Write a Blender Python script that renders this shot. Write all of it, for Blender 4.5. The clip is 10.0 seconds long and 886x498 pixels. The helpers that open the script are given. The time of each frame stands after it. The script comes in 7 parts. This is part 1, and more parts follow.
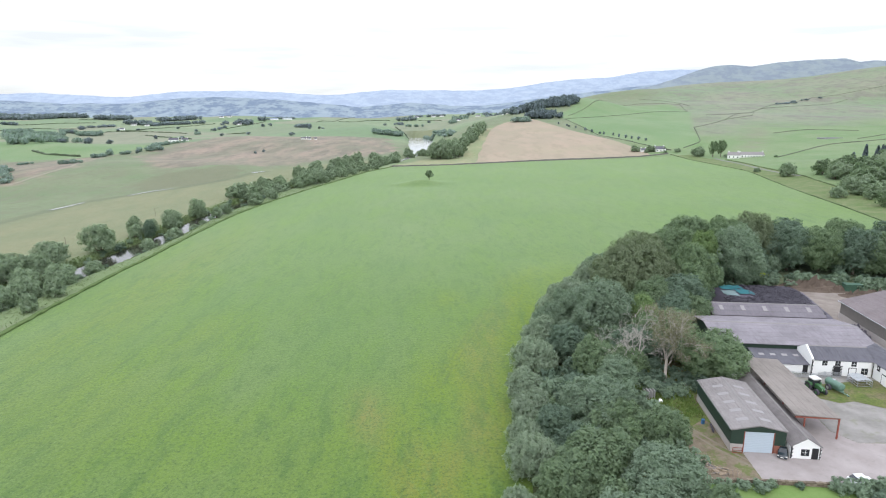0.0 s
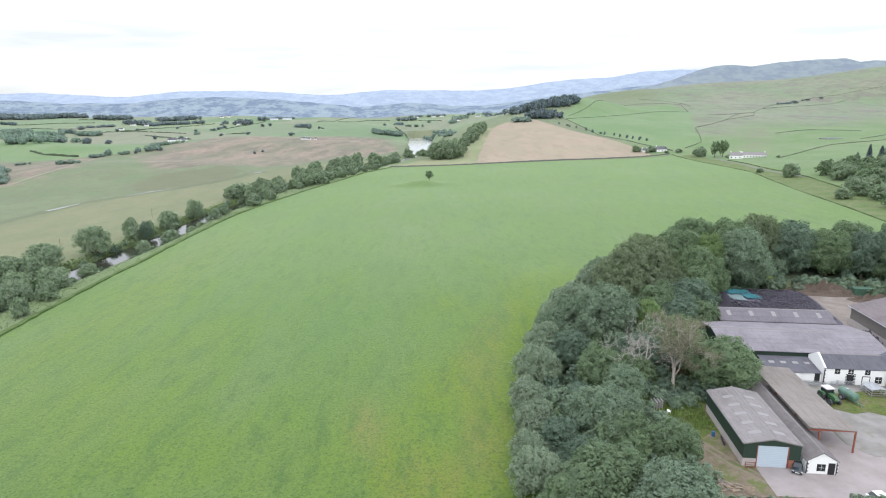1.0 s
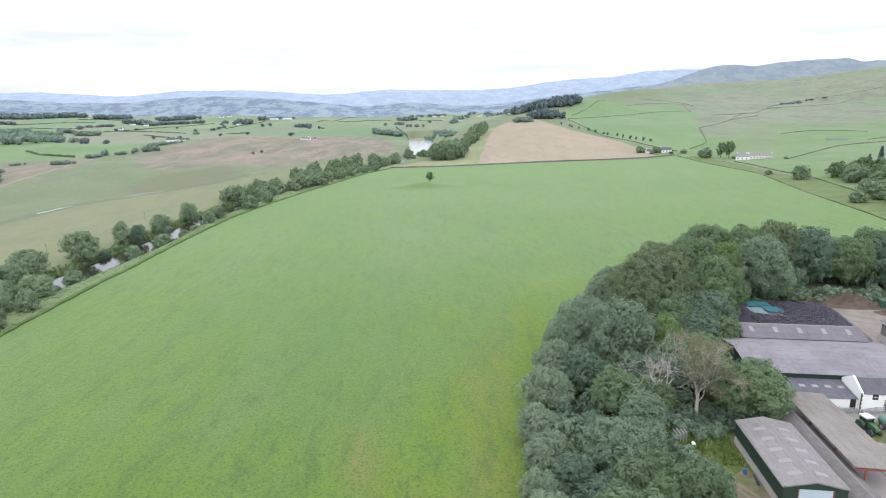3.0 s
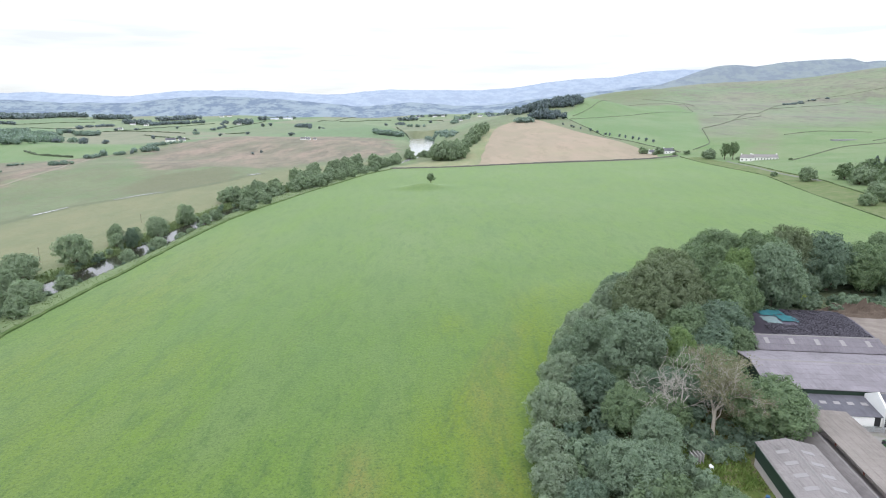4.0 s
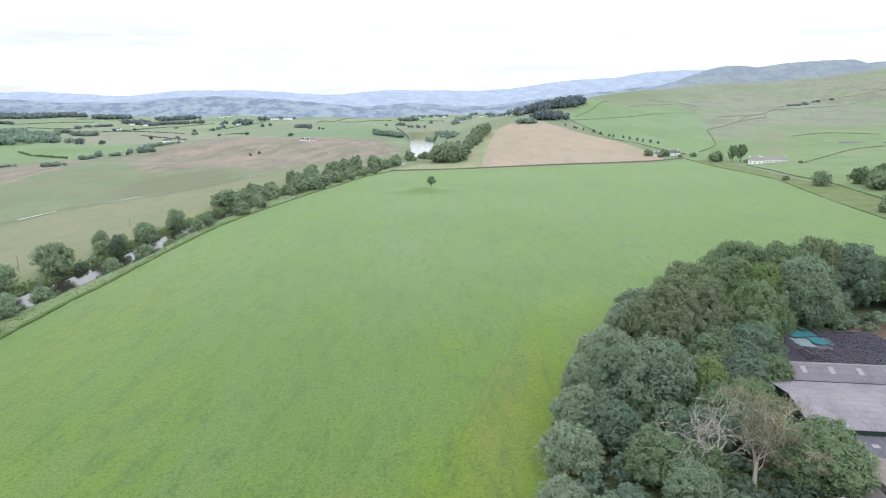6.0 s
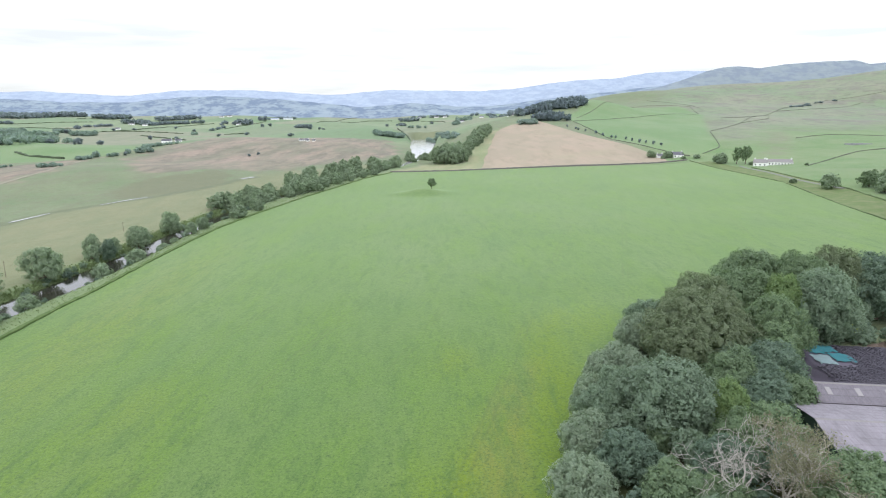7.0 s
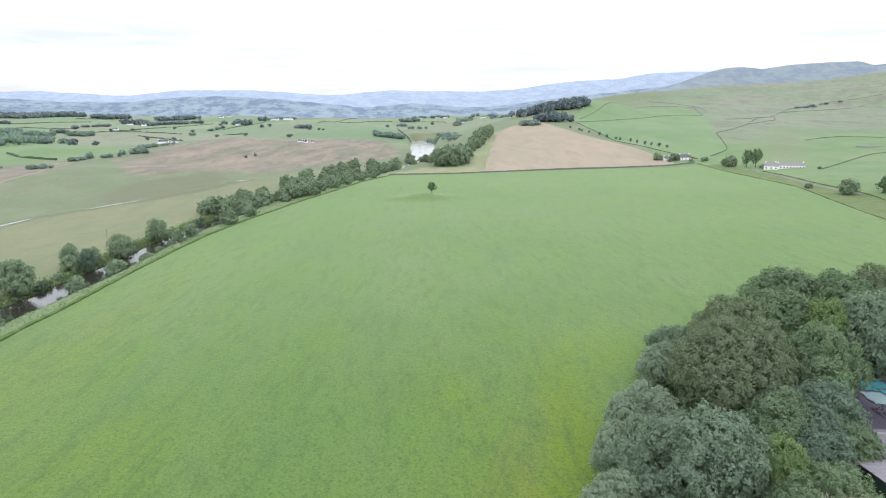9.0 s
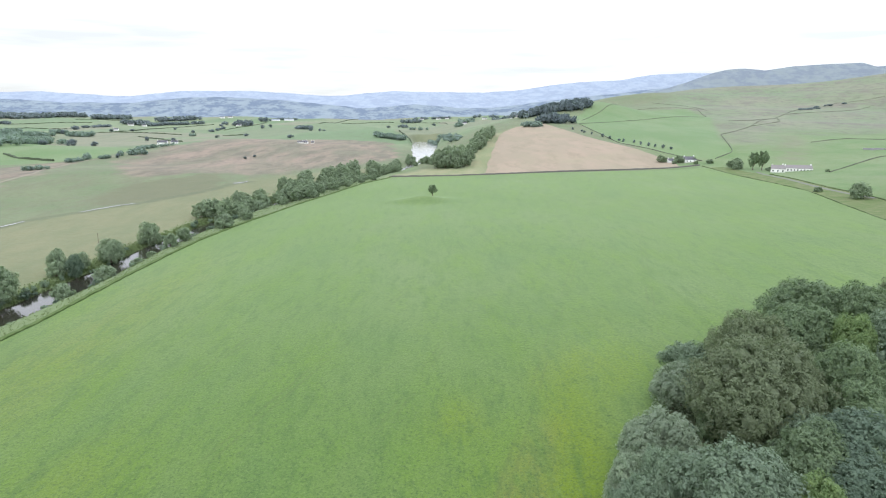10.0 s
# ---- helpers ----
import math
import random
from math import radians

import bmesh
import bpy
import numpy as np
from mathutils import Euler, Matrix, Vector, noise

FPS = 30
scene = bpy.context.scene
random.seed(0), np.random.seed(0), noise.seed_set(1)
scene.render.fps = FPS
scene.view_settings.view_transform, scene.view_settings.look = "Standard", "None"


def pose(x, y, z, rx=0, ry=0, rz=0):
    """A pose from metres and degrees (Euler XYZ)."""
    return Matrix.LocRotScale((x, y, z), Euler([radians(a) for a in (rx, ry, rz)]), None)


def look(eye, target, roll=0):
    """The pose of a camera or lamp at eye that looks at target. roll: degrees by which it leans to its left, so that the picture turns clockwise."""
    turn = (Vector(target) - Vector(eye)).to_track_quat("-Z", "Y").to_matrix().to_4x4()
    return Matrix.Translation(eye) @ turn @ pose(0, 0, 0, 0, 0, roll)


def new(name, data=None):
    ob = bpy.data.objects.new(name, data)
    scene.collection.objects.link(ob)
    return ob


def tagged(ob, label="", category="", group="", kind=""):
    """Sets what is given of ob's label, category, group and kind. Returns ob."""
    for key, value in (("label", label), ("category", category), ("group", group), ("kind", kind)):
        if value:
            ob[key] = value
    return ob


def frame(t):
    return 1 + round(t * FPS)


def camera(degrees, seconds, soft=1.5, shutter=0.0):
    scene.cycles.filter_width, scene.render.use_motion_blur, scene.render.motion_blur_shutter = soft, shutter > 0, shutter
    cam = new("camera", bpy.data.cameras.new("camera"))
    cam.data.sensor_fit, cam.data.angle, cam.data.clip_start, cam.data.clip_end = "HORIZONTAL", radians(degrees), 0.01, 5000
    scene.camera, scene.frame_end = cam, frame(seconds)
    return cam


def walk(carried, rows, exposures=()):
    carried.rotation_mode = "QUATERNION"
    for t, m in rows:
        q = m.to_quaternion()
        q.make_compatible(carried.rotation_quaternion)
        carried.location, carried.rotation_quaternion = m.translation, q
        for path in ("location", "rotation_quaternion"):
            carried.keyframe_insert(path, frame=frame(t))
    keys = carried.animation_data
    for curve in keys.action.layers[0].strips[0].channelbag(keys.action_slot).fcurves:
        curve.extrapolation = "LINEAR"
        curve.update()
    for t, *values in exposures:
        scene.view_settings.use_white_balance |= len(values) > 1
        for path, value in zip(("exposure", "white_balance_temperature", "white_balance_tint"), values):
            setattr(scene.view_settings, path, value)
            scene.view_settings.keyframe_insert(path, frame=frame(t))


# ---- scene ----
cam = camera(72.3, 10.0, soft=1.1)
PATH = [
    (0, (0.169, 2.178, 55.061), (0.509, 21.662, 50.560), 0.0),
    (0.5, (0.191, 4.129, 55.088), (0.531, 23.612, 50.580), 0.0),
    (1, (0.177, 6.298, 55.111), (0.517, 25.781, 50.610), 0.0),
    (1.5, (0.174, 8.705, 55.155), (0.514, 28.187, 50.645), 0.0),
    (2, (0.169, 11.357, 55.206), (0.509, 30.837, 50.686), 0.0),
    (2.5, (0.176, 14.106, 55.277), (0.506, 33.588, 50.767), 0.0),
    (4, (-0.062, 23.199, 55.708), (0.238, 42.681, 51.198), 0.1),
    (4.5, (-0.090, 26.425, 55.835), (0.210, 45.908, 51.324), 0.1),
    (5, (-0.103, 29.801, 55.944), (0.197, 49.286, 51.443), 0.15),
    (5.5, (-0.091, 33.347, 56.029), (0.199, 52.831, 51.527), 0.15),
    (7, (0.025, 45.234, 56.713), (0.295, 64.721, 52.221), 0.3),
    (7.5, (0.037, 49.366, 56.852), (0.297, 68.854, 52.363), 0.3),
    (8, (0.015, 53.676, 56.983), (0.275, 73.166, 52.503), 0.35),
    (8.5, (0.128, 57.989, 57.110), (0.388, 77.479, 52.630), 0.4),
    (9, (0.271, 62.508, 57.240), (0.521, 81.998, 52.760), 0.4),
    (9.5, (0.463, 67.031, 57.310), (0.683, 86.526, 52.851), 0.45),
    (10, (0.716, 71.543, 57.384), (0.926, 91.041, 52.934), 0.5),
]
walk(cam, [(t, look(eye, target, roll)) for t, eye, target, roll in PATH])

# ---- light: a bright overcast day ----
world = bpy.data.worlds.new("overcast_sky")
scene.world = world
world.use_nodes = True
wn, wl = world.node_tree.nodes, world.node_tree.links
wn.clear()
w_out = wn.new("ShaderNodeOutputWorld")
w_sky = wn.new("ShaderNodeTexSky")
w_sky.sky_type, w_sky.sun_disc = "NISHITA", False
w_sky.sun_elevation, w_sky.sun_rotation = radians(48), radians(200)
w_coord = wn.new("ShaderNodeTexCoord")
w_sep = wn.new("ShaderNodeSeparateXYZ")
wl.new(w_coord.outputs["Generated"], w_sep.inputs[0])
# cloud deck: three times as bright overhead as at the horizon
w_ramp = wn.new("ShaderNodeValToRGB")
w_ramp.color_ramp.elements[0].position, w_ramp.color_ramp.elements[0].color = 0.0, (0.80, 0.84, 0.89, 1)
w_ramp.color_ramp.elements[1].position, w_ramp.color_ramp.elements[1].color = 1.0, (1.75, 1.84, 2.06, 1)
for at, col in ((0.10, (0.93, 0.95, 0.98, 1)), (0.20, (1.25, 1.29, 1.36, 1)), (0.36, (1.80, 1.88, 2.06, 1))):
    e = w_ramp.color_ramp.elements.new(at)
    e.color = col
wl.new(w_sep.outputs["Z"], w_ramp.inputs[0])
# long grey streaks low in the sky
w_map = wn.new("ShaderNodeMapping")
w_map.inputs["Scale"].default_value = (3.2, 3.2, 34.0)
wl.new(w_coord.outputs["Generated"], w_map.inputs[0])
w_noise = wn.new("ShaderNodeTexNoise")
w_noise.inputs["Scale"].default_value, w_noise.inputs["Detail"].default_value = 1.6, 5.0
wl.new(w_map.outputs[0], w_noise.inputs["Vector"])
w_cl = wn.new("ShaderNodeMapRange")
w_cl.inputs["From Min"].default_value, w_cl.inputs["From Max"].default_value = 0.44, 0.66
w_cl.inputs["To Min"].default_value, w_cl.inputs["To Max"].default_value = 1.0, 0.78
wl.new(w_noise.outputs["Fac"], w_cl.inputs["Value"])
w_mul = wn.new("ShaderNodeMixRGB")
w_mul.blend_type, w_mul.inputs["Fac"].default_value = "MULTIPLY", 1.0
wl.new(w_ramp.outputs["Color"], w_mul.inputs["Color1"])
wl.new(w_cl.outputs[0], w_mul.inputs["Color2"])
w_b1, w_b2, w_add = wn.new("ShaderNodeBackground"), wn.new("ShaderNodeBackground"), wn.new("ShaderNodeAddShader")
wl.new(w_mul.outputs["Color"], w_b1.inputs["Color"])
wl.new(w_sky.outputs[0], w_b2.inputs["Color"])
w_b1.inputs["Strength"].default_value, w_b2.inputs["Strength"].default_value = 1.0, 0.03
wl.new(w_b1.outputs[0], w_add.inputs[0])
wl.new(w_b2.outputs[0], w_add.inputs[1])
wl.new(w_add.outputs[0], w_out.inputs["Surface"])

sun = new("sun", bpy.data.lights.new("sun", "SUN"))
sun.data.energy, sun.data.angle, sun.data.color = 0.7, radians(14), (1.0, 0.96, 0.9)
sun.matrix_world = look((-120, -330, 390), (0, 0, 0))
scene.view_settings.exposure = 0.1

# ---- materials ----
def rgb(r, g, b):
    return (r, g, b, 1)


class Mat:
    """A small builder of node materials."""

    def __init__(self, name, rough=0.8, metal=0.0, spec=0.3):
        self.m = bpy.data.materials.new(name)
        self.m.use_nodes = True
        self.n, self.l = self.m.node_tree.nodes, self.m.node_tree.links
        self.b = self.n["Principled BSDF"]
        self.b.inputs["Roughness"].default_value = rough
        self.b.inputs["Metallic"].default_value = metal
        self.b.inputs["Specular IOR Level"].default_value = spec
        self.geo = self.n.new("ShaderNodeNewGeometry")

    def noise(self, scale, detail=4, rough=0.6, stretch=None, space="world"):
        nz = self.n.new("ShaderNodeTexNoise")
        nz.inputs["Scale"].default_value, nz.inputs["Detail"].default_value = scale, detail
        nz.inputs["Roughness"].default_value = rough
        if space == "object":
            src = self.n.new("ShaderNodeTexCoord").outputs["Object"]
        else:
            src = self.geo.outputs["Position"]
        if stretch:
            mp = self.n.new("ShaderNodeMapping")
            mp.inputs["Scale"].default_value = stretch[:3]
            if len(stretch) > 3:
                mp.inputs["Rotation"].default_value[2] = stretch[3]
            self.l.new(src, mp.inputs[0])
            src = mp.outputs[0]
        self.l.new(src, nz.inputs["Vector"])
        return nz.outputs["Fac"]

    def attr(self, name):
        a = self.n.new("ShaderNodeAttribute")
        a.attribute_name = name
        return a.outputs["Fac"]

    def rng(self, value, a, b, lo=0.0, hi=1.0):
        r = self.n.new("ShaderNodeMapRange")
        r.inputs["From Min"].default_value, r.inputs["From Max"].default_value = a, b
        r.inputs["To Min"].default_value, r.inputs["To Max"].default_value = lo, hi
        self.l.new(value, r.inputs["Value"])
        return r.outputs[0]

    def math(self, op, a, b):
        k = self.n.new("ShaderNodeMath")
        k.operation = op
        for i, v in enumerate((a, b)):
            if isinstance(v, (int, float)):
                k.inputs[i].default_value = v
            else:
                self.l.new(v, k.inputs[i])
        return k.outputs[0]

    def mix(self, fac, a, b, mode="MIX"):
        k = self.n.new("ShaderNodeMixRGB")
        k.blend_type = mode
        for s, v in ((k.inputs["Fac"], fac), (k.inputs["Color1"], a), (k.inputs["Color2"], b)):
            if isinstance(v, (int, float, tuple)):
                s.default_value = v
            else:
                self.l.new(v, s)
        return k.outputs["Color"]

    def random(self):
        return self.n.new("ShaderNodeObjectInfo").outputs["Random"]

    def island(self):
        return self.geo.outputs["Random Per Island"]

    def color(self, c):
        if isinstance(c, tuple):
            self.b.inputs["Base Color"].default_value = c
        else:
            self.l.new(c, self.b.inputs["Base Color"])
        return self

    def bump(self, height, strength=0.3, distance=0.1):
        k = self.n.new("ShaderNodeBump")
        k.inputs["Strength"].default_value, k.inputs["Distance"].default_value = strength, distance
        self.l.new(height, k.inputs["Height"])
        self.l.new(k.outputs[0], self.b.inputs["Normal"])
        return self


def plain(name, base, vary=0.25, scale=1.5, rough=0.8, metal=0.0, bump=0.0, space="world", spec=0.3):
    """A surface of one colour with stains and grain at two scales."""
    k = Mat(name, rough, metal, spec)
    dark = tuple(c * (1 - vary) for c in base) + (1,)
    light = tuple(min(1, c * (1 + vary)) for c in base) + (1,)
    c = k.mix(k.noise(scale, 5, space=space), dark, light)
    c = k.mix(k.rng(k.noise(scale * 9, 3, space=space), 0.35, 0.7), c, tuple(x * (1 - vary * 0.6) for x in base) + (1,))
    k.color(c)
    if bump:
        k.bump(k.noise(scale * 12, 4, space=space), bump, 0.05)
    return k.m


def leaf_material(name, dark, light, tip, grain=0.7):
    """Foliage: each leaf spray its own tone, boughs and whole trees their own cast."""
    k = Mat(name, 0.60, 0, 0.25)
    c = k.mix(k.rng(k.island(), 0, 1, 0.08, 0.92), rgb(*dark), rgb(*light))
    c = k.mix(k.rng(k.noise(grain, 4, 0.65), 0.42, 0.68, 0, 0.75), c, rgb(*tip))
    c = k.mix(k.rng(k.noise(grain * 2.6, 3, 0.7), 0.50, 0.66, 0, 0.45), c, rgb(*[x * 0.72 for x in dark]))
    c = k.mix(k.rng(k.random(), 0, 1, 0.0, 0.40), c, rgb(dark[0] * 1.10, dark[1] * 1.02, dark[2] * 1.10))
    k.color(c)
    thin, both = k.n.new("ShaderNodeBsdfTranslucent"), k.n.new("ShaderNodeMixShader")
    k.l.new(k.mix(1.0, c, rgb(1.05, 1.15, 0.80), "MULTIPLY"), thin.inputs["Color"])
    both.inputs["Fac"].default_value = 0.38
    k.l.new(k.b.outputs[0], both.inputs[1])
    k.l.new(thin.outputs[0], both.inputs[2])
    k.l.new(both.outputs[0], k.n["Material Output"].inputs["Surface"])
    return k.m


LEAF_ASH = leaf_material("leaf_ash", (0.136, 0.196, 0.133), (0.237, 0.313, 0.217), (0.270, 0.353, 0.239))
LEAF_OAK = leaf_material("leaf_oak", (0.116, 0.173, 0.099), (0.202, 0.279, 0.154), (0.232, 0.314, 0.167))
LEAF_BEECH = leaf_material("leaf_beech", (0.133, 0.174, 0.100), (0.203, 0.253, 0.147), (0.224, 0.268, 0.159), 1.2)
LEAF_GREY = leaf_material("leaf_willow", (0.175, 0.233, 0.161), (0.285, 0.363, 0.249), (0.328, 0.389, 0.277))
LEAF_LIME = leaf_material("leaf_lime", (0.126, 0.196, 0.080), (0.211, 0.305, 0.128), (0.246, 0.336, 0.128))
LEAF_DARK = leaf_material("leaf_dark", (0.092, 0.143, 0.104), (0.168, 0.236, 0.166), (0.194, 0.265, 0.181))
# paler, bluer tones put distance haze into these two leaf colours
LEAF_FAR_HAZE = leaf_material("leaf_far_haze", (0.155, 0.196, 0.216), (0.207, 0.253, 0.270), (0.218, 0.267, 0.271), 0.05)
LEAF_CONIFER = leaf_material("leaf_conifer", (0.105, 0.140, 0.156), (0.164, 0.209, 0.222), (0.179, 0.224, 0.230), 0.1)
LEAF_RIVER = leaf_material("leaf_alder", (0.175, 0.241, 0.156), (0.288, 0.366, 0.237), (0.325, 0.402, 0.252))
LEAF_GOLD = leaf_material("leaf_gold", (0.26, 0.34, 0.05), (0.40, 0.48, 0.08), (0.45, 0.50, 0.10))
# hedges and mid-distance woods, likewise paled and blued for haze
LEAF_MID_HAZE = leaf_material("leaf_mid_haze", (0.180, 0.246, 0.222), (0.262, 0.341, 0.292), (0.286, 0.367, 0.300), 0.1)
BARK = plain("bark", (0.16, 0.13, 0.10), 0.4, 3.0, 0.9, bump=0.5)
BARK_DEAD = plain("dead_bark", (0.37, 0.335, 0.285), 0.3, 3.0, 0.9, bump=0.5)

# ---- the lie of the land ----
def link(name, verts, faces, material=None, parent=None, smooth=False):
    me = bpy.data.meshes.new(name)
    me.from_pydata([tuple(v) for v in verts], [], [tuple(f) for f in faces])
    if material:
        me.materials.append(material)
    if smooth:
        me.polygons.foreach_set("use_smooth", [True] * len(me.polygons))
    me.update()
    ob = new(name, me)
    ob.parent = parent
    return ob


def sstep(a, b, v):
    v = np.clip((v - a) / (b - a), 0, 1)
    return v * v * (3 - 2 * v)


def bump(x, y, cx, cy, sx, sy, turn=0.0):
    c, s = math.cos(turn), math.sin(turn)
    u, v = (x - cx) * c + (y - cy) * s, -(x - cx) * s + (y - cy) * c
    return np.exp(-0.5 * ((u / sx) ** 2 + (v / sy) ** 2))


def land(x, y):
    """Height of the open country, without the river's bed."""
    x, y = np.asarray(x, float), np.asarray(y, float)
    z = -3.2 + 0.033 * np.clip(x, -115, 330)
    z = z - 1.4 * sstep(-118, -150, x) - 2.6 * sstep(-150, -300, x)
    z = z + 0.35 * np.sin(x / 37 + y / 61) * np.sin(y / 43 - x / 90)
    z = z + 4.0 * bump(x, y, -9, 490, 10.0, 7.5)                          # the lone tree's mound
    z = z + 24 * bump(x, y, 190, 1130, 200, 260) * sstep(640, 800, y) * sstep(-30, 75, x)   # stubble hill
    z = z + 36 * bump(x, y, 335, 1480, 95, 180, -0.45)                # wooded knoll behind it
    q = np.maximum(0.8 * (x - 220 - 0.28 * (y - 640)), 0)
    z = z + 0.055 * np.minimum(q, 900)
    z = z + 52 * bump(x, y, 640, 1750, 300, 420)                     # green shoulder
    z = z + 104 * bump(x, y, 1090, 2400, 300, 330) + 34 * bump(x, y, 640, 2250, 170, 260) + 20 * bump(x, y, 1900, 2500, 420, 600, 0.3) + 112 * bump(x, y, 1400, 1750, 230, 300)
    z = z + 11 * bump(x, y, -240, 1130, 210, 190) + 10 * bump(x, y, -330, 640, 90, 90)
    z = z + 9 * bump(x, y, -700, 900, 160, 90) + 14 * bump(x, y, -150, 1650, 300, 200)
    z = z - 10 * bump(x, y, -25, 1230, 62, 270)                        # the pool's hollow
    z = z + 5 * bump(x, y, -640, 960, 70, 35, 0.3) + 4 * bump(x, y, -540, 900, 45, 30, -0.4)
    z = z - 2.6 * bump(x, y, 308, 590, 42, 36)                         # hollow of the lane cottages
    z = z + 26 * sstep(1800, 3400, np.hypot(x, y))
    far = sstep(700, 1500, np.hypot(x, y))
    z = z + far * (6 * np.sin(x / 170 + 1.3) * np.sin(y / 210) + 3 * np.sin(x / 71 + y / 93))
    flat = sstep(22, 40, x) * sstep(190, 150, x) * sstep(40, 62, y) * sstep(235, 195, y)
    z = z * (1 - flat)                                              # the yard stands level
    return z

RIVER = [(-156, -40, 5), (-152, 130, 5), (-147, 197, 5), (-143.5, 235, 5.5), (-139, 265, 5.3), (-137.5, 290, 5.6), (-136.5, 320, 4.6), (-136.8, 367, 3.6),
         (-132, 412, 4.2), (-123, 480, 4), (-102, 560, 6), (-72, 650, 6), (-42, 745, 5), (-26, 850, 6), (-23, 900, 8), (-21, 1090, 17), (-24, 1320, 27), (-22, 1400, 30)]
WATER = -9.6
BROOK = [(-254, 330, 0.5), (-253, 376, 0.5), (-252, 402, 1.2), (-248, 432, 0.7), (-243, 443, 0.4), (-231, 461, 0.9), (-220, 484, 1.5), (-208, 496, 0.5), (-198, 520, 0.4), (-180, 570, 0.4), (-176, 601, 1.3), (-168.5, 616, 1.6)]


def near(x, y, line):
    """Distance to a line of (x, y, half-width) less its half-width, in metres."""
    best = np.full(np.shape(x), 1e9)
    for (ax, ay, aw), (bx, by, bw) in zip(line, line[1:]):
        dx, dy = bx - ax, by - ay
        s = np.clip(((x - ax) * dx + (y - ay) * dy) / (dx * dx + dy * dy), 0, 1)
        best = np.minimum(best, np.hypot(x - ax - s * dx, y - ay - s * dy) - (aw + s * (bw - aw)))
    return best


def height(x, y):
    """Height of the ground, with the river's bed cut in."""
    x, y = np.asarray(x, float), np.asarray(y, float)
    z = land(x, y)
    m = 1 - sstep(-1.0, 6.0, near(x, y, RIVER))
    z = z * (1 - m) + (WATER - 1.6) * m
    return z


def g(x, y):
    return float(height(x, y))


def ticks(*spans):
    out = []
    for a, b, step in spans:
        out += list(np.arange(a, b, step))
    return np.array(out + [spans[-1][1]])


def inside(x, y, poly):
    """Signed nearness to a polygon's edge: positive within, in metres."""
    d, ins = np.full(np.shape(x), 1e9), np.zeros(np.shape(x), bool)
    for (ax, ay), (bx, by) in zip(poly, poly[1:] + poly[:1]):
        dx, dy = bx - ax, by - ay
        s = np.clip(((x - ax) * dx + (y - ay) * dy) / (dx * dx + dy * dy), 0, 1)
        d = np.minimum(d, np.hypot(x - ax - s * dx, y - ay - s * dy))
        ins ^= ((ay > y) != (by > y)) & (x < (bx - ax) * (y - ay) / ((by - ay) or 1e-9) + ax)
    return np.where(ins, d, -d)


FIELD_LEFT = [(-119, -60), (-120, 150), (-121.5, 194), (-121.5, 235), (-120, 252), (-119.8, 300), (-119.3, 333), (-117.5, 370), (-111.8, 405), (-103, 441), (-93.3, 489), (-79.3, 538), (-62.4, 601), (-44.5, 645), (-43, 652)]
FIELD_RIGHT = [(13, -60), (14, 60), (15, 85), (19, 100), (25, 128), (33, 153), (48, 186), (80, 215), (130, 224), (186, 221), (197, 258), (213, 337), (242, 464), (254, 640)]
FIELD = FIELD_LEFT + [(33, 647), (103, 646), (176, 648), (234, 656)] + FIELD_RIGHT[::-1]
MOOR = [(-388, 817), (-308, 663), (-264, 615), (-230, 662), (-167, 686), (-140, 740), (-80, 820), (-55, 880), (-60, 1000), (-85, 1240), (-250, 1330), (-390, 1400), (-426, 1026)]
ENCLOSED = [(236, 1173), (400, 1560), (627, 1642), (569, 1362), (386, 914), (321, 732), (288, 701), (262, 729), (231, 851)]
LOWER = [(290, 690), (285, 610), (250, 330), (330, 330), (700, 500), (1000, 800), (720, 905), (601, 850), (530, 884), (450, 780), (380, 720)]
HAY_MARGIN = [(-43, 656), (46, 655), (70, 800), (96, 1010), (140, 1120), (70, 1010), (52, 860), (30, 770), (-10, 720)]
KNOLLS = [(-505, 747), (-462, 787), (-434, 845), (-436, 905), (-446, 1000), (-560, 1070), (-760, 1110), (-820, 1000)]
HAUGH = [(-300, 100), (-262, 330), (-250, 430), (-222, 484), (-178, 600), (-150, 680), (-60, 760), (-60, 690), (-120, 560), (-130, 400), (-140, 100)]
SCARP = [(-352, 515), (-358, 574), (-362, 621), (-392, 700), (-428, 790), (-445, 805), (-470, 745), (-505, 735), (-460, 560)]
RUSHES = [(-252, 513), (-227, 484), (-205, 506), (-180, 546), (-190, 614), (-221, 684), (-229, 624), (-254, 583)]
WOOD = [(9, 60), (12, 96), (20, 130), (30, 156), (46, 190), (76, 215), (120, 226), (185, 220), (185, 192), (118, 197), (96, 180), (80, 172), (66, 148), (50, 124), (44, 112), (38, 104), (34, 84), (40, 60)]

GULLY = [(344, 663), (377, 712), (394, 756), (429, 803), (478, 904)]
xs = ticks((-4600, -1500, 120), (-1500, -420, 30), (-420, -170, 8), (-170, -90, 3), (-90, 0, 6), (0, 160, 6), (160, 330, 8), (330, 900, 22), (900, 1700, 40), (1700, 4600, 120))
ys = ticks((-900, -60, 60), (-60, 60, 20), (60, 720, 6), (720, 1500, 14), (1500, 3000, 40), (3000, 4700, 100))
gx, gy = np.meshgrid(xs, ys)
gz = height(gx, gy) - 0.9 * sstep(3, 14, inside(gx, gy, FIELD))
nx, ny = len(xs), len(ys)
idx = np.arange(nx * ny).reshape(ny, nx)
quads = np.stack([idx[:-1, :-1], idx[:-1, 1:], idx[1:, 1:], idx[1:, :-1]], -1).reshape(-1, 4)
ground = link("ground", np.stack([gx, gy, gz], -1).reshape(-1, 3).tolist(), quads.tolist(), smooth=True)
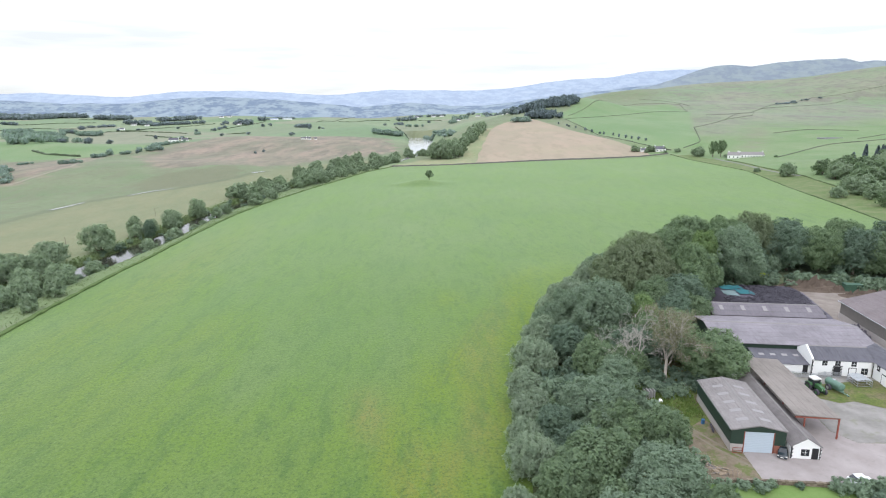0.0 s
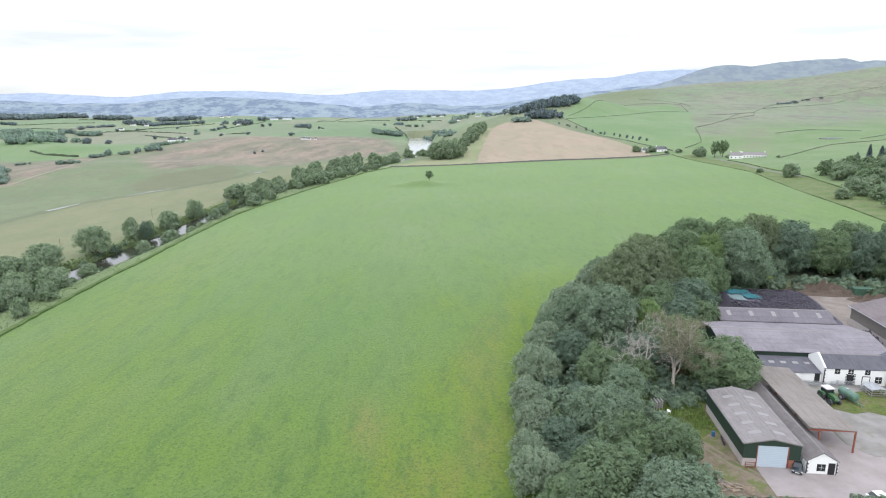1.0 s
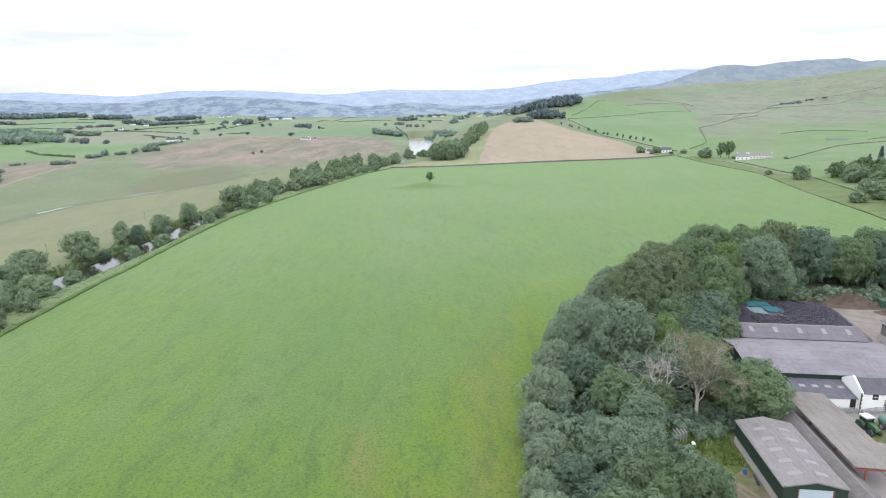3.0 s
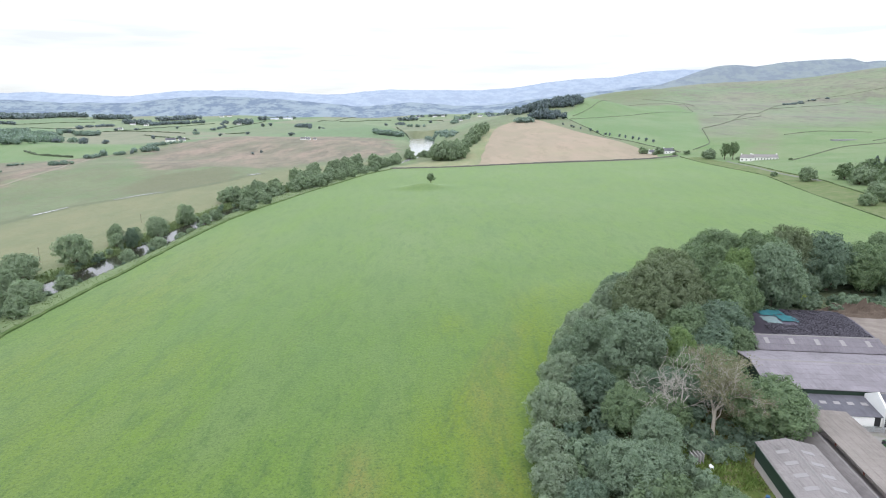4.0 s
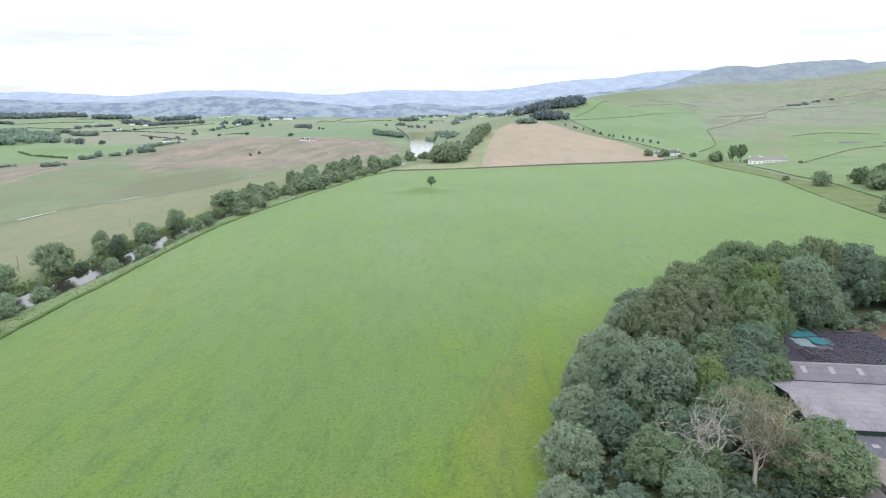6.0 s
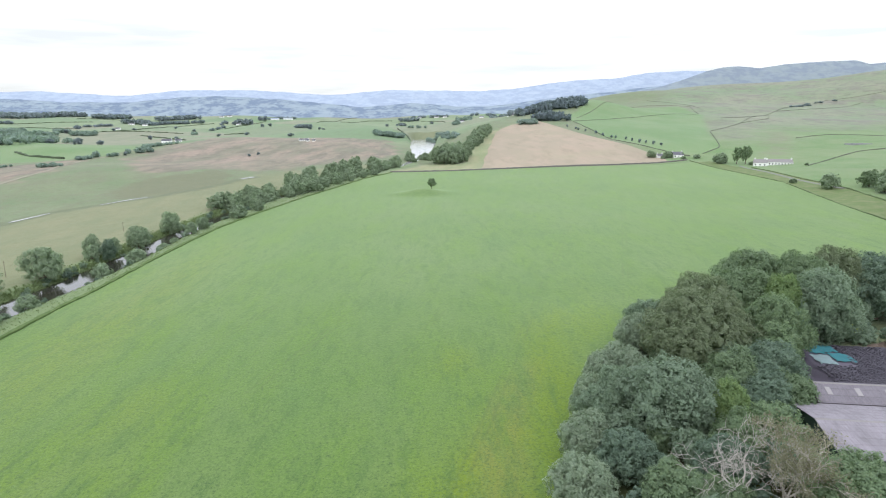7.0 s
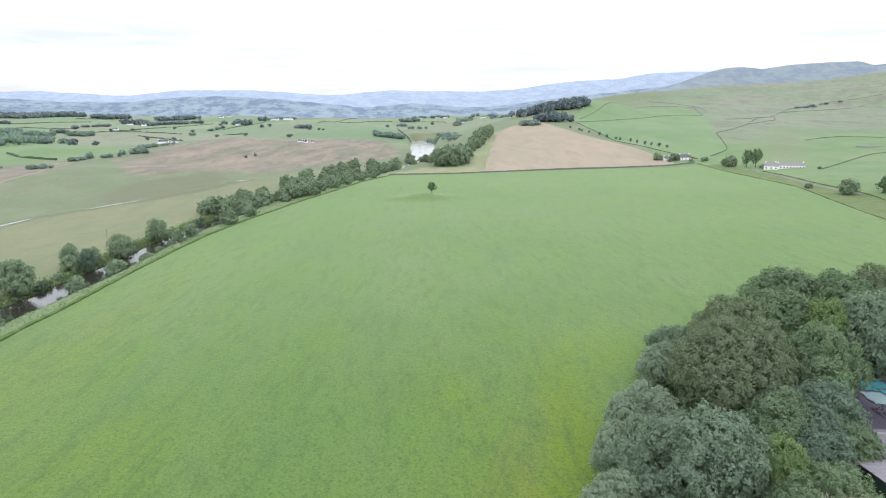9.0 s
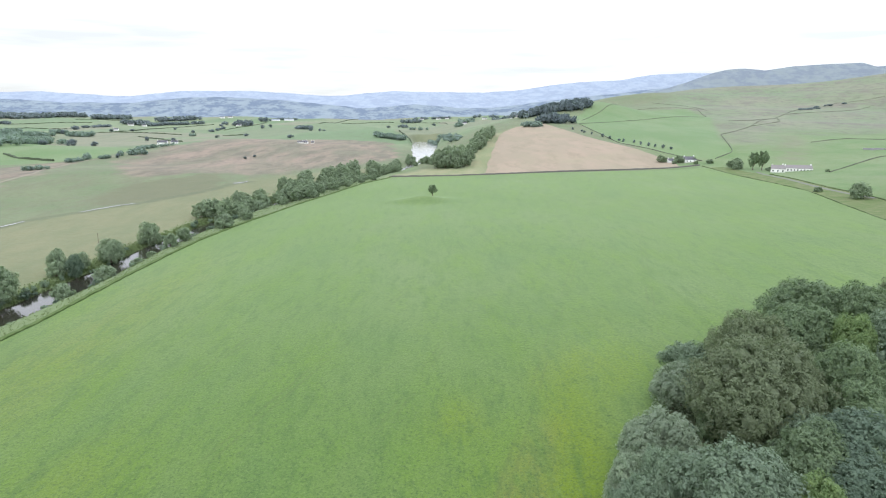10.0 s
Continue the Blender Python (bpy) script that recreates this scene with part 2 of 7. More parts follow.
tagged(ground, "open valley of rough pasture, moor and hill grass", "ground", kind="structure")


def mask(ob, name, values):
    a = ob.data.attributes.new(name, "FLOAT", "POINT")
    a.data.foreach_set("value", np.asarray(values, np.float32).ravel())


POOL_SLOPE = [(-80, 1390), (-75, 1470), (-10, 1530), (60, 1480), (40, 1405), (10, 1360), (30, 1300), (40, 1390)]
mask(ground, "moor", np.maximum(inside(gx, gy, MOOR), inside(gx, gy, SCARP)))
mask(ground, "enclosed", np.maximum(inside(gx, gy, ENCLOSED), inside(gx, gy, KNOLLS)))
mask(ground, "lower", inside(gx, gy, LOWER))
mask(ground, "farther", np.hypot(gx, gy) - 1150 - 3.0 * np.maximum(gx - 60, 0))
mask(ground, "rushes", inside(gx, gy, RUSHES))
mask(ground, "bank", near(gx, gy, RIVER) - 7.5 * sstep(0, 6, gx - np.interp(gy, [p[1] for p in RIVER], [p[0] for p in RIVER])) * (gy < 760) + 30 * sstep(770, 830, gy))
mask(ground, "hay", inside(gx, gy, HAY_MARGIN))
mask(ground, "gully", near(gx, gy, [(x, y, 3.0) for x, y in GULLY]))
mask(ground, "haugh", np.maximum(inside(gx, gy, HAUGH), inside(gx, gy, POOL_SLOPE)))
mask(ground, "brook", near(gx, gy, BROOK))
ROADSIDE = [(220, 262), (232, 312), (243, 352), (258, 412), (300, 445), (360, 470), (370, 400), (300, 300), (250, 262)]
mask(ground, "wood", np.maximum(inside(gx, gy, WOOD), inside(gx, gy, ROADSIDE)))
mask(ground, "upland", gx - (300 + 0.30 * (gy - 640)))


def haze_bloom(k, weight, tint):
    """Grass's pale bloom along its blades; paints distance haze on far ground."""
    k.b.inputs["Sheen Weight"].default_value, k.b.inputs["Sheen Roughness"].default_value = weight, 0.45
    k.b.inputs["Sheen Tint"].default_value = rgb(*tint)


def ground_material():
    k = Mat("pasture_and_moor", 0.95, 0, 0.1)
    grass = k.mix(k.rng(k.noise(0.012, 7, 0.7), 0.35, 0.65), rgb(0.118, 0.162, 0.070), rgb(0.168, 0.188, 0.100))
    grass = k.mix(k.rng(k.noise(0.07, 6, 0.7, (1, 0.4, 1, 0.3)), 0.44, 0.62, 0, 0.8), grass, rgb(0.142, 0.146, 0.082))
    grass = k.mix(k.rng(k.noise(0.22, 6, 0.8), 0.50, 0.66, 0, 0.5), grass, rgb(0.090, 0.105, 0.052))
    tan = k.mix(k.rng(k.noise(0.05, 6, 0.7, (1, 0.4, 1, 0.3)), 0.40, 0.62), rgb(0.184, 0.183, 0.094), rgb(0.150, 0.165, 0.080))
    tan = k.mix(k.rng(k.noise(0.25, 6, 0.8), 0.50, 0.66, 0, 0.4), tan, rgb(0.110, 0.122, 0.056))
    grass = k.mix(k.rng(k.math("ADD", k.attr("haugh"), k.rng(k.noise(0.02, 5), 0, 1, -16, 16)), -8, 8), grass, tan)
    vo = k.n.new("ShaderNodeTexVoronoi")
    vo.inputs["Scale"].default_value, vo.inputs["Randomness"].default_value = 0.0042, 0.8
    mp = k.n.new("ShaderNodeMapping")
    mp.inputs["Scale"].default_value = (1, 0.55, 0)
    k.l.new(k.geo.outputs["Position"], mp.inputs[0])
    k.l.new(mp.outputs[0], vo.inputs["Vector"])
    sp = k.n.new("ShaderNodeSeparateColor")
    k.l.new(vo.outputs["Color"], sp.inputs[0])
    patch = k.mix(sp.outputs[0], rgb(0.120, 0.185, 0.082), rgb(0.190, 0.225, 0.122))
    patch = k.mix(k.rng(sp.outputs[1], 0.6, 0.8, 0, 0.8), patch, rgb(0.205, 0.195, 0.130))
    patch = k.mix(k.rng(k.noise(0.03, 7, 0.75, (1, 0.5, 1, 0.3)), 0.46, 0.64, 0, 0.6), patch, rgb(0.115, 0.145, 0.078))
    grass = k.mix(k.rng(k.attr("farther"), -50, 50), grass, patch)
    edge = k.math("ADD", k.attr("moor"), k.rng(k.noise(0.02, 5), 0, 1, -40, 40))
    moor = k.mix(k.rng(k.noise(0.022, 6, 0.65, (1, 0.30, 1, 0.2)), 0.40, 0.60), rgb(0.165, 0.155, 0.098), rgb(0.255, 0.192, 0.142))
    moor = k.mix(k.rng(k.noise(0.05, 6, 0.7, (1, 0.28, 1, -0.2)), 0.48, 0.62, 0, 0.8), moor, rgb(0.120, 0.108, 0.072))
    moor = k.mix(k.rng(k.noise(0.16, 7, 0.8, (1, 0.6, 1, 0.4)), 0.48, 0.64, 0, 0.6), moor, rgb(0.130, 0.112, 0.076))
    c = k.mix(k.rng(edge, -8, 8), grass, moor)
    edge = k.math("ADD", k.attr("rushes"), k.rng(k.noise(0.06, 5), 0, 1, -14, 14))
    c = k.mix(k.rng(edge, -4, 4, 0, 0.85), c, k.mix(k.noise(0.1, 5), rgb(0.10, 0.11, 0.055), rgb(0.155, 0.15, 0.08)))
    bank = k.mix(k.noise(0.35, 5), rgb(0.110, 0.160, 0.062), rgb(0.165, 0.205, 0.090))
    edge = k.math("ADD", k.attr("bank"), k.rng(k.noise(0.08, 4), 0, 1, -4, 4))
    c = k.mix(k.rng(edge, 8, 13), bank, c)
    c = k.mix(k.rng(k.math("ADD", k.attr("brook"), k.rng(k.noise(0.15, 4), 0, 1, -5, 5)), 2, 6, 0.75, 0), c, rgb(0.105, 0.120, 0.060))
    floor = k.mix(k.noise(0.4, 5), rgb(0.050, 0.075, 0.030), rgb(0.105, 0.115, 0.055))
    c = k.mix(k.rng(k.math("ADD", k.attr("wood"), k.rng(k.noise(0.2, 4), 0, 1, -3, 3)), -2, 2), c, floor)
    # hill grass greyed and blued in its own colour, standing for haze
    up = k.mix(k.rng(k.noise(0.006, 6, 0.62, (1, 0.6, 1, 0.3)), 0.40, 0.60), rgb(0.142, 0.196, 0.096), rgb(0.200, 0.198, 0.134))
    up = k.mix(k.rng(k.noise(0.035, 7, 0.75, (1, 0.7, 1, -0.3)), 0.46, 0.62, 0, 0.6), up, rgb(0.180, 0.218, 0.122))
    up = k.mix(k.rng(k.noise(0.018, 8, 0.75, (1, 0.6, 1, 0.5)), 0.48, 0.60, 0, 0.8), up, rgb(0.158, 0.142, 0.112))
    up = k.mix(k.rng(k.noise(0.06, 7, 0.8, (1, 0.6, 1, -0.8)), 0.50, 0.62, 0, 0.75), up, rgb(0.108, 0.115, 0.074))
    edge = k.math("ADD", k.attr("upland"), k.rng(k.noise(0.004, 4), 0, 1, -150, 150))
    c = k.mix(k.rng(edge, -40, 80), c, up)
    edge = k.math("ADD", k.attr("lower"), k.rng(k.noise(0.007, 6, 0.65), 0, 1, -220, 220))
    c = k.mix(k.rng(edge, -130, -10, 0, 0.92), c, k.mix(k.rng(k.noise(0.02, 7, 0.7), 0.4, 0.6), rgb(0.108, 0.178, 0.056), rgb(0.152, 0.200, 0.084)))
    hay = k.mix(k.rng(k.noise(0.04, 6, 0.7, (1, 0.4, 1, 0.3)), 0.40, 0.60), rgb(0.262, 0.248, 0.134), rgb(0.190, 0.215, 0.098))
    c = k.mix(k.rng(k.math("ADD", k.attr("hay"), k.rng(k.noise(0.03, 5), 0, 1, -16, 16)), -10, 6, 0, 0.9), c, hay)
    c = k.mix(k.rng(k.math("ADD", k.attr("gully"), k.rng(k.noise(0.05, 6, 0.7), 0, 1, -30, 30)), -4, 14, 0.6, 0), c, rgb(0.165, 0.148, 0.098))
    edge = k.math("ADD", k.attr("enclosed"), k.rng(k.noise(0.01, 4), 0, 1, -10, 10))
    c = k.mix(k.rng(edge, -4, 4, 0, 0.8), c, k.mix(k.rng(k.noise(0.02, 5, 0.65, (1, 0.4, 1, 0.3)), 0.4, 0.6), rgb(0.114, 0.194, 0.066), rgb(0.152, 0.216, 0.092)))
    # bluish sheen lightens ground at grazing angles, painting in haze
    haze_bloom(k, 0.10, (0.72, 0.85, 0.95))
    k.color(c).bump(k.noise(0.5, 5), 0.5, 0.6)
    return k.m


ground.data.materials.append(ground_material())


def resample(line, n):
    """n + 1 points at even steps along a smoothed line."""
    p = np.array(line, float)
    s = np.concatenate([[0], np.cumsum(np.hypot(*(p[1:, :2] - p[:-1, :2]).T))])
    t = np.linspace(0, s[-1], n + 1)
    out = np.stack([np.interp(t, s, p[:, i]) for i in range(p.shape[1])], -1)
    for _ in range(2):
        out[1:-1] = 0.25 * out[:-2] + 0.5 * out[1:-1] + 0.25 * out[2:]
    return out


def sheet(name, left, right, n_along, n_across, material, lift=0.12, level=None):
    """A piece of ground between two lines, laid on the land."""
    a, b = resample(left, n_along), resample(right, n_along)
    u = np.linspace(0, 1, n_across + 1)[None, :, None]
    p = a[:, None, :2] * (1 - u) + b[:, None, :2] * u
    z = height(p[..., 0], p[..., 1]) + lift if level is None else np.full(p.shape[:2], level)
    v = np.concatenate([p, z[..., None]], -1).reshape(-1, 3)
    k = np.arange(len(v)).reshape(n_along + 1, n_across + 1)
    q = np.stack([k[:-1, :-1], k[:-1, 1:], k[1:, 1:], k[1:, :-1]], -1).reshape(-1, 4)
    ob = link(name, v.tolist(), q.tolist(), material, smooth=True)
    return ob


def crop_material():
    """Lush mown grass: soft drifts, combed streaks, fine tufts, faint tractor lines."""
    k = Mat("field_grass", 0.9, 0, 0.12)
    c = k.mix(k.rng(k.noise(0.016, 5, 0.6, (1, 0.6, 1, 0.4)), 0.36, 0.64), rgb(0.080, 0.148, 0.025), rgb(0.105, 0.159, 0.051))
    c = k.mix(k.rng(k.noise(0.045, 6, 0.62, (1.6, 0.5, 1, 0.45)), 0.46, 0.64, 0, 0.7), c, rgb(0.087, 0.161, 0.014))
    c = k.mix(k.rng(k.noise(0.030, 6, 0.65, (1.4, 0.5, 1, -0.6)), 0.52, 0.68, 0, 0.6), c, rgb(0.062, 0.126, 0.033))
    c = k.mix(k.math("MULTIPLY", k.rng(k.attr("fresh"), 0, 1), k.rng(k.noise(0.06, 5, 0.6, (1.5, 0.5, 1, 0.3)), 0.30, 0.60, 0.35, 0.95)), c, rgb(0.111, 0.164, 0.006))
    dry = k.math("MULTIPLY", k.rng(k.attr("dry"), 0.08, 0.9), k.rng(k.noise(0.16, 6, 0.7, (1.6, 0.5, 1, 0.1)), 0.34, 0.58))
    c = k.mix(k.math("MULTIPLY", dry, 0.75), c, rgb(0.173, 0.148, 0.045))
    # darker combed drifts, then tufts at two sizes
    c = k.mix(k.rng(k.noise(0.14, 6, 0.72, (2.2, 0.5, 1, 0.55)), 0.49, 0.64, 0, 0.65), c, rgb(0.049, 0.101, 0.022))
    c = k.mix(k.rng(k.noise(0.55, 5, 0.75, (1.3, 0.8, 1, 0.55)), 0.54, 0.68, 0, 0.55), c, rgb(0.042, 0.083, 0.022))
    c = k.mix(k.rng(k.noise(1.9, 4, 0.8), 0.48, 0.64, 0, 0.85), c, rgb(0.036, 0.069, 0.020))
    c = k.mix(k.rng(k.noise(2.3, 3, 0.8, (1, 1, 1, 0.7)), 0.50, 0.64, 0, 0.5), c, rgb(0.138, 0.204, 0.062))
    sx = k.n.new("ShaderNodeSeparateXYZ")
    k.l.new(k.geo.outputs["Position"], sx.inputs[0])
    across = k.math("SUBTRACT", sx.outputs[0], k.math("MULTIPLY", sx.outputs[1], 0.298))
    wheel = k.math("ABSOLUTE", k.math("SUBTRACT", k.math("PINGPONG", k.math("ADD", across, 63.4), 14.0), 0.95), 0)
    wheel = k.math("MULTIPLY", k.rng(wheel, 0.15, 0.5, 1, 0), k.rng(k.noise(0.05, 4), 0.42, 0.6, 0, 0.35))
    c = k.mix(wheel, c, rgb(0.066, 0.094, 0.028))
    c = k.mix(k.rng(k.attr("mound"), 0.15, 0.5, 0, 0.85), c, k.mix(k.rng(k.noise(0.5, 5, 0.7), 0.35, 0.65), rgb(0.080, 0.135, 0.042), rgb(0.126, 0.182, 0.064)))
    c = k.mix(k.math("MULTIPLY", k.rng(k.attr("specks"), 0.1, 0.7), k.rng(k.noise(0.30, 4, 0.6), 0.60, 0.66, 0, 0.7)), c, rgb(0.060, 0.105, 0.034))
    # sheen pales the field with distance: grass bloom plus painted haze
    haze_bloom(k, 0.26, (0.80, 0.96, 0.66))
    k.color(c).bump(k.noise(0.9, 3, 0.5), 0.35, 0.25)
    return k.m


field = sheet("field", FIELD_LEFT, FIELD_RIGHT, 150, 60, crop_material(), 0.15)
tagged(field, "bright green mown grass field with yellowish patches", "field", kind="structure")
co = np.array([v.co[:2] for v in field.data.vertices])
fx, fy = co[:, 0], co[:, 1]
mask(field, "dry", 0.9 * bump(fx, fy, 10, 106, 3.5, 12, -0.1) + 0.8 * bump(fx, fy, 15, 158, 3, 16, -0.35) + 0.9 * bump(fx, fy, -13, 111, 3.2, 10, 0.3) + 0.9 * bump(fx, fy, -1, 90, 4, 7) + 0.35 * bump(fx, fy, -100, 240, 12, 90) + 0.5 * bump(fx, fy, 12, 134, 3, 9, -0.3))
mask(field, "specks", bump(fx, fy, 55, 390, 45, 45) + 0.7 * bump(fx, fy, 110, 480, 50, 50) + 0.5 * bump(fx, fy, 15, 260, 30, 40))
mask(field, "mound", bump(fx, fy, -9, 490, 9, 8))
mask(field, "fresh", 1.2 * bump(fx, fy, 18, 150, 7, 48, -0.32) + 1.0 * bump(fx, fy, 6, 100, 10, 30) + 0.5 * bump(fx, fy, -68, 118, 16, 30) + 0.7 * bump(fx, fy, 4, 183, 5, 7) + 0.6 * bump(fx, fy, 40, 205, 8, 14, -0.9) + 0.4 * bump(fx, fy, -62, 165, 6, 9) + 0.45 * bump(fx, fy, -96, 200, 12, 90) + 0.5 * bump(fx, fy, -25, 96, 16, 14))


# last argument: pale grey put into the base colour for reflected sky
def water_material(rough, sky_wash=0.0):
    k = Mat("river_water", rough, 0, 1.0)
    k.color(k.mix(k.noise(0.2, 3), rgb(0.018 + sky_wash, 0.018 + sky_wash, 0.014 + sky_wash), rgb(0.035 + sky_wash, 0.032 + sky_wash, 0.024 + sky_wash)))
    k.b.inputs["IOR"].default_value = 1.45
    k.bump(k.noise(0.8, 4, 0.6), 0.25, 0.08)
    return k.m


WATER_MAT = water_material(0.09)
river = sheet("water", [(x - w - 4, y) for x, y, w in RIVER], [(x + w + 4, y) for x, y, w in RIVER], 160, 4, WATER_MAT, level=WATER)
# pool and brook: sky reflection painted in as a pale base
BRIGHT_WATER = water_material(0.12, 0.34)
river.data.materials.append(BRIGHT_WATER)
for poly in river.data.polygons:
    poly.material_index = int(poly.center.y > 790)      # wind-ruffled pool, painted sky-pale
tagged(river, "dark slow river with bright sky reflections between banks", "river", kind="structure")
for i, ln in enumerate((BROOK[2:4], BROOK[5:8], BROOK[10:])):
    brook = sheet("brook", [(x - 0.85 * w + 1.2 * math.sin(y / 4.0), y) for x, y, w in ln], [(x + 0.85 * w + 1.2 * math.sin(y / 4.0 + 0.5), y) for x, y, w in ln], 24, 2, BRIGHT_WATER, 0.22)
    tagged(brook, "stretch of a narrow meadow brook, painted sky-bright", "brook", kind="structure")

k = Mat("stubble", 0.95, 0, 0.1)
c = k.mix(k.rng(k.noise(0.03, 5, 0.6, (1, 0.4, 1, 0.3)), 0.40, 0.60), rgb(0.318, 0.258, 0.196), rgb(0.280, 0.240, 0.178))
c = k.mix(k.rng(k.noise(0.012, 4), 0.5, 0.7, 0, 0.6), c, rgb(0.275, 0.260, 0.173))
c = k.mix(k.rng(k.noise(0.07, 6, 0.7, (1, 0.3, 1, -0.4)), 0.5, 0.68, 0, 0.5), c, rgb(0.214, 0.187, 0.133))
STUBBLE_MAT = k.color(c).bump(k.noise(0.6, 4), 0.3, 0.3).m
stubble = sheet("stubble_field", [(45, 655), (50, 676), (51, 690), (54, 708), (54, 730), (58, 752), (64, 775), (65, 806), (71, 840), (77, 872), (79, 905), (88, 960), (95, 1010), (108, 1060), (132, 1105)], [(236, 662), (246, 700), (226, 830), (205, 930), (192, 1040), (182, 1120)], 50, 26, STUBBLE_MAT, 0.3)
tagged(stubble, "pale tan cut hay field on a rise", "field", kind="structure")

# ---- trees ----
def tube(points, radii, sides=7):
    """A tapering limb through points."""
    v, f = [], []
    pts = [Vector(p) for p in points]
    for i, p in enumerate(pts):
        d = (pts[min(i + 1, len(pts) - 1)] - pts[max(i - 1, 0)]).normalized()
        a = d.cross(Vector((0.3, 1, 0.2))).normalized()
        b = d.cross(a)
        for j in range(sides):
            t = 2 * math.pi * j / sides
            v.append(p + radii[i] * (a * math.cos(t) + b * math.sin(t)))
    for i in range(len(pts) - 1):
        for j in range(sides):
            f.append((i * sides + j, i * sides + (j + 1) % sides, (i + 1) * sides + (j + 1) % sides, (i + 1) * sides + j))
    f.append(tuple(range((len(pts) - 1) * sides, len(pts) * sides)))
    return v, f


def merge(pieces):
    v, f = [], []
    for pv, pf in pieces:
        o = len(v)
        v += [tuple(q) for q in pv]
        f += [tuple(i + o for i in q) for q in pf]
    return v, f


def unit(a):
    return a / np.linalg.norm(a, axis=1)[:, None]


def crown_shape(rng, h, r, low, lobes, leaves, size, top=1.0, tuft=1.0, bough=0.34):
    """A crown of boughs, each bough of many tufts, each tuft of leaf sprays that lie over one another. low: where the crown begins."""
    mid, half = (h + low) / 2, (h - low) / 2
    cs, rs = [(0, 0, mid)], [(r * 0.70, r * 0.70, half * 0.82)]
    u1, u2 = rng.uniform(0, 6.283, 2)
    for i in range(lobes):
        a = i * 2.399 + rng.uniform(-0.5, 0.5)
        e = math.asin(np.clip(-0.75 + 1.7 * (i + 0.5) / lobes, -1, 1))
        k = rng.uniform(0.4, 1.0) * bough
        out = rng.uniform(0.78, 1.12) * (1 + 0.14 * math.sin(2 * a + u1) + 0.10 * math.sin(3 * a + u2))
        fe = r * (1 - k) * math.cos(e) * (1 - 0.26 * max(0.0, math.sin(e))) * out
        cs.append((fe * math.cos(a), fe * math.sin(a), mid - 0.06 * half + 1.10 * half * (1 - k) * math.sin(e) * top * rng.uniform(0.80, 1.14)))
        rs.append((r * k * 1.05, r * k * 1.05, r * k * rng.uniform(0.85, 1.25)))
    cs, rs = np.array(cs), np.array(rs)
    # tufts over the outside of the boughs
    area = rs[:, 0] * rs[:, 2]
    n_t = max(24, int(leaves / 26))
    pick = rng.choice(len(cs), n_t * 3, p=area / area.sum())
    n = rng.normal(size=(n_t * 3, 3))
    n[:, 2] = n[:, 2] * 0.9 + 0.3
    n = unit(n)
    tp = cs[pick] + rs[pick] * n * rng.uniform(0.84, 1.10, (len(n), 1))
    keep = np.ones(len(tp), bool)
    for c, q in zip(cs, rs):
        keep &= (((tp - c) / q) ** 2).sum(1) > 0.62
    tp, n = tp[keep][:n_t], n[keep][:n_t]
    tr = r ** 0.5 * rng.uniform(0.22, 0.44, (len(tp), 1)) * tuft
    # sprays over each tuft, facing outwards and upwards
    w = (tr[:, 0] ** 2) / (tr[:, 0] ** 2).sum()
    j = rng.choice(len(tp), leaves, p=w)
    d = unit(rng.normal(size=(leaves, 3)) + n[j] * 0.9 + (0, 0, 0.35))
    p = tp[j] + d * tr[j] * rng.uniform(0.55, 1.18, (leaves, 1)) * (1, 1, 1.15)
    f = unit(d + 0.45 * n[j] + rng.normal(scale=0.42, size=(leaves, 3)) + (0, 0, 0.15))
    a = unit(np.cross(f, rng.normal(size=(leaves, 3))))
    b = np.cross(f, a)
    s = size * rng.uniform(0.55, 1.35, (leaves, 1))
    v = np.stack([p - a * s * 0.95, p + a * s * 0.55 + b * s * 0.65, p + a * s * 0.75 - b * s * 0.5 + f * s * 0.2], 1).reshape(-1, 3)
    faces = np.arange(leaves * 3).reshape(leaves, 3)
    # the dense inside
    pieces = [(v.tolist(), faces.tolist())]
    for m, (c, q) in enumerate(zip(cs, rs)):
        if m and q[0] < 0.17 * r:
            continue
        q = q * (0.58 if m else 0.74)
        bm = bmesh.new()
        bmesh.ops.create_icosphere(bm, subdivisions=1, radius=1)
        pieces.append(([(c[0] + w.co.x * q[0], c[1] + w.co.y * q[1], c[2] + w.co.z * q[2]) for w in bm.verts], [tuple(w.index for w in fc.verts) for fc in bm.faces]))
        bm.free()
    return merge(pieces), cs


TREES = {}


def tree_kind(key, seed, h, r, low, lobes, leaves, size, material, trunk=0.35, top=1.0, tuft=1.0, bough=0.34):
    """Meshes of one kind of tree, shared by all its copies."""
    rng = np.random.default_rng(seed)
    (v, f), cs = crown_shape(rng, h, r, low, lobes, leaves, size, top, tuft, bough)
    crown = bpy.data.meshes.new("crown")
    crown.from_pydata(v, [], f)
    crown.materials.append(material)
    limbs = [tube([(0, 0, -0.6), (0.05, 0.02, h * 0.12), (0.1, -0.1, h * 0.4), (0.0, 0.1, h * 0.75)], [trunk * 1.35, trunk, trunk * 0.7, trunk * 0.25])]
    for c in cs[1:7]:
        limbs.append(tube([(0, 0, low * 0.8 + 0.1 * h), (c[0] * 0.5, c[1] * 0.5, (low + c[2]) / 2), tuple(c)], [trunk * 0.5, trunk * 0.32, trunk * 0.1], 5))
    v, f = merge(limbs)
    wood = bpy.data.meshes.new("trunk")
    wood.from_pydata(v, [], f)
    wood.materials.append(BARK)
    TREES[key] = (wood, crown, h, r)


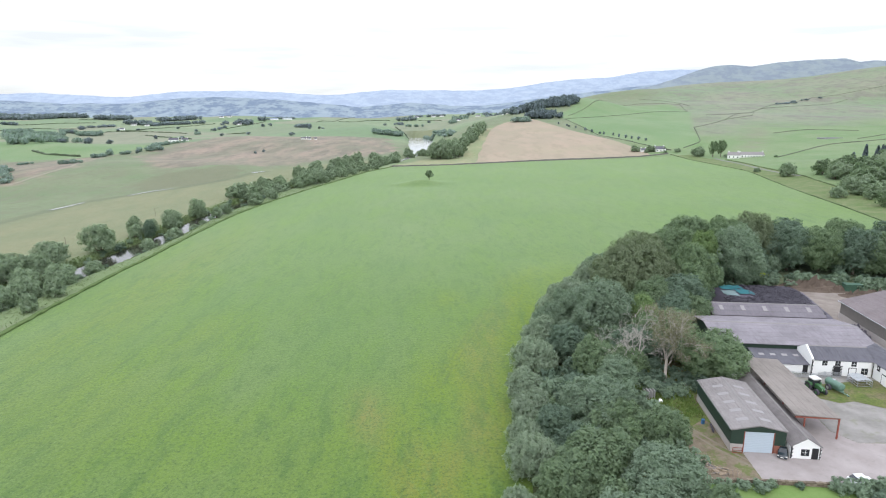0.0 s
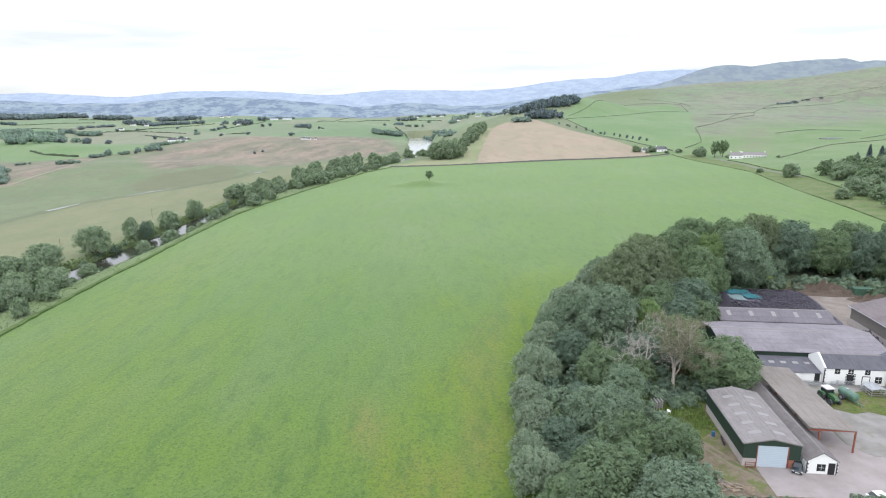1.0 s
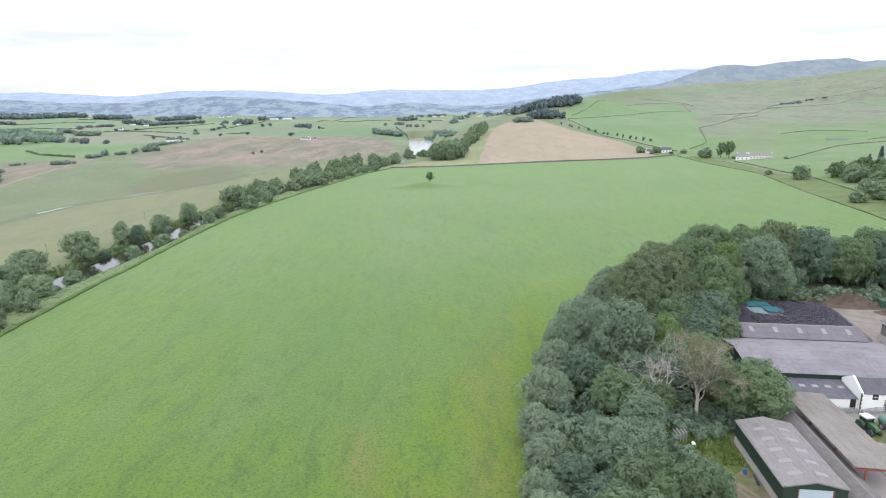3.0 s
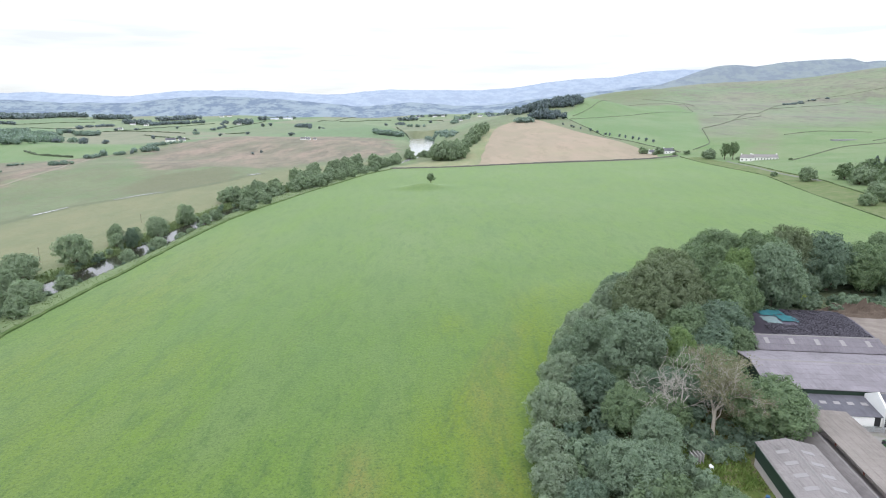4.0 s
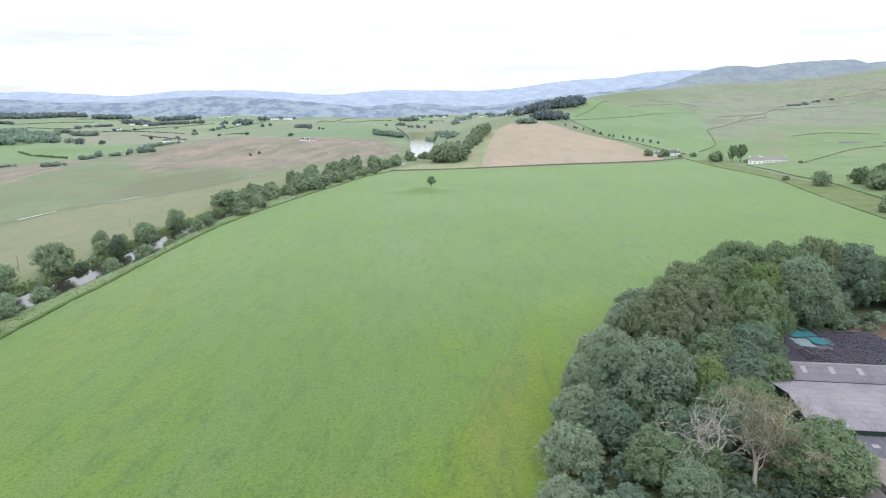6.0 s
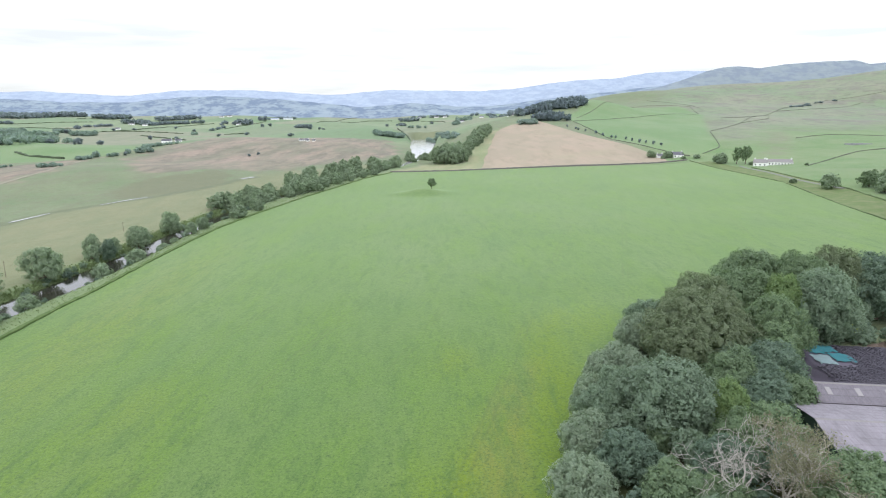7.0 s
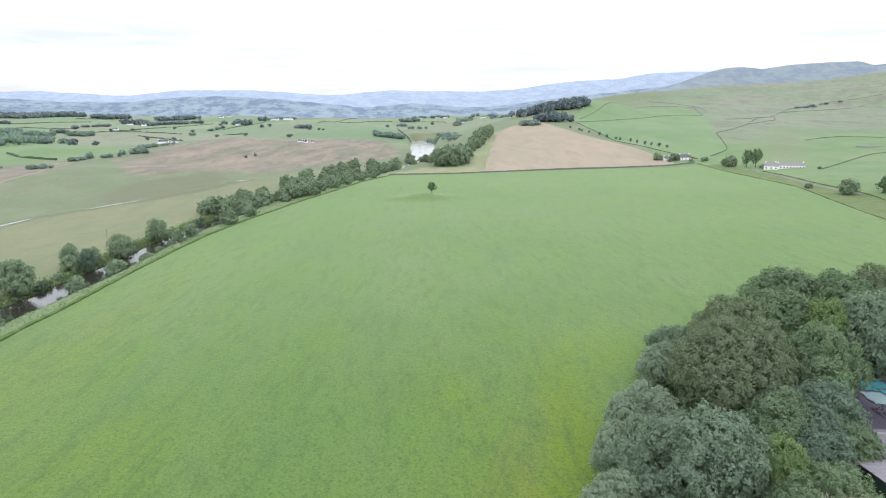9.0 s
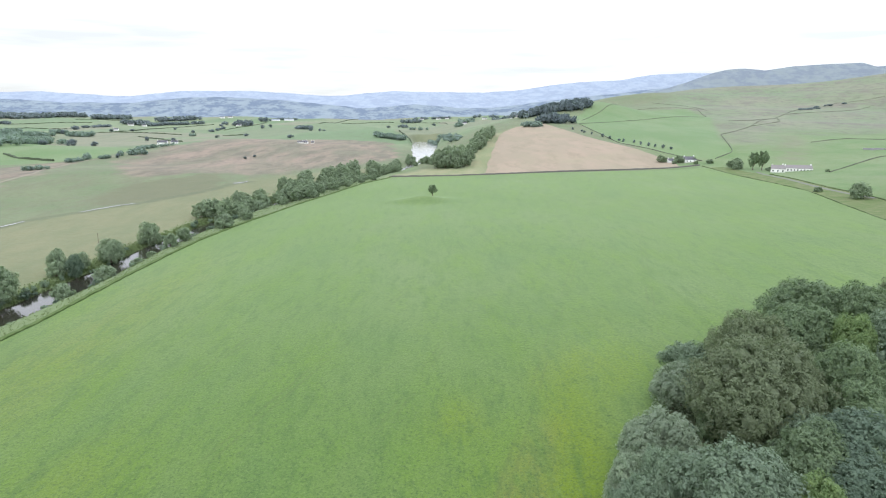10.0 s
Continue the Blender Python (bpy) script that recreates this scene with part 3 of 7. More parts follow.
def tree(key, x, y, s=1.0, sz=1.0, turn=None, name="tree", label="", group="", z=None):
    wood, crown, h, r = TREES[key]
    ob = new(name)
    t = random.uniform(0, 360) if turn is None else turn
    ob.matrix_basis = pose(x, y, (g(x, y) if z is None else z), 0, 0, t) @ Matrix.Diagonal((s, s, s * sz, 1))
    for nm, me in (("trunk", wood), ("crown", crown)):
        p = new(nm, me)
        p.parent = ob
    tagged(ob, label or "broad leafy green tree", "tree", group)
    return ob


tree_kind("ash", 1, 14, 7, 1.0, 34, 23000, 0.25, LEAF_ASH)
tree_kind("ashb", 2, 13, 6, 0.6, 28, 17000, 0.25, LEAF_ASH)
tree_kind("oak", 3, 16, 8, 1.5, 36, 24000, 0.27, LEAF_OAK)
tree_kind("oakb", 4, 12, 6, 0.5, 30, 14500, 0.27, LEAF_OAK)
tree_kind("beech", 5, 18, 12, 0.8, 170, 42000, 0.27, LEAF_BEECH, tuft=0.8, bough=0.22)
tree_kind("willow", 6, 9, 5, 0.2, 26, 14000, 0.22, LEAF_GREY, tuft=0.9)
tree_kind("lime", 7, 14, 5.5, 1.5, 28, 16000, 0.25, LEAF_LIME)
tree_kind("dark", 8, 14, 6.5, 0.8, 30, 14000, 0.28, LEAF_DARK)
tree_kind("river1", 9, 12, 7.0, -0.2, 22, 3400, 0.55, LEAF_RIVER, tuft=1.3)
tree_kind("river2", 10, 8, 5, -0.2, 16, 3400, 0.40, LEAF_RIVER, tuft=1.2)
tree_kind("riverside", 19, 12, 7.0, -0.2, 26, 7000, 0.36, LEAF_RIVER, tuft=1.15)
tree_kind("bush", 11, 3.2, 2.6, -0.3, 8, 900, 0.30, LEAF_ASH, 0.08)
tree_kind("bushd", 13, 3.2, 2.6, -0.3, 8, 900, 0.30, LEAF_DARK, 0.08)
tree_kind("gold", 33, 3.2, 2.4, -0.2, 8, 1200, 0.26, LEAF_GOLD, 0.08)
tree_kind("lone", 31, 7.4, 3.3, 1.6, 14, 1900, 0.32, LEAF_OAK, 0.24)
tree_kind("sapling", 21, 7, 4, 0.0, 16, 3800, 0.29, LEAF_OAK, 0.12)
tree_kind("thicket", 22, 6.5, 4, -0.2, 16, 3800, 0.29, LEAF_ASH, 0.12)
tree_kind("far1", 12, 10, 6, 0.4, 12, 1500, 0.75, LEAF_FAR_HAZE, tuft=1.8)
tree_kind("roadside", 23, 12, 6.5, 0.4, 20, 3300, 0.52, LEAF_OAK, tuft=1.3)


def grown(key, x, y, r, h, label="", group="", name="tree", z=None):
    """A tree of a kind, grown to a crown radius and a height."""
    _, _, h0, r0 = TREES[key]
    return tree(key, x, y, r / r0, (h / h0) / (r / r0), name=name, label=label, group=group, z=z)

# ---- the farmstead ----
FARM = Matrix.Translation((49.0, 91.3, 0)) @ Matrix.Rotation(radians(-7), 4, "Z")


def part(name, geo, material, parent=None, label="", smooth=False):
    ob = link(name, geo[0], geo[1], material, parent, smooth)
    if label:
        ob["label"] = label
    return ob


def box(x0, y0, z0, x1, y1, z1):
    v = [(x, y, z) for z in (z0, z1) for y in (y0, y1) for x in (x0, x1)]
    return v, [(0, 2, 3, 1), (4, 5, 7, 6), (0, 1, 5, 4), (1, 3, 7, 5), (3, 2, 6, 7), (2, 0, 4, 6)]


def prism(outline, axis, a, b):
    """A flat outline of (p, q) drawn out along an axis from a to b."""
    def at(p, q, s):
        return {"x": (s, p, q), "y": (p, s, q), "z": (p, q, s)}[axis]
    n = len(outline)
    v = [at(p, q, a) for p, q in outline] + [at(p, q, b) for p, q in outline]
    f = [tuple(range(n))[::-1], tuple(range(n, 2 * n))] + [(i, (i + 1) % n, n + (i + 1) % n, n + i) for i in range(n)]
    return v, f


def slab(p0, p1, p2, p3, t):
    """A sheet with four corners, of thickness t downwards."""
    q = [Vector(p) for p in (p0, p1, p2, p3)]
    n = (q[1] - q[0]).cross(q[3] - q[0]).normalized()
    if n.z < 0:
        n = -n
    v = [tuple(c) for c in q] + [tuple(c - n * t) for c in q]
    return v, [(0, 1, 2, 3), (7, 6, 5, 4), (0, 4, 5, 1), (1, 5, 6, 2), (2, 6, 7, 3), (3, 7, 4, 0)]


def thing(name, label, category, m=None, group=""):
    ob = new(name)
    ob.matrix_basis = FARM @ (m or Matrix())
    return tagged(ob, label, category, group)


def roof_material(name, a, b, moss, wave=0.0, turn=0.0, lap=1):
    """Weathered corrugated sheets or slates."""
    k = Mat(name, 0.85, 0, 0.25)
    c = k.mix(k.rng(k.noise(0.35, 6, 0.65), 0.3, 0.7), rgb(*a), rgb(*b))
    c = k.mix(k.rng(k.noise(2.2, 5, 0.7), 0.52, 0.75, 0, 0.65), c, rgb(*moss))
    c = k.mix(k.rng(k.noise(0.9, 4, 0.6, (4, 0.35, 1, turn)), 0.48, 0.72, 0, 0.7), c, rgb(*[x * 0.66 for x in a]))
    c = k.mix(k.rng(k.noise(0.12, 5, 0.6), 0.42, 0.62, 0, 0.4), c, rgb(*[x * 1.12 for x in b]))
    if wave:
        ob = k.n.new("ShaderNodeSeparateXYZ")
        k.l.new(k.n.new("ShaderNodeTexCoord").outputs["Object"], ob.inputs[0])
        edge = k.math("ABSOLUTE", k.math("SUBTRACT", k.math("FRACT", k.math("MULTIPLY", ob.outputs[lap], 0.62), 0), 0.5), 0)
        edge = k.math("MULTIPLY", k.rng(edge, 0.40, 0.49), k.rng(k.noise(0.8, 5, 0.7), 0.38, 0.62, 0.0, 0.45))
        c = k.mix(edge, c, rgb(*[x * 0.62 for x in moss]))
        side = k.math("FRACT", k.math("MULTIPLY", ob.outputs[1 - lap], 0.95), 0)
        c = k.mix(k.math("MULTIPLY", k.rng(side, 0.90, 0.97), k.rng(k.noise(0.5, 4), 0.4, 0.6, 0.05, 0.35)), c, rgb(*moss))
    k.color(c)
    if wave:
        w = k.n.new("ShaderNodeTexWave")
        w.inputs["Scale"].default_value = wave
        mp = k.n.new("ShaderNodeMapping")
        mp.inputs["Rotation"].default_value[2] = turn
        k.l.new(k.n.new("ShaderNodeTexCoord").outputs["Object"], mp.inputs[0])
        k.l.new(mp.outputs[0], w.inputs["Vector"])
        k.bump(w.outputs["Fac"], 0.5, 0.05)
    else:
        k.bump(k.noise(6, 4), 0.4, 0.05)
    return k.m


ROOF_GREY = roof_material("fibre_cement", (0.196, 0.180, 0.176), (0.258, 0.238, 0.234), (0.150, 0.128, 0.114), 3.2, 0.0, 0)
ROOF_BARN = roof_material("old_fibre_cement", (0.186, 0.170, 0.186), (0.266, 0.246, 0.268), (0.140, 0.120, 0.122), 3.2)
ROOF_DARK = roof_material("sooty_fibre_cement", (0.138, 0.125, 0.140), (0.185, 0.170, 0.190), (0.115, 0.10, 0.088), 3.2)
ROOF_BROWN = roof_material("lichen_sheets", (0.200, 0.178, 0.160), (0.260, 0.232, 0.212), (0.155, 0.118, 0.096), 3.2, radians(90), 0)
ROOF_RUST = roof_material("rust_stained_sheets", (0.148, 0.128, 0.132), (0.200, 0.172, 0.176), (0.175, 0.115, 0.100), 3.2, radians(90), 0)
STONE_SLATE = roof_material("stone_slates", (0.128, 0.116, 0.116), (0.190, 0.172, 0.168), (0.105, 0.092, 0.080))
SLATE = roof_material("slate", (0.088, 0.086, 0.102), (0.130, 0.127, 0.145), (0.09, 0.088, 0.08))
RIDGE = plain("ridge_capping", (0.235, 0.22, 0.215), 0.25, 2)
HARLING = plain("white_harling", (0.82, 0.82, 0.80), 0.08, 1.2, 0.9, bump=0.3)
BLACK_STONE = plain("painted_black_stone", (0.028, 0.028, 0.03), 0.3, 2)
GREEN_SHEET = plain("dark_green_sheet", (0.028, 0.050, 0.036), 0.2, 1.0, 0.6)
BLOCK = plain("pale_blockwork", (0.46, 0.42, 0.40), 0.22, 1.6, 0.9, bump=0.3)
BRICK_RED = plain("red_brick", (0.36, 0.15, 0.11), 0.3, 2.0, 0.9)
DOOR_BLUE = plain("pale_roller_door", (0.47, 0.54, 0.60), 0.06, 1.0, 0.5)
STEEL_RED = plain("red_oxide_steel", (0.27, 0.085, 0.060), 0.3, 3, 0.6)
GALV = plain("galvanised_steel", (0.48, 0.50, 0.52), 0.2, 3, 0.45, 0.6)
TIMBER_GREY = plain("weathered_boards", (0.22, 0.20, 0.185), 0.3, 2.0, 0.9, bump=0.3)
DARK = plain("dark_interior", (0.03, 0.03, 0.032), 0.3, 1)
LIGHT_SHEET = plain("translucent_rooflight", (0.262, 0.247, 0.244), 0.25, 2, 0.4)
GLASS_DARK = plain("dark_window_glass", (0.03, 0.035, 0.04), 0.2, 1, 0.1, spec=0.6)
CONCRETE = None


def shed():
    """Portal-frame shed: low block wall, dark green cladding, roller door."""
    s = thing("shed", "grey-roofed farm shed with dark green cladding and pale roller door", "shed")
    W, L, H, A, B = 8.5, 18.2, 4.1, 5.0, 1.5
    part("wall", box(0, 0.02, -0.3, 0.22, L, B), BLOCK, s, "pale block side wall")
    part("wall", box(W - 0.22, 0.02, -0.3, W, L, B), BLOCK, s)
    part("wall", box(0.22, L - 0.22, -0.3, W - 0.22, L, B), BLOCK, s)
    part("wall", box(0.22, 0.02, -0.3, 2.0, 0.24, B), BLOCK, s)
    part("wall", box(6.9, 0.02, -0.3, W - 0.22, 0.24, B), BRICK_RED, s, "red brick front panel")
    part("cladding", box(-0.05, -0.02, B, 0.12, L, H), GREEN_SHEET, s)
    part("cladding", box(W - 0.12, -0.02, B, W + 0.05, L, H), GREEN_SHEET, s)
    part("cladding", prism([(0.12, B), (W - 0.12, B), (W - 0.12, H), (W / 2, A - 0.05), (0.12, H)], "y", L - 0.12, L), GREEN_SHEET, s)
    part("cladding", prism([(0.12, B), (2.0, B), (2.0, 3.75), (6.75, 3.75), (6.75, B), (W - 0.12, B), (W - 0.12, H), (W / 2, A - 0.05), (0.12, H)], "y", -0.02, 0.10), GREEN_SHEET, s)
    d = part("roller_door", box(2.1, 0.06, 0, 6.65, 0.16, 3.7), DOOR_BLUE, s, "pale blue roller door, shut")
    for i in range(12):
        part("slat", box(2.12, 0.03, 0.06 + i * 0.305, 6.63, 0.06, 0.30 + i * 0.305), DOOR_BLUE, d)
    for x in (1.98, 6.65):
        part("door_post", box(x, -0.04, 0, x + 0.14, 0.2, 3.8), STEEL_RED, s)
    part("roof", slab((-0.25, -0.2, H + 0.03), (W / 2, -0.2, A + 0.06), (W / 2, L + 0.2, A + 0.06), (-0.25, L + 0.2, H + 0.03), 0.09), ROOF_GREY, s)
    part("roof", slab((W + 0.25, -0.2, H + 0.03), (W / 2, -0.2, A + 0.06), (W / 2, L + 0.2, A + 0.06), (W + 0.25, L + 0.2, H + 0.03), 0.09), ROOF_GREY, s)
    part("ridge", prism([(W / 2 - 0.22, A + 0.03), (W / 2, A + 0.12), (W / 2 + 0.22, A + 0.03)], "y", -0.22, L + 0.22), RIDGE, s)
    k = (A - H + 0.03) / (W / 2 + 0.25)
    for i in range(5):
        y = 2.0 + i * 3.1
        for side in (0, 1):
            x0, x1 = (1.5, 3.3) if side == 0 else (W - 3.3, W - 1.5)
            z0, z1 = (H + 0.06 + k * (x0 + 0.25), H + 0.06 + k * (x1 + 0.25)) if side == 0 else (H + 0.06 + k * (W + 0.25 - x0), H + 0.06 + k * (W + 0.25 - x1))
            part("rooflight", slab((x0, y, z0), (x1, y, z1), (x1, y + 0.95, z1), (x0, y + 0.95, z0), 0.03), LIGHT_SHEET, s)
    part("gutter", box(-0.38, -0.2, H - 0.14, -0.25, L + 0.2, H - 0.02), GREEN_SHEET, s)
    part("barge_board", slab((-0.25, -0.24, H + 0.05), (W / 2, -0.24, A + 0.08), (W / 2, -0.2, A + 0.08), (-0.25, -0.2, H + 0.05), 0.2), ROOF_GREY, s)
    part("barge_board", slab((W + 0.25, -0.24, H + 0.05), (W / 2, -0.24, A + 0.08), (W / 2, -0.2, A + 0.08), (W + 0.25, -0.2, H + 0.05), 0.2), ROOF_GREY, s)


def window(parent, x, y, z, w, h, face="y"):
    """A small sash window in a black painted surround, set on a wall that faces -y or -x."""
    def bx(a, c, d, b, e, f_):
        return box(x + a, y + c, z + d, x + b, y + e, z + f_) if face == "y" else box(x + c, y - b, z + d, x + e, y - a, z + f_)
    w_ = part("window", bx(-0.15, -0.05, -0.15, w + 0.15, 0.0, h + 0.15), BLACK_STONE, parent)
    part("pane", bx(0.04, -0.07, 0.04, w - 0.04, -0.05, h - 0.04), GLASS_DARK, w_)
    part("frame", bx(w / 2 - 0.022, -0.09, 0, w / 2 + 0.022, -0.07, h), HARLING, w_)
    part("frame", bx(0, -0.09, h / 2 - 0.022, w, -0.07, h / 2 + 0.022), HARLING, w_)


def quoins(parent, x, y, h, n, face="y", wide=0.35):
    for i in range(n):
        w = wide if i % 2 else wide * 0.6
        z = i * h / n
        part("quoin", box(x, y - 0.03, z + 0.02, x + w, y, z + h / n * 0.92) if face == "y" else box(x, y - 0.02, z + 0.02, x + w, y + 0.2, z + h / n * 0.92), BLACK_STONE, parent)


def annexe():
    s = thing("outbuilding", "long low white outbuilding with slate roof and black quoins", "outbuilding", Matrix.Translation((8.95, -1.1, 0)))
    W, L, H, A = 4.7, 24.5, 2.25, 3.75
    part("wall", prism([(0, -0.3), (W, -0.3), (W, H), (W / 2, A - 0.06), (0, H)], "y", 0, 0.35), HARLING, s)
    part("wall", prism([(0, -0.3), (W, -0.3), (W, H), (W / 2, A - 0.06), (0, H)], "y", L - 0.35, L), HARLING, s)
    part("wall", box(0, 0.35, -0.3, 0.35, L - 0.35, H), HARLING, s)
    part("wall", box(W - 0.35, 0.35, -0.3, W, L - 0.35, H), HARLING, s)
    for a, b in ((-0.15, W / 2), (W + 0.15, W / 2)):
        part("roof", slab((a, -0.1, H - 0.03), (b, -0.1, A), (b, L + 0.1, A), (a, L + 0.1, H - 0.03), 0.10), STONE_SLATE, s)
    part("ridge", prism([(W / 2 - 0.15, A - 0.05), (W / 2, A + 0.08), (W / 2 + 0.15, A - 0.05)], "y", -0.1, L + 0.1), RIDGE, s)
    window(s, 1.75, 0, 0.75, 0.95, 0.85)
    d = part("door", box(3.25, -0.05, 0, 4.25, 0.0, 2.0), BLACK_STONE, s, "black plank door, shut")
    for i in range(5):
        part("plank", box(3.32 + i * 0.18, -0.075, 0.05, 3.46 + i * 0.18, -0.05, 1.9), DARK, d)
    quoins(s, 0, 0, 2.2, 7)
    quoins(s, W - 0.3, 0, 2.2, 7, wide=0.3)


def open_shed():
    s = thing("open_shed", "open-fronted implement shed with lichen-brown roof on red steel posts", "shed", Matrix.Translation((12.2, 5.6, 0)))
    W, L = 7.4, 25.0
    part("roof", slab((0, 0, 4.35), (W, 0, 4.05), (W, L, 4.05), (0, L, 4.35), 0.12), ROOF_BROWN, s)
    part("beam", box(0.1, 0.05, 3.78, W - 0.05, 0.25, 4.0), STEEL_RED, s)
    part("beam", box(W - 0.25, 0.25, 3.76, W - 0.05, L - 0.1, 3.93), STEEL_RED, s)
    for y in (0.05, 8.2, 16.4, L - 0.3):
        part("post", box(W - 0.27, y, -0.2, W - 0.05, y + 0.22, 3.78), STEEL_RED, s)
    for y in (0.05, 8.2, 16.4):
        part("post", box(1.6, y, -0.2, 1.8, y + 0.2, 3.8), STEEL_RED, s)
    for i in range(8):
        part("purlin", box(0.4 + i * 0.9, 0.3, 3.98 - i * 0.037, 0.48 + i * 0.9, L - 0.2, 4.1 - i * 0.037), TIMBER_GREY, s)
    part("wall", box(0.2, L - 0.2, -0.2, W - 0.3, L, 3.95), BLOCK, s)


def gable_barn(name, label, u, v, W, D, H, A, roof, wall, lights=0, ridge=0.5):
    """A wide barn whose ridge runs along u."""
    s = thing(name, label, "barn", Matrix.Translation((u, v, 0)))
    R = D * ridge
    for x in (0, W - 0.2):
        part("gable_wall", prism([(0.1, -0.2), (D - 0.1, -0.2), (D - 0.1, H), (R, A - 0.08), (0.1, H)], "x", x, x + 0.2), wall, s)
    part("wall", box(0.2, 0.1, -0.2, W - 0.2, 0.3, H - 0.02), wall, s)
    part("wall", box(0.2, D - 0.3, -0.2, W - 0.2, D - 0.1, H - 0.02), wall, s)
    part("roof", slab((-0.3, -0.25, H), (W + 0.3, -0.25, H), (W + 0.3, R, A), (-0.3, R, A), 0.1), roof, s)
    part("roof", slab((-0.3, D + 0.1, H), (W + 0.3, D + 0.1, H), (W + 0.3, R, A), (-0.3, R, A), 0.1), roof, s)
    part("ridge", prism([(R - 0.28, A - 0.05), (R, A + 0.12), (R + 0.28, A - 0.05)], "x", -0.32, W + 0.32), RIDGE, s)
    for x in (-0.36, W + 0.3):
        part("barge_board", slab((x, -0.25, H + 0.06), (x + 0.06, -0.25, H + 0.06), (x + 0.06, R, A + 0.06), (x, R, A + 0.06), 0.2), RIDGE, s)
    k = (A - H) / (R + 0.25)
    for i in range(lights):
        x = (i + 0.5) * W / lights - 0.5
        a, b = R * 0.38, R * 0.78
        part("rooflight", slab((x, a, H + 0.04 + k * (a + 0.25)), (x + 0.95, a, H + 0.04 + k * (a + 0.25)), (x + 0.95, b, H + 0.04 + k * (b + 0.25)), (x, b, H + 0.04 + k * (b + 0.25)), 0.03), LIGHT_SHEET, s)
    return s


def steading():
    """The white two-storey range and its wing."""
    s = thing("farm_steading", "white two-storey farm range with slate roof and black window surrounds", "farmhouse", Matrix.Translation((27.6, 32.6, 0)))
    W, D, H, A = 12.0, 6.8, 3.5, 5.35
    part("wall", box(0.0, 0, -0.3, W, 0.5, H), HARLING, s)
    part("wall", box(0.0, D - 0.5, -0.3, W, D, H), HARLING, s)
    part("gable_wall", prism([(-0.1, -0.3), (D + 0.1, -0.3), (D + 0.1, H + 0.15), (D / 2, A + 0.2), (-0.1, H + 0.15)], "x", -0.15, 0.2), HARLING, s)
    part("gable_wall", prism([(0, -0.3), (D, -0.3), (D, H - 0.1), (D / 2, A - 0.15), (0, H - 0.1)], "x", W - 0.3, W), HARLING, s)
    part("roof", slab((0.2, -0.2, H - 0.02), (W + 0.2, -0.2, H - 0.02), (W + 0.2, D / 2, A), (0.2, D / 2, A), 0.1), SLATE, s)
    part("roof", slab((0.2, D + 0.2, H - 0.02), (W + 0.2, D + 0.2, H - 0.02), (W + 0.2, D / 2, A), (0.2, D / 2, A), 0.1), SLATE, s)
    part("ridge", prism([(D / 2 - 0.15, A - 0.05), (D / 2, A + 0.1), (D / 2 + 0.15, A - 0.05)], "x", 0.2, W + 0.2), RIDGE, s)
    for x in (2.1, 4.7, 7.9):
        window(s, x, 0, 2.45, 0.7, 0.72)
    window(s, 10.0, 0, 0.7, 1.0, 1.1)
    # no opening here: the doorway's inner shade is a near-black panel
    d = part("doorway", box(4.4, -0.04, 0, 5.7, 0.0, 2.2), DARK, s, "doorway with the dark inside painted on")
    for z in np.arange(0.05, 2.2, 0.35):
        for x in (4.1, 5.65):
            part("quoin", box(x, -0.06, float(z), x + 0.4, -0.04, float(z) + 0.2), BLACK_STONE, d)
    part("doorway", box(7.3, -0.04, 0, 8.9, 0.0, 2.0), BLACK_STONE, s)
    part("door", box(7.45, -0.07, 0, 8.75, -0.04, 1.85), HARLING, s)
    quoins(s, -0.18, -0.1, 3.6, 9)
    t = thing("farm_wing", "white farm wing with slate roof and black quoins", "farmhouse", Matrix.Translation((39.75, 14.0, 0)))
    W, D, H, A = 6.8, 18.5, 3.5, 5.35
    part("wall", box(0, 0, -0.3, 0.5, D, H), HARLING, t)
    part("wall", box(W - 0.5, 0, -0.3, W, D, H), HARLING, t)
    for y in (-0.2, D + 6.0):
        part("gable_wall", prism([(0.0, -0.3), (W - 0.0, -0.3), (W - 0.0, H - 0.1), (W / 2, A - 0.12), (0.0, H - 0.1)], "y", y, y + 0.4), HARLING, t)
    for a in (-0.2, W + 0.2):
        part("roof", slab((a, 0.2, H), (W / 2, 0.2, A + 0.02), (W / 2, D + 6.4, A + 0.02), (a, D + 6.4, H), 0.1), SLATE, t)
    part("ridge", prism([(W / 2 - 0.15, A - 0.03), (W / 2, A + 0.12), (W / 2 + 0.15, A - 0.03)], "y", 0.2, D + 6.4), RIDGE, t)
    for y in (17.2, 12.5, 8.0):
        window(t, 0, y, 2.4, 0.7, 0.75, "x")
    d = part("doorway", box(-0.04, 13.4, 0, 0.0, 15.6, 2.3), BLACK_STONE, t)
    part("door", box(-0.08, 13.6, 0, -0.04, 15.4, 2.1), HARLING, d, "white plank door, shut")
    # skylights
    part("rooflight", slab((0.9, 9.5, H + 0.64), (1.7, 9.5, H + 1.05), (1.7, 10.3, H + 1.05), (0.9, 10.3, H + 0.64), 0.03), LIGHT_SHEET, t)


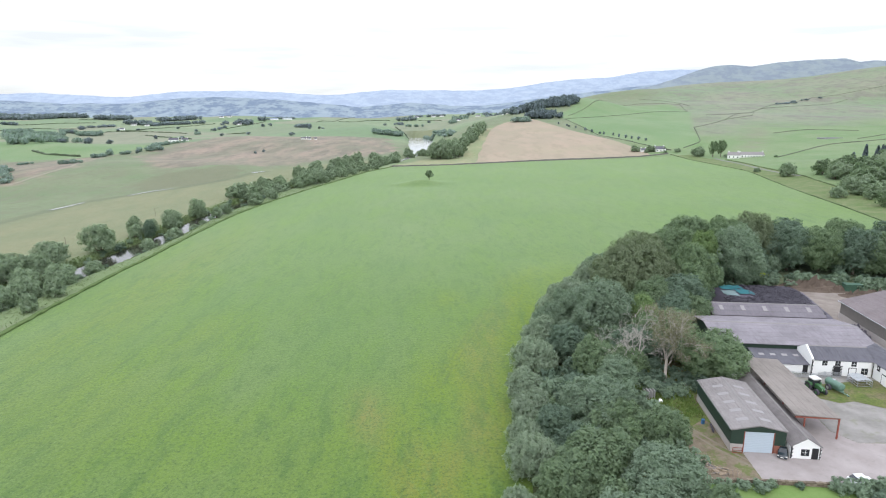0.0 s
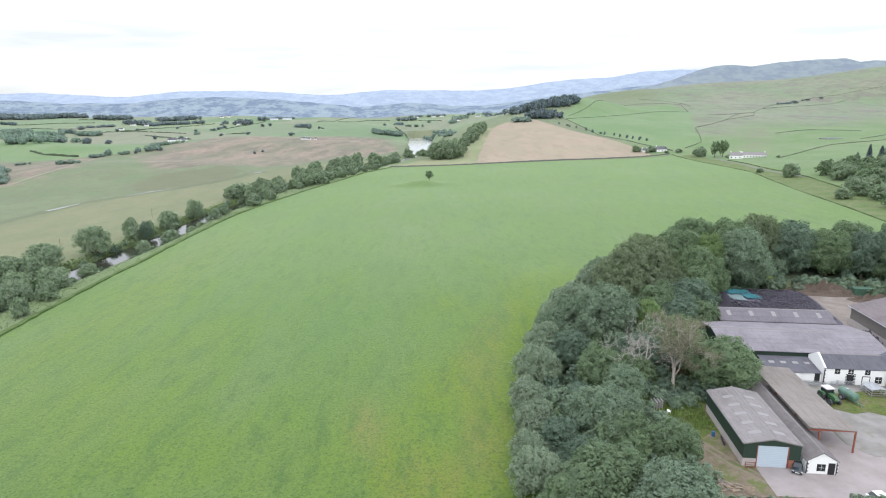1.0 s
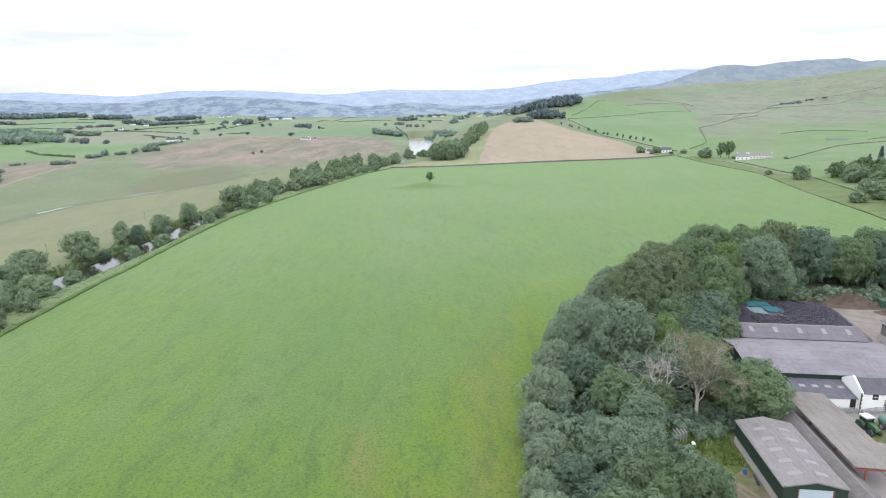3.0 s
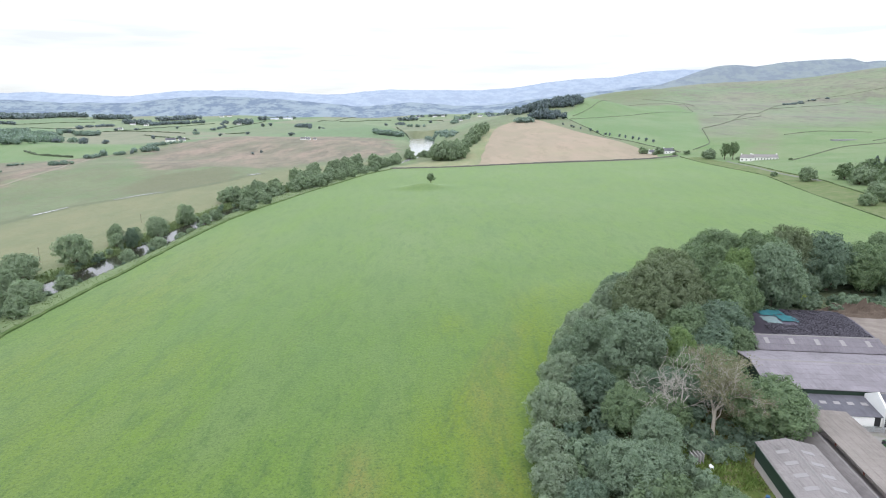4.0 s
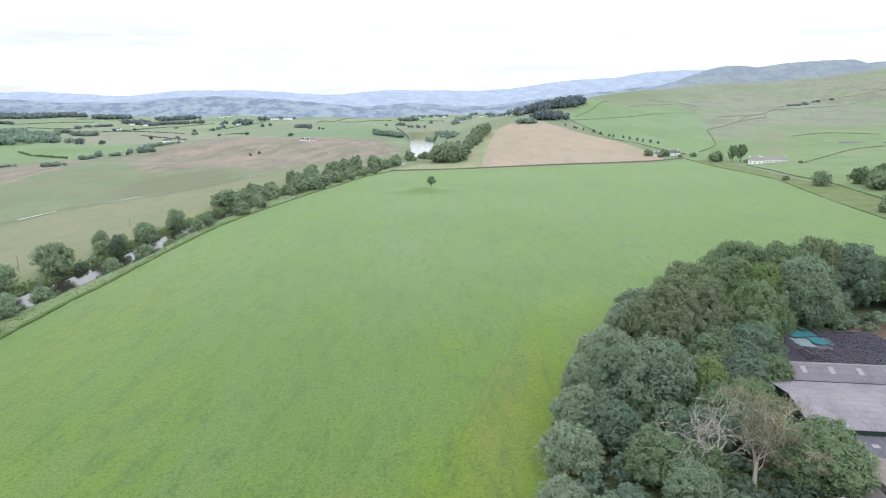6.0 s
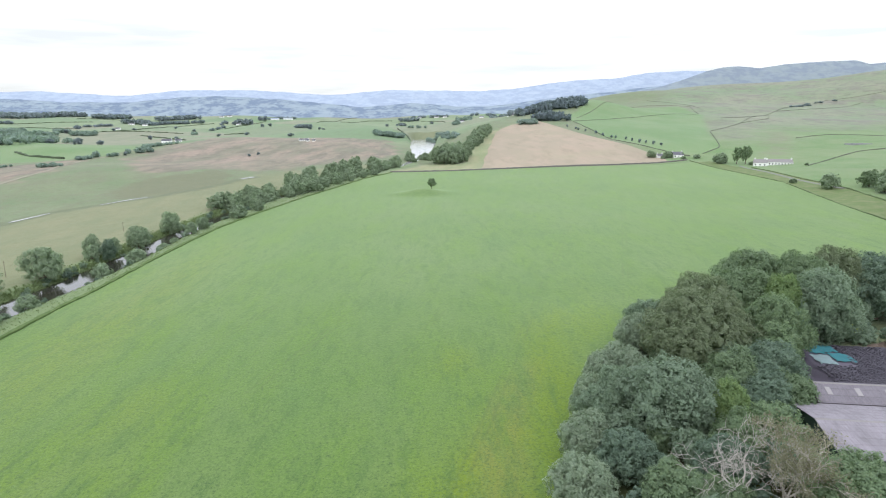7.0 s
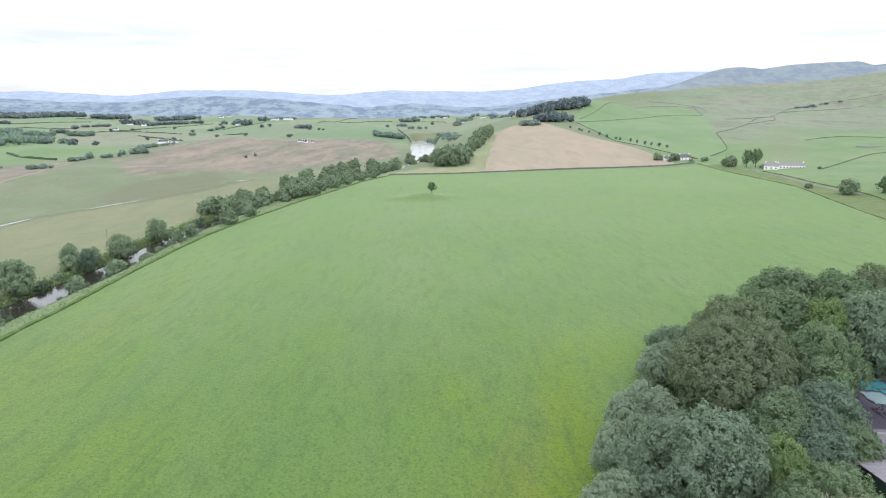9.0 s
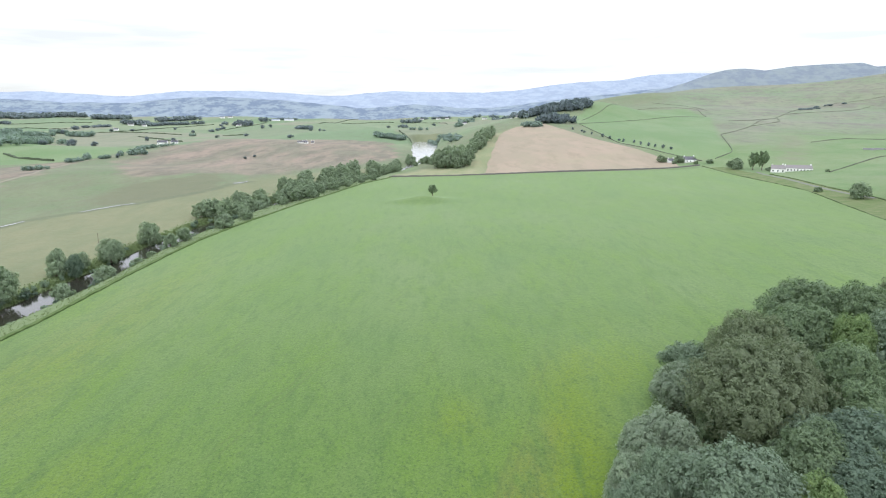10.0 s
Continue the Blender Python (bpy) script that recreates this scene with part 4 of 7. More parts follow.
def slate_shed():
    s = thing("lean_to", "low slate-roofed lean-to with white wall and four rooflights", "outbuilding", Matrix.Translation((17.2, 33.2, 0)))
    W, D, H, A = 10.2, 6.5, 2.1, 2.95
    part("wall", box(0, 0, -0.3, W, 0.4, H - 0.1), HARLING, s)
    part("wall", box(0, 0.4, -0.3, 0.4, D, H - 0.1), HARLING, s)
    part("wall", box(0.4, D - 0.4, -0.3, W, D, A - 0.15), HARLING, s)
    part("roof", slab((-0.2, -0.2, H), (W, -0.2, H), (W, D, A), (-0.2, D, A), 0.1), SLATE, s)
    for i in range(4):
        x = 1.2 + i * 2.4
        part("rooflight", slab((x, 3.3, H + 0.03 + 0.127 * 3.5), (x + 1.1, 3.3, H + 0.03 + 0.127 * 3.5), (x + 1.1, 4.2, H + 0.03 + 0.127 * 4.4), (x, 4.2, H + 0.03 + 0.127 * 4.4), 0.03), LIGHT_SHEET, s)
    part("door", box(8.9, -0.05, 0, 9.9, 0, 2.0), BLACK_STONE, s)


shed()
annexe()
open_shed()
gable_barn("barn", "wide grey fibre-cement roofed barn behind the steading", 10.4, 39.9, 34, 18.6, 3.9, 5.55, ROOF_BARN, GREEN_SHEET, 0)
gable_barn("barn", "long low grey barn with a row of rooflights", 15.6, 58.8, 26.8, 9.2, 4.1, 5.9, ROOF_DARK, TIMBER_GREY, 5)
steading()
slate_shed()


def cattle_shed():
    """Tall shed with spaced-board walls."""
    s = thing("cattle_shed", "tall cattle shed with grey boarded wall and brownish roof", "barn", Matrix.Translation((52.0, 30.0, 0)))
    W, D, H, A = 22, 41, 5.0, 8.2
    part("wall", box(0.1, 0, -0.2, 0.35, D, 1.8), BLOCK, s)
    part("wall", box(W - 0.3, 0, -0.2, W - 0.1, D, H - 0.1), TIMBER_GREY, s)
    for i in range(int(D / 0.42)):
        part("board", box(0.14, i * 0.42, 1.8, 0.2, i * 0.42 + 0.34, H - 0.1), TIMBER_GREY, s)
    for y in (0, D - 0.2):
        part("gable_wall", prism([(0.35, -0.2), (W - 0.35, -0.2), (W - 0.35, H), (W / 2, A - 0.1), (0.35, H)], "y", y, y + 0.2), TIMBER_GREY, s)
    for a in (-0.3, W + 0.3):
        part("roof", slab((a, -0.3, H), (W / 2, -0.3, A), (W / 2, D + 0.3, A), (a, D + 0.3, H), 0.12), ROOF_RUST, s)
    part("gutter", box(-0.45, -0.3, H - 0.18, -0.3, D + 0.3, H - 0.02), GALV, s)
    part("barge_board", slab((-0.3, D + 0.3, H + 0.04), (W / 2, D + 0.3, A + 0.04), (W / 2, D + 0.36, A + 0.04), (-0.3, D + 0.36, H + 0.04), 0.25), RIDGE, s)


cattle_shed()


# yard surfaces
def ground_piece(name, label, poly, material, lift, category="yard"):
    """A paved piece of the level yard, with an outline in the farm's own axes."""
    bm = bmesh.new()
    vs = [bm.verts.new((u, v, lift)) for u, v in poly]
    bm.faces.new(vs)
    bmesh.ops.triangulate(bm, faces=bm.faces[:])
    bmesh.ops.recalc_face_normals(bm, faces=bm.faces[:])
    me = bpy.data.meshes.new(name)
    bm.to_mesh(me)
    bm.free()
    me.materials.append(material)
    ob = new(name, me)
    ob.matrix_basis = FARM.copy()
    return tagged(ob, label, category, kind="structure")


k = Mat("yard_concrete", 0.9, 0, 0.2)
c = k.mix(k.rng(k.noise(0.25, 6, 0.6), 0.3, 0.7), rgb(0.258, 0.226, 0.216), rgb(0.336, 0.300, 0.290))
c = k.mix(k.rng(k.noise(0.8, 6, 0.7), 0.55, 0.75, 0, 0.6), c, rgb(0.21, 0.19, 0.178))
CONCRETE = k.color(c).bump(k.noise(8, 3), 0.2, 0.03).m
k = Mat("dirty_concrete", 0.95, 0, 0.15)
c = k.mix(k.rng(k.noise(0.3, 6, 0.65), 0.35, 0.65), rgb(0.195, 0.165, 0.142), rgb(0.262, 0.230, 0.205))
DIRTY = k.color(c).bump(k.noise(8, 3), 0.3, 0.03).m
k = Mat("yard_gravel", 0.95, 0, 0.15)
c = k.mix(k.rng(k.noise(0.22, 6, 0.65), 0.35, 0.65), rgb(0.19, 0.18, 0.165), rgb(0.28, 0.265, 0.25))
c = k.mix(k.rng(k.noise(0.35, 5, 0.6), 0.56, 0.68, 0, 0.45), c, rgb(0.16, 0.175, 0.085))
GRAVEL = k.color(c).bump(k.noise(10, 3), 0.4, 0.04).m
k = Mat("rough_yard_grass", 0.95, 0, 0.1)
c = k.mix(k.rng(k.noise(0.3, 6, 0.65), 0.35, 0.65), rgb(0.085, 0.128, 0.032), rgb(0.160, 0.175, 0.058))
c = k.mix(k.rng(k.noise(0.22, 6, 0.7), 0.45, 0.60, 0, 0.8), c, rgb(0.185, 0.150, 0.098))
c = k.mix(k.rng(k.noise(1.6, 5, 0.75), 0.46, 0.62, 0, 0.6), c, rgb(0.055, 0.080, 0.028))
ROUGH_GRASS = k.color(c).bump(k.noise(3, 5, 0.7), 0.6, 0.3).m
ground_piece("yard_grass", "rough trodden grass and bare earth round the sheds", [(-22, -9), (1.9, -8.5), (80, -14), (80, 94), (30, 98), (6, 60), (-14, 30), (-22, 10)], ROUGH_GRASS, 0.04)
k = Mat("churned_earth", 0.95, 0, 0.1)
c = k.mix(k.rng(k.noise(0.5, 6, 0.7), 0.35, 0.65), rgb(0.150, 0.118, 0.084), rgb(0.225, 0.188, 0.140))
c = k.mix(k.rng(k.noise(0.28, 6, 0.75), 0.48, 0.58, 0, 0.9), c, rgb(0.115, 0.140, 0.048))
CHURNED = k.color(c).bump(k.noise(4, 5, 0.7), 0.6, 0.15).m
ground_piece("bare_earth", "churned brown earth and thin grass beside the shed", [(-1.0, 10.5), (0.0, 9.0), (0.0, 0.2), (2.0, 0.2), (2.1, -8.3), (-2.5, -8.4), (-6.5, -7.6), (-8.2, -4.2), (-7.4, -1.0), (-6.2, 2.4), (-5.6, 5.2), (-3.4, 8.2)], CHURNED, 0.055)
ground_piece("pavement", "worn pale concrete farmyard apron", [(2.0, 0.3), (2.2, -8.2), (60, -16), (60, 8), (22.5, 4.8), (19.8, 8.5), (19.6, 36), (9, 36), (8.6, 0.3)], CONCRETE, 0.08, "pavement")
ground_piece("gravel", "gravelled yard with green weedy patches", [(19.9, 8.5), (22.5, 4.9), (60, 8.1), (60, 33), (19.9, 33)], GRAVEL, 0.07)
ground_piece("yard_grass", "mossy green grass growing over the gravel yard", [(23.5, 21.5), (27, 19.6), (30, 20.6), (34.5, 18.2), (44, 17.5), (52, 21), (52, 29), (39, 31), (25.5, 27.5)], ROUGH_GRASS, 0.10)
ground_piece("pavement", "pale concrete pad beside the silage clamp", [(43.8, 38), (52.5, 30), (52.5, 72), (68, 74), (68, 96), (50.5, 97), (50.5, 90), (48.5, 68), (44, 60)], DIRTY, 0.09, "pavement")

# ---- the wood round the farm ----
W_ = "trees round the farm"
BEECH_L, DARK_L, ASH_L, OAK_L, LIME_L, WIL_L = "broad domed brownish-green beech tree", "dense dark green tree by the farmyard", "pale green feathery ash tree", "full-crowned green oak tree", "tree with yellowish green leaves", "grey-green willow at the field's edge"
for key, x, y, r, h, lab in [
    ("beech", 58, 171, 11.8, 17.5, BEECH_L), ("beech", 67, 192, 8.6, 15.6, BEECH_L), ("oak", 80, 195, 8.6, 17.2, OAK_L), ("oak", 77, 174, 6.5, 16.5, OAK_L), ("lime", 86, 188, 5.2, 17.5, LIME_L),
    ("ash", 96, 187, 8, 19, ASH_L), ("beech", 112, 209, 8.2, 18.4, BEECH_L), ("oak", 92, 212, 10, 18, OAK_L), ("ashb", 55, 194, 5, 9, ASH_L),
    ("dark", 123, 204, 7.5, 15.6, DARK_L), ("oak", 133, 202, 7.5, 15.4, OAK_L), ("dark", 143, 199, 7.5, 15.8, DARK_L), ("oakb", 152, 195, 7.5, 15.2, OAK_L), ("dark", 162, 191, 7.5, 15.4, DARK_L),
    ("oak", 172, 188, 8, 16, OAK_L), ("dark", 128, 215, 8, 15.6, DARK_L), ("oak", 146, 211, 8, 15.4, OAK_L), ("dark", 162, 207, 8, 15, DARK_L), ("oak", 178, 205, 8, 15, OAK_L),
    ("dark", 104, 196, 6, 14, DARK_L), ("dark", 68, 158.5, 6.9, 11.5, DARK_L), ("oakb", 67.5, 150.5, 4.6, 8.2, OAK_L), ("oak", 101, 206, 8, 18.5, OAK_L), ("ashb", 61, 160, 5, 10, ASH_L), ("oakb", 74, 168, 5.6, 12.5, OAK_L), ("dark", 83, 181, 5.2, 12, DARK_L), ("oakb", 57, 153, 5.6, 11.5, OAK_L),
    ("ash", 41, 142, 7.5, 14.5, ASH_L), ("lime", 51, 141, 3.9, 11.5, LIME_L), ("ashb", 34, 149, 4.2, 11, ASH_L), ("willow", 39, 162, 5.3, 9.5, WIL_L), ("willow", 48, 182, 5.0, 9, WIL_L),
    ("willow", 30.0, 152, 4.0, 8.4, WIL_L), ("willow", 26.0, 139, 4.6, 8.7, WIL_L), ("willow", 22.4, 126, 4.8, 8.7, WIL_L), ("dark", 31, 131, 5.0, 8.5, DARK_L), ("oakb", 34.5, 120, 5.0, 8.5, OAK_L),
    ("willow", 18.5, 113, 4.0, 7.2, WIL_L), ("ashb", 37, 113, 4.3, 7.4, ASH_L), ("oak", 58.4, 119.0, 7.4, 10.2, OAK_L), ("oakb", 57, 137, 5.4, 8.8, OAK_L), ("dark", 60, 147, 5.4, 9.2, DARK_L), ("dark", 54, 128, 4.2, 6.6, DARK_L), ("dark", 63.5, 152, 5, 9.5, DARK_L), ("oakb", 25.4, 85, 6.2, 9, OAK_L), ("ash", 33, 77.5, 6.2, 9, ASH_L),
    ("oakb", 38.3, 92.5, 4.3, 7, OAK_L), ("willow", 16, 88, 4.0, 7.6, WIL_L), ("dark", 21.4, 98, 3.9, 7.2, DARK_L), ("ash", 29.9, 102, 6.0, 9.2, ASH_L), ("willow", 18.5, 104.5, 4.0, 7, WIL_L),
    ("ashb", 34, 103.8, 3.6, 7.4, ASH_L), ("willow", 12, 77, 2.6, 5.6, WIL_L), ("willow", 34.5, 160.5, 4.4, 8.6, WIL_L), ("ashb", 30.5, 147.0, 4.2, 9.0, ASH_L), ("oakb", 19.6, 81, 4.6, 7.2, OAK_L), ("dark", 45, 128, 5.2, 8.0, DARK_L), ("oakb", 49, 133, 4.5, 9, OAK_L),
    ("dark", 27, 111, 4.2, 6.0, DARK_L), ("dark", 24, 92, 3.8, 6.5, DARK_L), ("oakb", 41, 120, 4.0, 6.5, OAK_L), ("willow", 16, 96, 3.0, 6, WIL_L), ("ashb", 26, 71, 5, 7.5, ASH_L), ("oakb", 38, 70, 4.2, 6.5, OAK_L), ("oakb", 19, 68, 4.5, 7, OAK_L)]:
    grown(key, x, y, r, h, lab, W_)
rw = random.Random(5)
UNDER = [(12, 66), (15, 96), (20, 130), (30, 156), (46, 190), (76, 215), (120, 222), (180, 214), (180, 192), (118, 197), (96, 180), (80, 172), (66, 148), (50, 124), (40, 104), (36, 84), (40, 68)]
n = 0
while n < 62:
    x, y = rw.uniform(8, 180), rw.uniform(66, 222)
    if float(inside(np.array(x), np.array(y), UNDER)) < 0.5 or (x > 35 and y < 116):
        continue
    grown("bushd" if n % 3 else "bush", x, y, rw.uniform(2.0, 3.4), rw.uniform(2.2, 4.2), "dark shady undergrowth bush beneath the trees", "undergrowth in the wood", "bush")
    n += 1

for i in range(18):
    s = i / 17
    grown("bushd", 84 + 94 * s + rw.uniform(-1, 1), np.interp(s, [0, 0.25, 1], [190, 193, 187]) + rw.uniform(-2.2, 1.5), rw.uniform(2.0, 3.0), rw.uniform(2.0, 3.6), "dark shady undergrowth bush beneath the trees", "undergrowth in the wood", "bush")
for x, y in [(44.5, 113.5), (47.3, 114.2), (52, 115.6), (54, 113.8), (42.6, 116.5), (46, 117.5), (51, 119), (43.5, 121)]:
    grown("bushd", x, y, rw.uniform(1.6, 2.4), rw.uniform(1.8, 3.0), "dark shady undergrowth bush beneath the trees", "undergrowth in the wood", "bush")
grown("gold", 107.5, 190.2, 1.7, 3.4, "bright yellow-green shrub behind the silage clamp", "", "bush")
n = 0
while n < 48:
    x, y = rw.uniform(10, 180), rw.uniform(66, 222)
    if float(inside(np.array(x), np.array(y), UNDER)) < 2.2 or (x > 33 and y < 115):
        continue
    grown("thicket" if n % 3 == 0 else "sapling", x, y, rw.uniform(2.8, 4.2), rw.uniform(4.6, 7.6), "young leafy tree filling the wood", "young trees in the wood")
    n += 1

# ---- the river's trees ----
R_ = "trees along the river"
RL = "bushy green riverside tree"
for key, x, y, r, h in [("river1", -150, 272, 7.0, 13.5), ("river1", -153.5, 312, 3.8, 10), ("dark", -143.5, 307, 3.2, 10.5), ("river2", -130, 303, 4.4, 6.5), ("river1", -143, 333, 5.4, 11), ("river1", -142.5, 369, 5.6, 12),
                        ("river2", -127, 357, 3.2, 5.8), ("river1", -126, 370, 3.6, 6.5), ("river2", -129.5, 329, 2.8, 2.8), ("river1", -158, 249, 7, 10.5), ("river1", -137, 220, 6, 8.8), ("river2", -134.5, 238, 3.8, 4.8),
                        ("river2", -139, 199, 4, 7), ("river2", -131, 278, 3.8, 6), ("river1", -161, 223, 6.5, 10.5), ("river1", -165, 203, 6.5, 10), ("river1", -148, 180, 6, 9), ("river1", -133, 444, 6, 11), ("river1", -125, 455, 6, 11.5),
                        ("river2", -117, 403, 5.5, 7), ("river2", -112.5, 428, 4, 6), ("river1", -128, 478, 6.5, 12), ("river1", -121, 492, 6.5, 12), ("river2", -106, 489, 4.5, 5), ("river1", -122, 556, 5, 12), ("river1", -105, 503, 6.5, 11),
                        ("river1", -98, 517, 6.5, 10.5), ("river1", -94, 584, 7, 11), ("river1", -86, 575, 6, 9.5), ("river1", -105, 562, 8, 11), ("river1", -92, 545, 6, 9), ("river1", -82, 560, 4.5, 7), ("river1", -112, 592, 7.5, 12),
                        ("river1", -98, 630, 8, 13), ("river1", -84, 605, 6.5, 10), ("river1", -84, 690, 8, 13), ("river1", -72, 632, 6.5, 10), ("river1", -66, 702, 8, 13), ("river1", -60, 655, 5.5, 8.5), ("river1", -54, 700, 7, 11), ("river1", -46, 760, 8, 13),
                        ("river1", -33, 838, 7.5, 15), ("river1", -50, 735, 6.5, 11), ("river1", -92, 665, 7, 12), ("river1", -78, 655, 7, 11), ("river1", -42, 705, 5, 8), ("river1", -115, 610, 7, 11), ("river2", -74, 580, 3.5, 5), ("river2", -66, 608, 3.5, 5), ("river2", -58, 630, 3.5, 5), ("river2", -90, 520, 3.5, 5), ("river1", -139, 203, 5, 9), ("river1", -146, 214, 5.5, 10.5), ("river1", -153, 232, 5, 9.5), ("river2", -129, 203, 3.6, 6), ("river1", -141, 190, 5.5, 10), ("river2", -127, 186, 2.8, 5.5), ("river1", -160, 229, 5.5, 10), ("river1", -163, 214, 5, 9), ("river2", -131, 345, 2.5, 3), ("river1", -147, 316, 4, 7), ("river2", -150, 305, 3.5, 6)]:
    grown("riverside" if key == "river1" and y < 385 else key, x, y, r, h * rw.uniform(0.95, 1.05), RL, R_)
for i in range(34):
    y = rw.uniform(440, 730)
    px = np.interp(y, [p[1] for p in RIVER], [p[0] for p in RIVER])
    side = rw.choice((-1, -1, 1))
    grown("river1", px + side * rw.uniform(6, 9 if side > 0 else 17), y, rw.uniform(4.5, 7), rw.uniform(7, 11.5), RL, R_)
for i in range(110):
    s = rw.random()
    y = 150 + 560 * s * s if i % 2 else rw.uniform(160, 440)
    px = np.interp(y, [p[1] for p in RIVER], [p[0] for p in RIVER])
    side = rw.choice((-1, 1))
    grown(rw.choice(("bush", "bushd", "bush")), px + side * rw.uniform(6.5, 10.0), y, rw.uniform(0.9, 2.2), rw.uniform(0.9, 2.4), "low willow scrub on the river bank", "scrub along the river", "bush")
tree("lone", -2.4, 492, 1.0, 1.0, label="lone small tree on a grassy mound")
C_ = "clump beyond the field"
for x, y, r, h in [(2, 728, 9, 17), (10, 722, 10, 19), (20, 718, 10.5, 20), (30, 730, 9, 17), (14, 742, 10, 21), (26, 748, 10, 20), (4, 752, 9, 17), (36, 762, 8, 14), (18, 770, 9, 18)]:
    grown("river1", x, y, r, h, "large dark tree at the end of the field", C_)
for x, y, r, h in [(44, 835, 8, 14), (50, 862, 8.5, 15), (57, 890, 9, 16), (62, 918, 9, 17), (70, 950, 9, 17), (76, 985, 9, 17), (83, 1015, 8, 15), (52, 905, 8, 14), (60, 955, 8, 15), (70, 1000, 8, 15)]:
    grown("river1", x, y, r, h, "dark tree in a belt beside the hay field", C_)
for x, y, r, h in [(-18, 800, 4, 6), (-10, 790, 5, 8), (-13, 806, 5, 8), (-6, 782, 4.5, 7), (-24, 770, 3.5, 5)]:
    grown("river2", x, y, r, h, "low shrub beside the pool", C_, "bush")

# ---- walls, hedges and the farms across the valley ----
STONE = plain("dry_stone", (0.17, 0.165, 0.15), 0.35, 1.2, 0.95, bump=0.4)
DYKE_STONE = plain("weathered_dyke", (0.140, 0.158, 0.115), 0.35, 0.4, 0.95)
HEDGE = plain("hedge_leaves", (0.075, 0.100, 0.058), 0.45, 0.8, 0.9, bump=0.6)


def wall_line(name, label, line, h, w, material, step=4.0, rough=0.18, seed=0):
    """A wall or hedge laid along the land, with an uneven top."""
    rr = random.Random(seed)
    n = max(2, int(sum(math.dist(a, b) for a, b in zip(line, line[1:])) / step))
    p = resample(line, n)
    v, f = [], []
    for i, (x, y) in enumerate(p):
        d = p[min(i + 1, n)] - p[max(i - 1, 0)]
        d = d / np.hypot(*d)
        z = g(x, y)
        hh = h * rr.uniform(1 - rough, 1 + rough)
        ww = w * rr.uniform(1 - rough, 1 + rough)
        for s, q in ((-1, -0.6), (-0.8, hh * 0.9), (0.0, hh), (0.8, hh * 0.9), (1, -0.6)):
            v.append((x - d[1] * s * ww / 2, y + d[0] * s * ww / 2, z + q))
        if i:
            o = 5 * i
            f += [(o - 5 + j, o - 4 + j, o + 1 + j, o + j) for j in range(4)]
    f += [(4, 3, 2, 1, 0), tuple(len(v) - 5 + j for j in range(5))]
    ob = link(name, v, f, material)
    tagged(ob, label, name.replace("_", " ").split()[-1])
    return ob


k = Mat("rank_grass", 0.95, 0, 0.1)
k.color(k.mix(k.rng(k.noise(0.5, 5, 0.7), 0.35, 0.65), rgb(0.068, 0.112, 0.036), rgb(0.108, 0.150, 0.056))).bump(k.noise(2.5, 4), 0.5, 0.2)
margin = wall_line("grass_margin", "strip of dark rank grass along the field edge", [(x - 0.6, y) for x, y in FIELD_LEFT], 0.65, 1.9, k.m, 3.0, 0.3, 4)
tagged(margin, "strip of dark rank grass along the field edge", "grass", kind="stuff")
DYKE = "grey dry stone wall between fields"
wall_line("stone_wall", "dry stone wall at the far end of the green field", [(-45, 654), (33, 649), (103, 648), (176, 650), (238, 658), (256, 662)], 1.4, 1.0, STONE, seed=1)
LANE_BANK = plain("grassy_bank", (0.098, 0.138, 0.056), 0.35, 0.3, 0.95)
wall_line("lane_bank", "low grassy bank beside the lane", FIELD_RIGHT[-6:-1] + [(256, 655)], 0.5, 0.9, LANE_BANK, 4, 0.5, 2)
wall_line("lane_bank", "low grassy bank beside the lane", [(220, 258), (237, 335), (257, 420), (260, 470), (265.5, 502), (270, 525), (273, 548), (276, 572)], 0.6, 1.1, LANE_BANK, 4, 0.5, 3)
for i, ln in enumerate([[(288, 700), (322, 734), (390, 917), (506, 1065), (694, 1331), (873, 1541), (978, 1600), (1036, 1581), (1180, 1560)],
                        [(260, 1180), (330, 1314), (440, 1560), (560, 1700), (618, 1675), (640, 1600)], [(250, 1113), (355, 1198), (477, 1296), (577, 1394), (640, 1600)], [(319, 562), (372, 608), (425, 654), (467, 664), (540, 690)], [(506, 1065), (577, 1110), (694, 1331)],
                        [(270, 690), (262, 729), (231, 851), (236, 1113), (250, 1113)]]):
    wall_line("stone_wall", DYKE, ln, 0.8, 0.8, DYKE_STONE, 9, 0.3, 10 + i)

HILL_WALLS = [[(444, 797), (516, 842), (549, 821), (560, 803)], [(486, 697), (519, 719), (552, 743)], [(515, 1161), (554, 1153), (668, 1291)], [(642, 1934), (678, 1794), (642, 1546)], [(735, 1374), (840, 1401), (1021, 1519)]]
for i, ln in enumerate(HILL_WALLS):
    wall_line("stone_wall", DYKE, ln, 0.8, 0.8, DYKE_STONE, 9, 0.3, 30 + i)


def sheepfold(x, y, turn, L=26, W=11):
    """Stone pens open to the sky."""
    s = new("sheepfold")
    s.matrix_basis = pose(x, y, g(x, y) + 0.2, 0, 0, turn)
    tagged(s, "grey stone sheepfold with three pens on the hillside", "sheepfold")
    for v in (0, W - 0.7):
        part("wall", box(0, v, -2.5, L, v + 0.7, 1.5), CONC_PALE, s)
    for u in (0, L / 3, 2 * L / 3, L - 0.7):
        part("wall", box(u, 0.7, -2.5, u + 0.7, W - 0.7, 1.4), CONC_PALE, s)


CONC_PALE = plain("pale_field_stone", (0.30, 0.30, 0.31), 0.3, 0.6, 0.95)
sheepfold(454, 707, 12)
